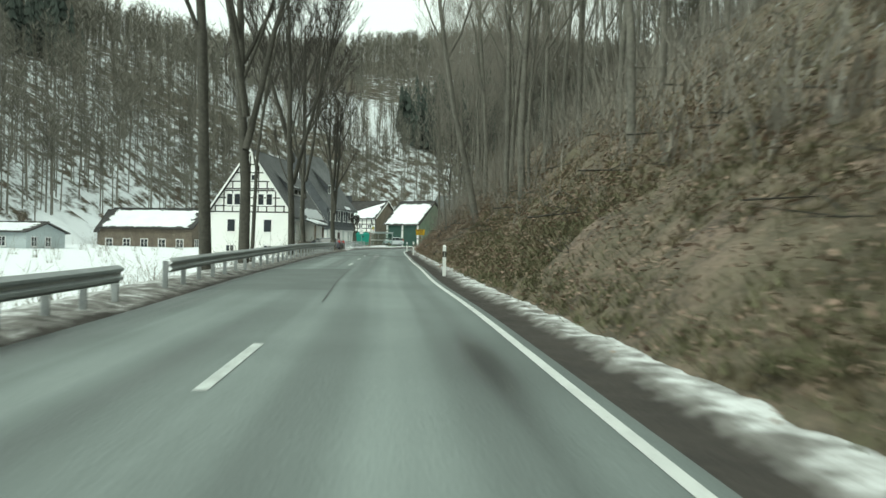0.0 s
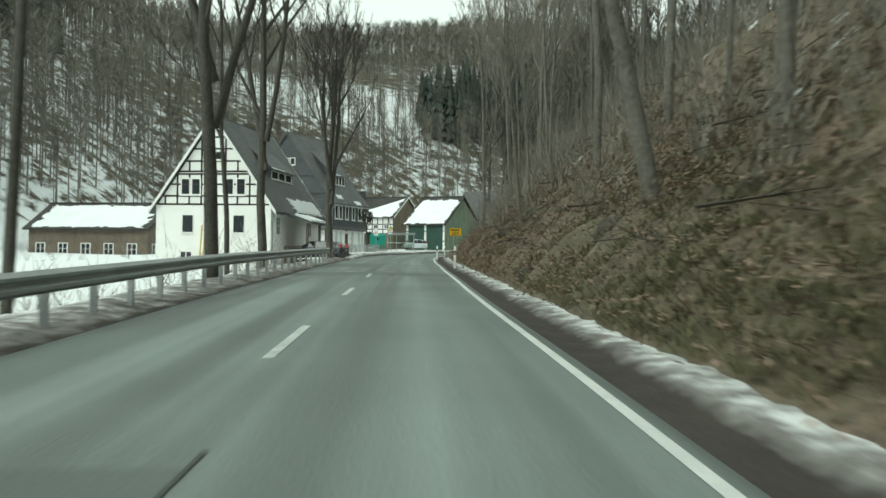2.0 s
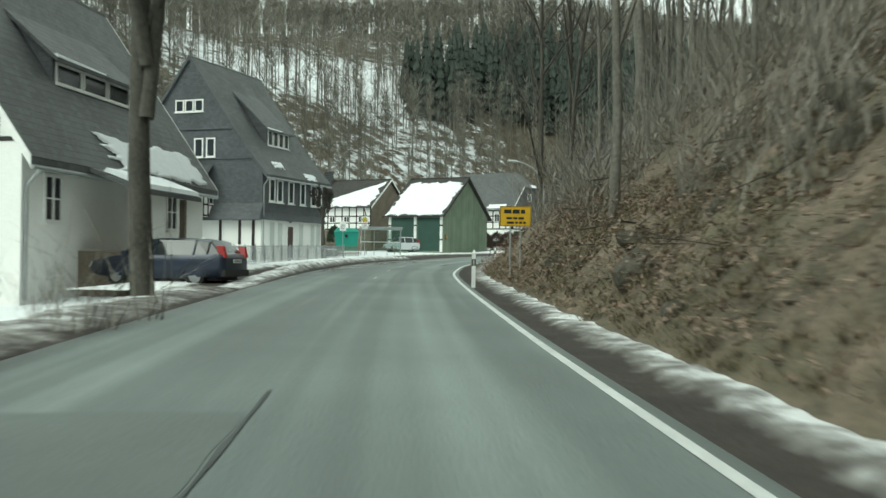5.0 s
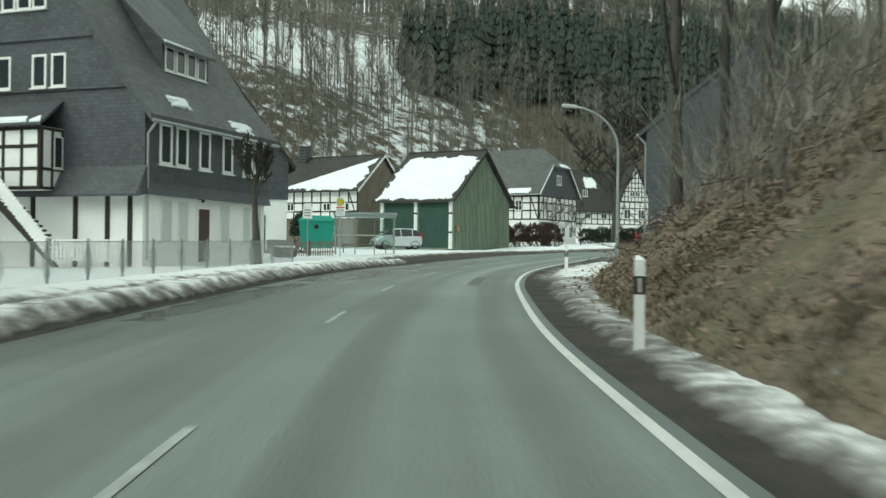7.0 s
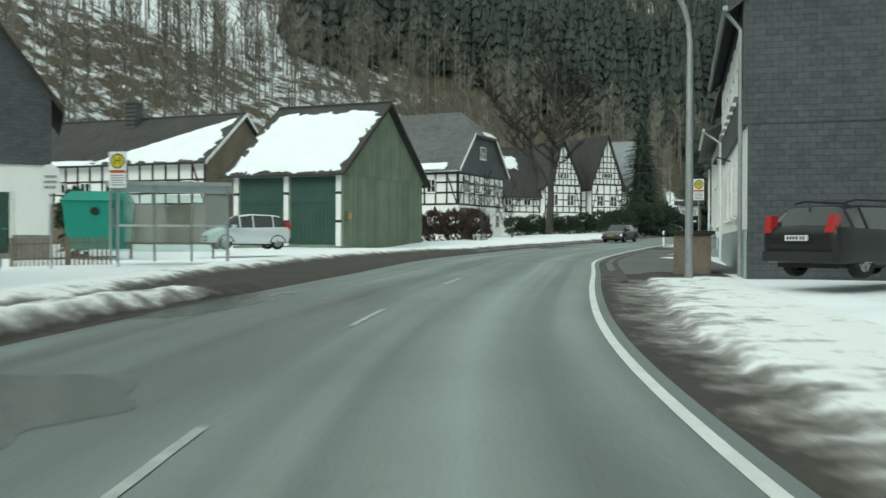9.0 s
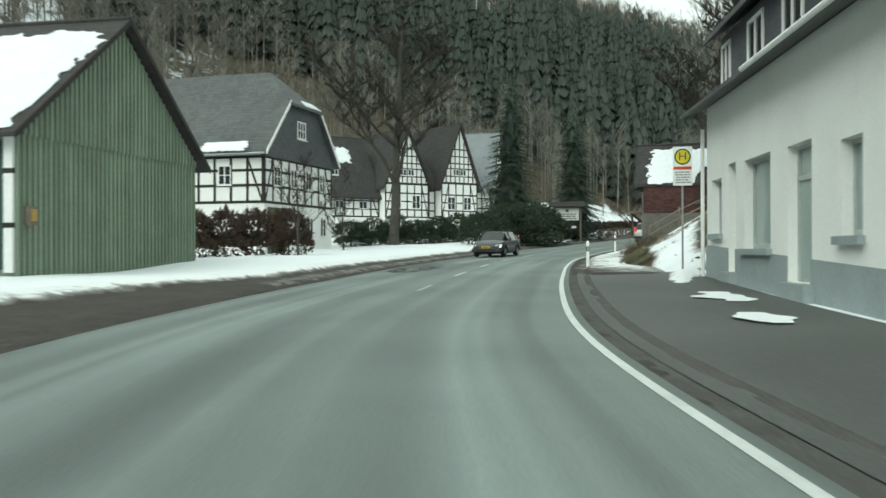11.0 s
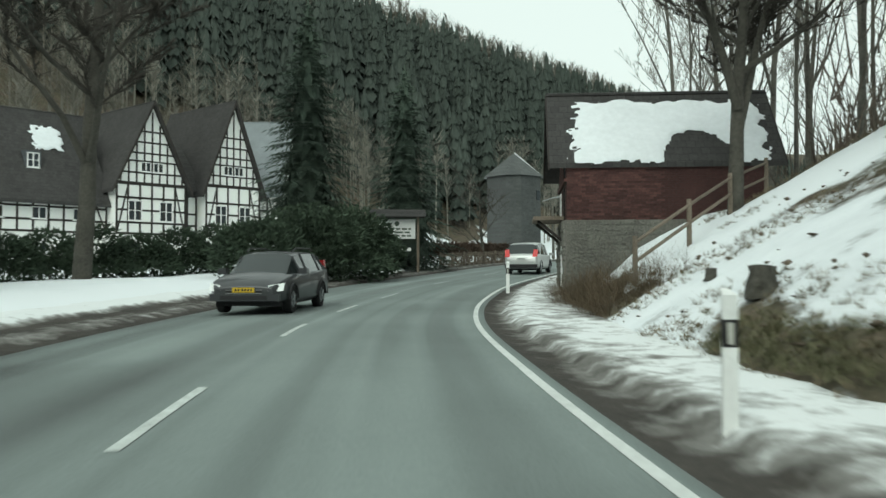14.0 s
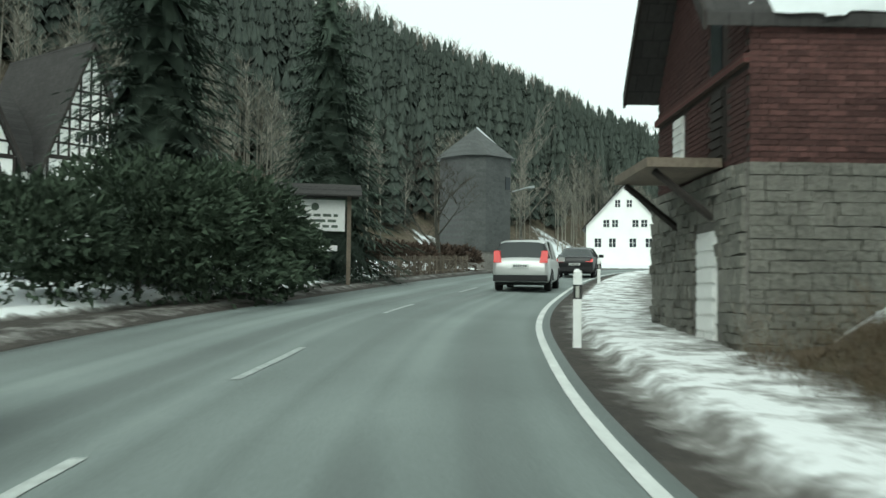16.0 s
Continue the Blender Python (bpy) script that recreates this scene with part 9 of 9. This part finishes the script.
def barn_bricks():
    w, l, e, r, zs = 5.0, 6.6, 4.4, 7.05, 2.55
    me = brick_mesh()
    side, gable = face_frame("right", w, l), face_frame("front", w, l)
    rest = bmesh.new()
    k = 0
    z = zs
    rr = random.Random(4)
    while z < e - 0.08:
        x = -0.12 if k % 2 else 0.0
        while x < l - 0.12:
            x0, m = max(x, 0.0), side @ Matrix.Translation((max(x, 0.0), rr.uniform(-0.004, 0.003), z))
            if x0 < 3.1:
                part("brick", me, None, shed_ob, m=m if x >= 0 else m @ Matrix.Diagonal((0.5, 1, 1, 1)))
            else:
                box(rest, 0, min(0.238, l - x0), -0.014, 0.02, 0, 0.066, m)
            x += 0.25
        z += 0.077
        k += 1
    z = zs
    while z < r - 0.3:
        inset = 0.0 if z < e else (z - e) / (r - e) * w / 2 + 0.1
        x = inset + (0.12 if k % 2 else 0.0)
        while x < w - inset - 0.24:
            if not (3.1 < x < 4.05 and 2.7 < z < 5.1) and not (0.95 < x < 1.85 and 2.7 < z < 3.8) and not 3.78 < z < 3.98:
                box(rest, x, x + 0.238, -0.014, 0.02, z, z + 0.066, gable @ Matrix.Translation((0, rr.uniform(-0.004, 0.003), 0)))
            x += 0.25
        z += 0.077
        k += 1
    ob = part("brickwork", rest, BRICK_PIECE, shed_ob, "courses of old red brick")
    ob["kind"] = "stuff"


def stone_mesh(seed):
    bm = bmesh.new()
    box(bm, 0.012, 0.988, -0.05, 0.05, 0.02, 0.98)
    r = random.Random(seed)
    for v in bm.verts:
        v.co += Vector((r.uniform(-0.05, 0.05), r.uniform(-0.02, 0.02), r.uniform(-0.11, 0.11)))
    bmesh.ops.bevel(bm, geom=bm.edges, offset=0.03, segments=1, affect="EDGES")
    me = bpy.data.meshes.new("stone")
    bm.to_mesh(me)
    bm.free()
    me.materials.append(STONE_PIECE)
    return me


def barn_stones():
    w, l, zs = 5.0, 6.6, 2.55
    kinds = [stone_mesh(k) for k in range(7)]
    rr = random.Random(9)
    rest, count = bmesh.new(), 0
    for fr, length, z0, keepout in ((face_frame("front", w, l), w, -0.3, (2.85, 3.9, 1.8)), (face_frame("right", w, l), l, -0.1, None)):
        z = z0
        while z < zs - 0.06:
            hgt = min(rr.uniform(0.09, 0.23), zs - z)
            if zs - z - hgt < 0.09:
                hgt = zs - z
            x = -0.05
            while x < length:
                wd = rr.uniform(0.16, 0.34) + (0.25 if rr.random() < 0.25 else 0.0)
                if length - x - wd < 0.15:
                    wd = length + 0.05 - x
                if not (keepout and x + wd > keepout[0] and x < keepout[1] and z < keepout[2]):
                    m = fr @ Matrix.Translation((x, -0.075 + rr.uniform(-0.022, 0.018), z)) @ Matrix.Rotation(rr.uniform(-0.03, 0.03), 4, "Y") @ Matrix.Diagonal((wd, 1, hgt, 1))
                    if count < 290:
                        part("stone", kinds[rr.randrange(7)], None, shed_ob, m=m)
                    else:
                        box(rest, 0.02, 0.98, -0.05, 0.05, 0.03, 0.97, m)
                    count += 1
                x += wd
            z += hgt
    ob = part("stonework", rest, STONE_PIECE, shed_ob, "courses of old grey rubble")
    ob["kind"] = "stuff"


barn_bricks()
barn_stones()
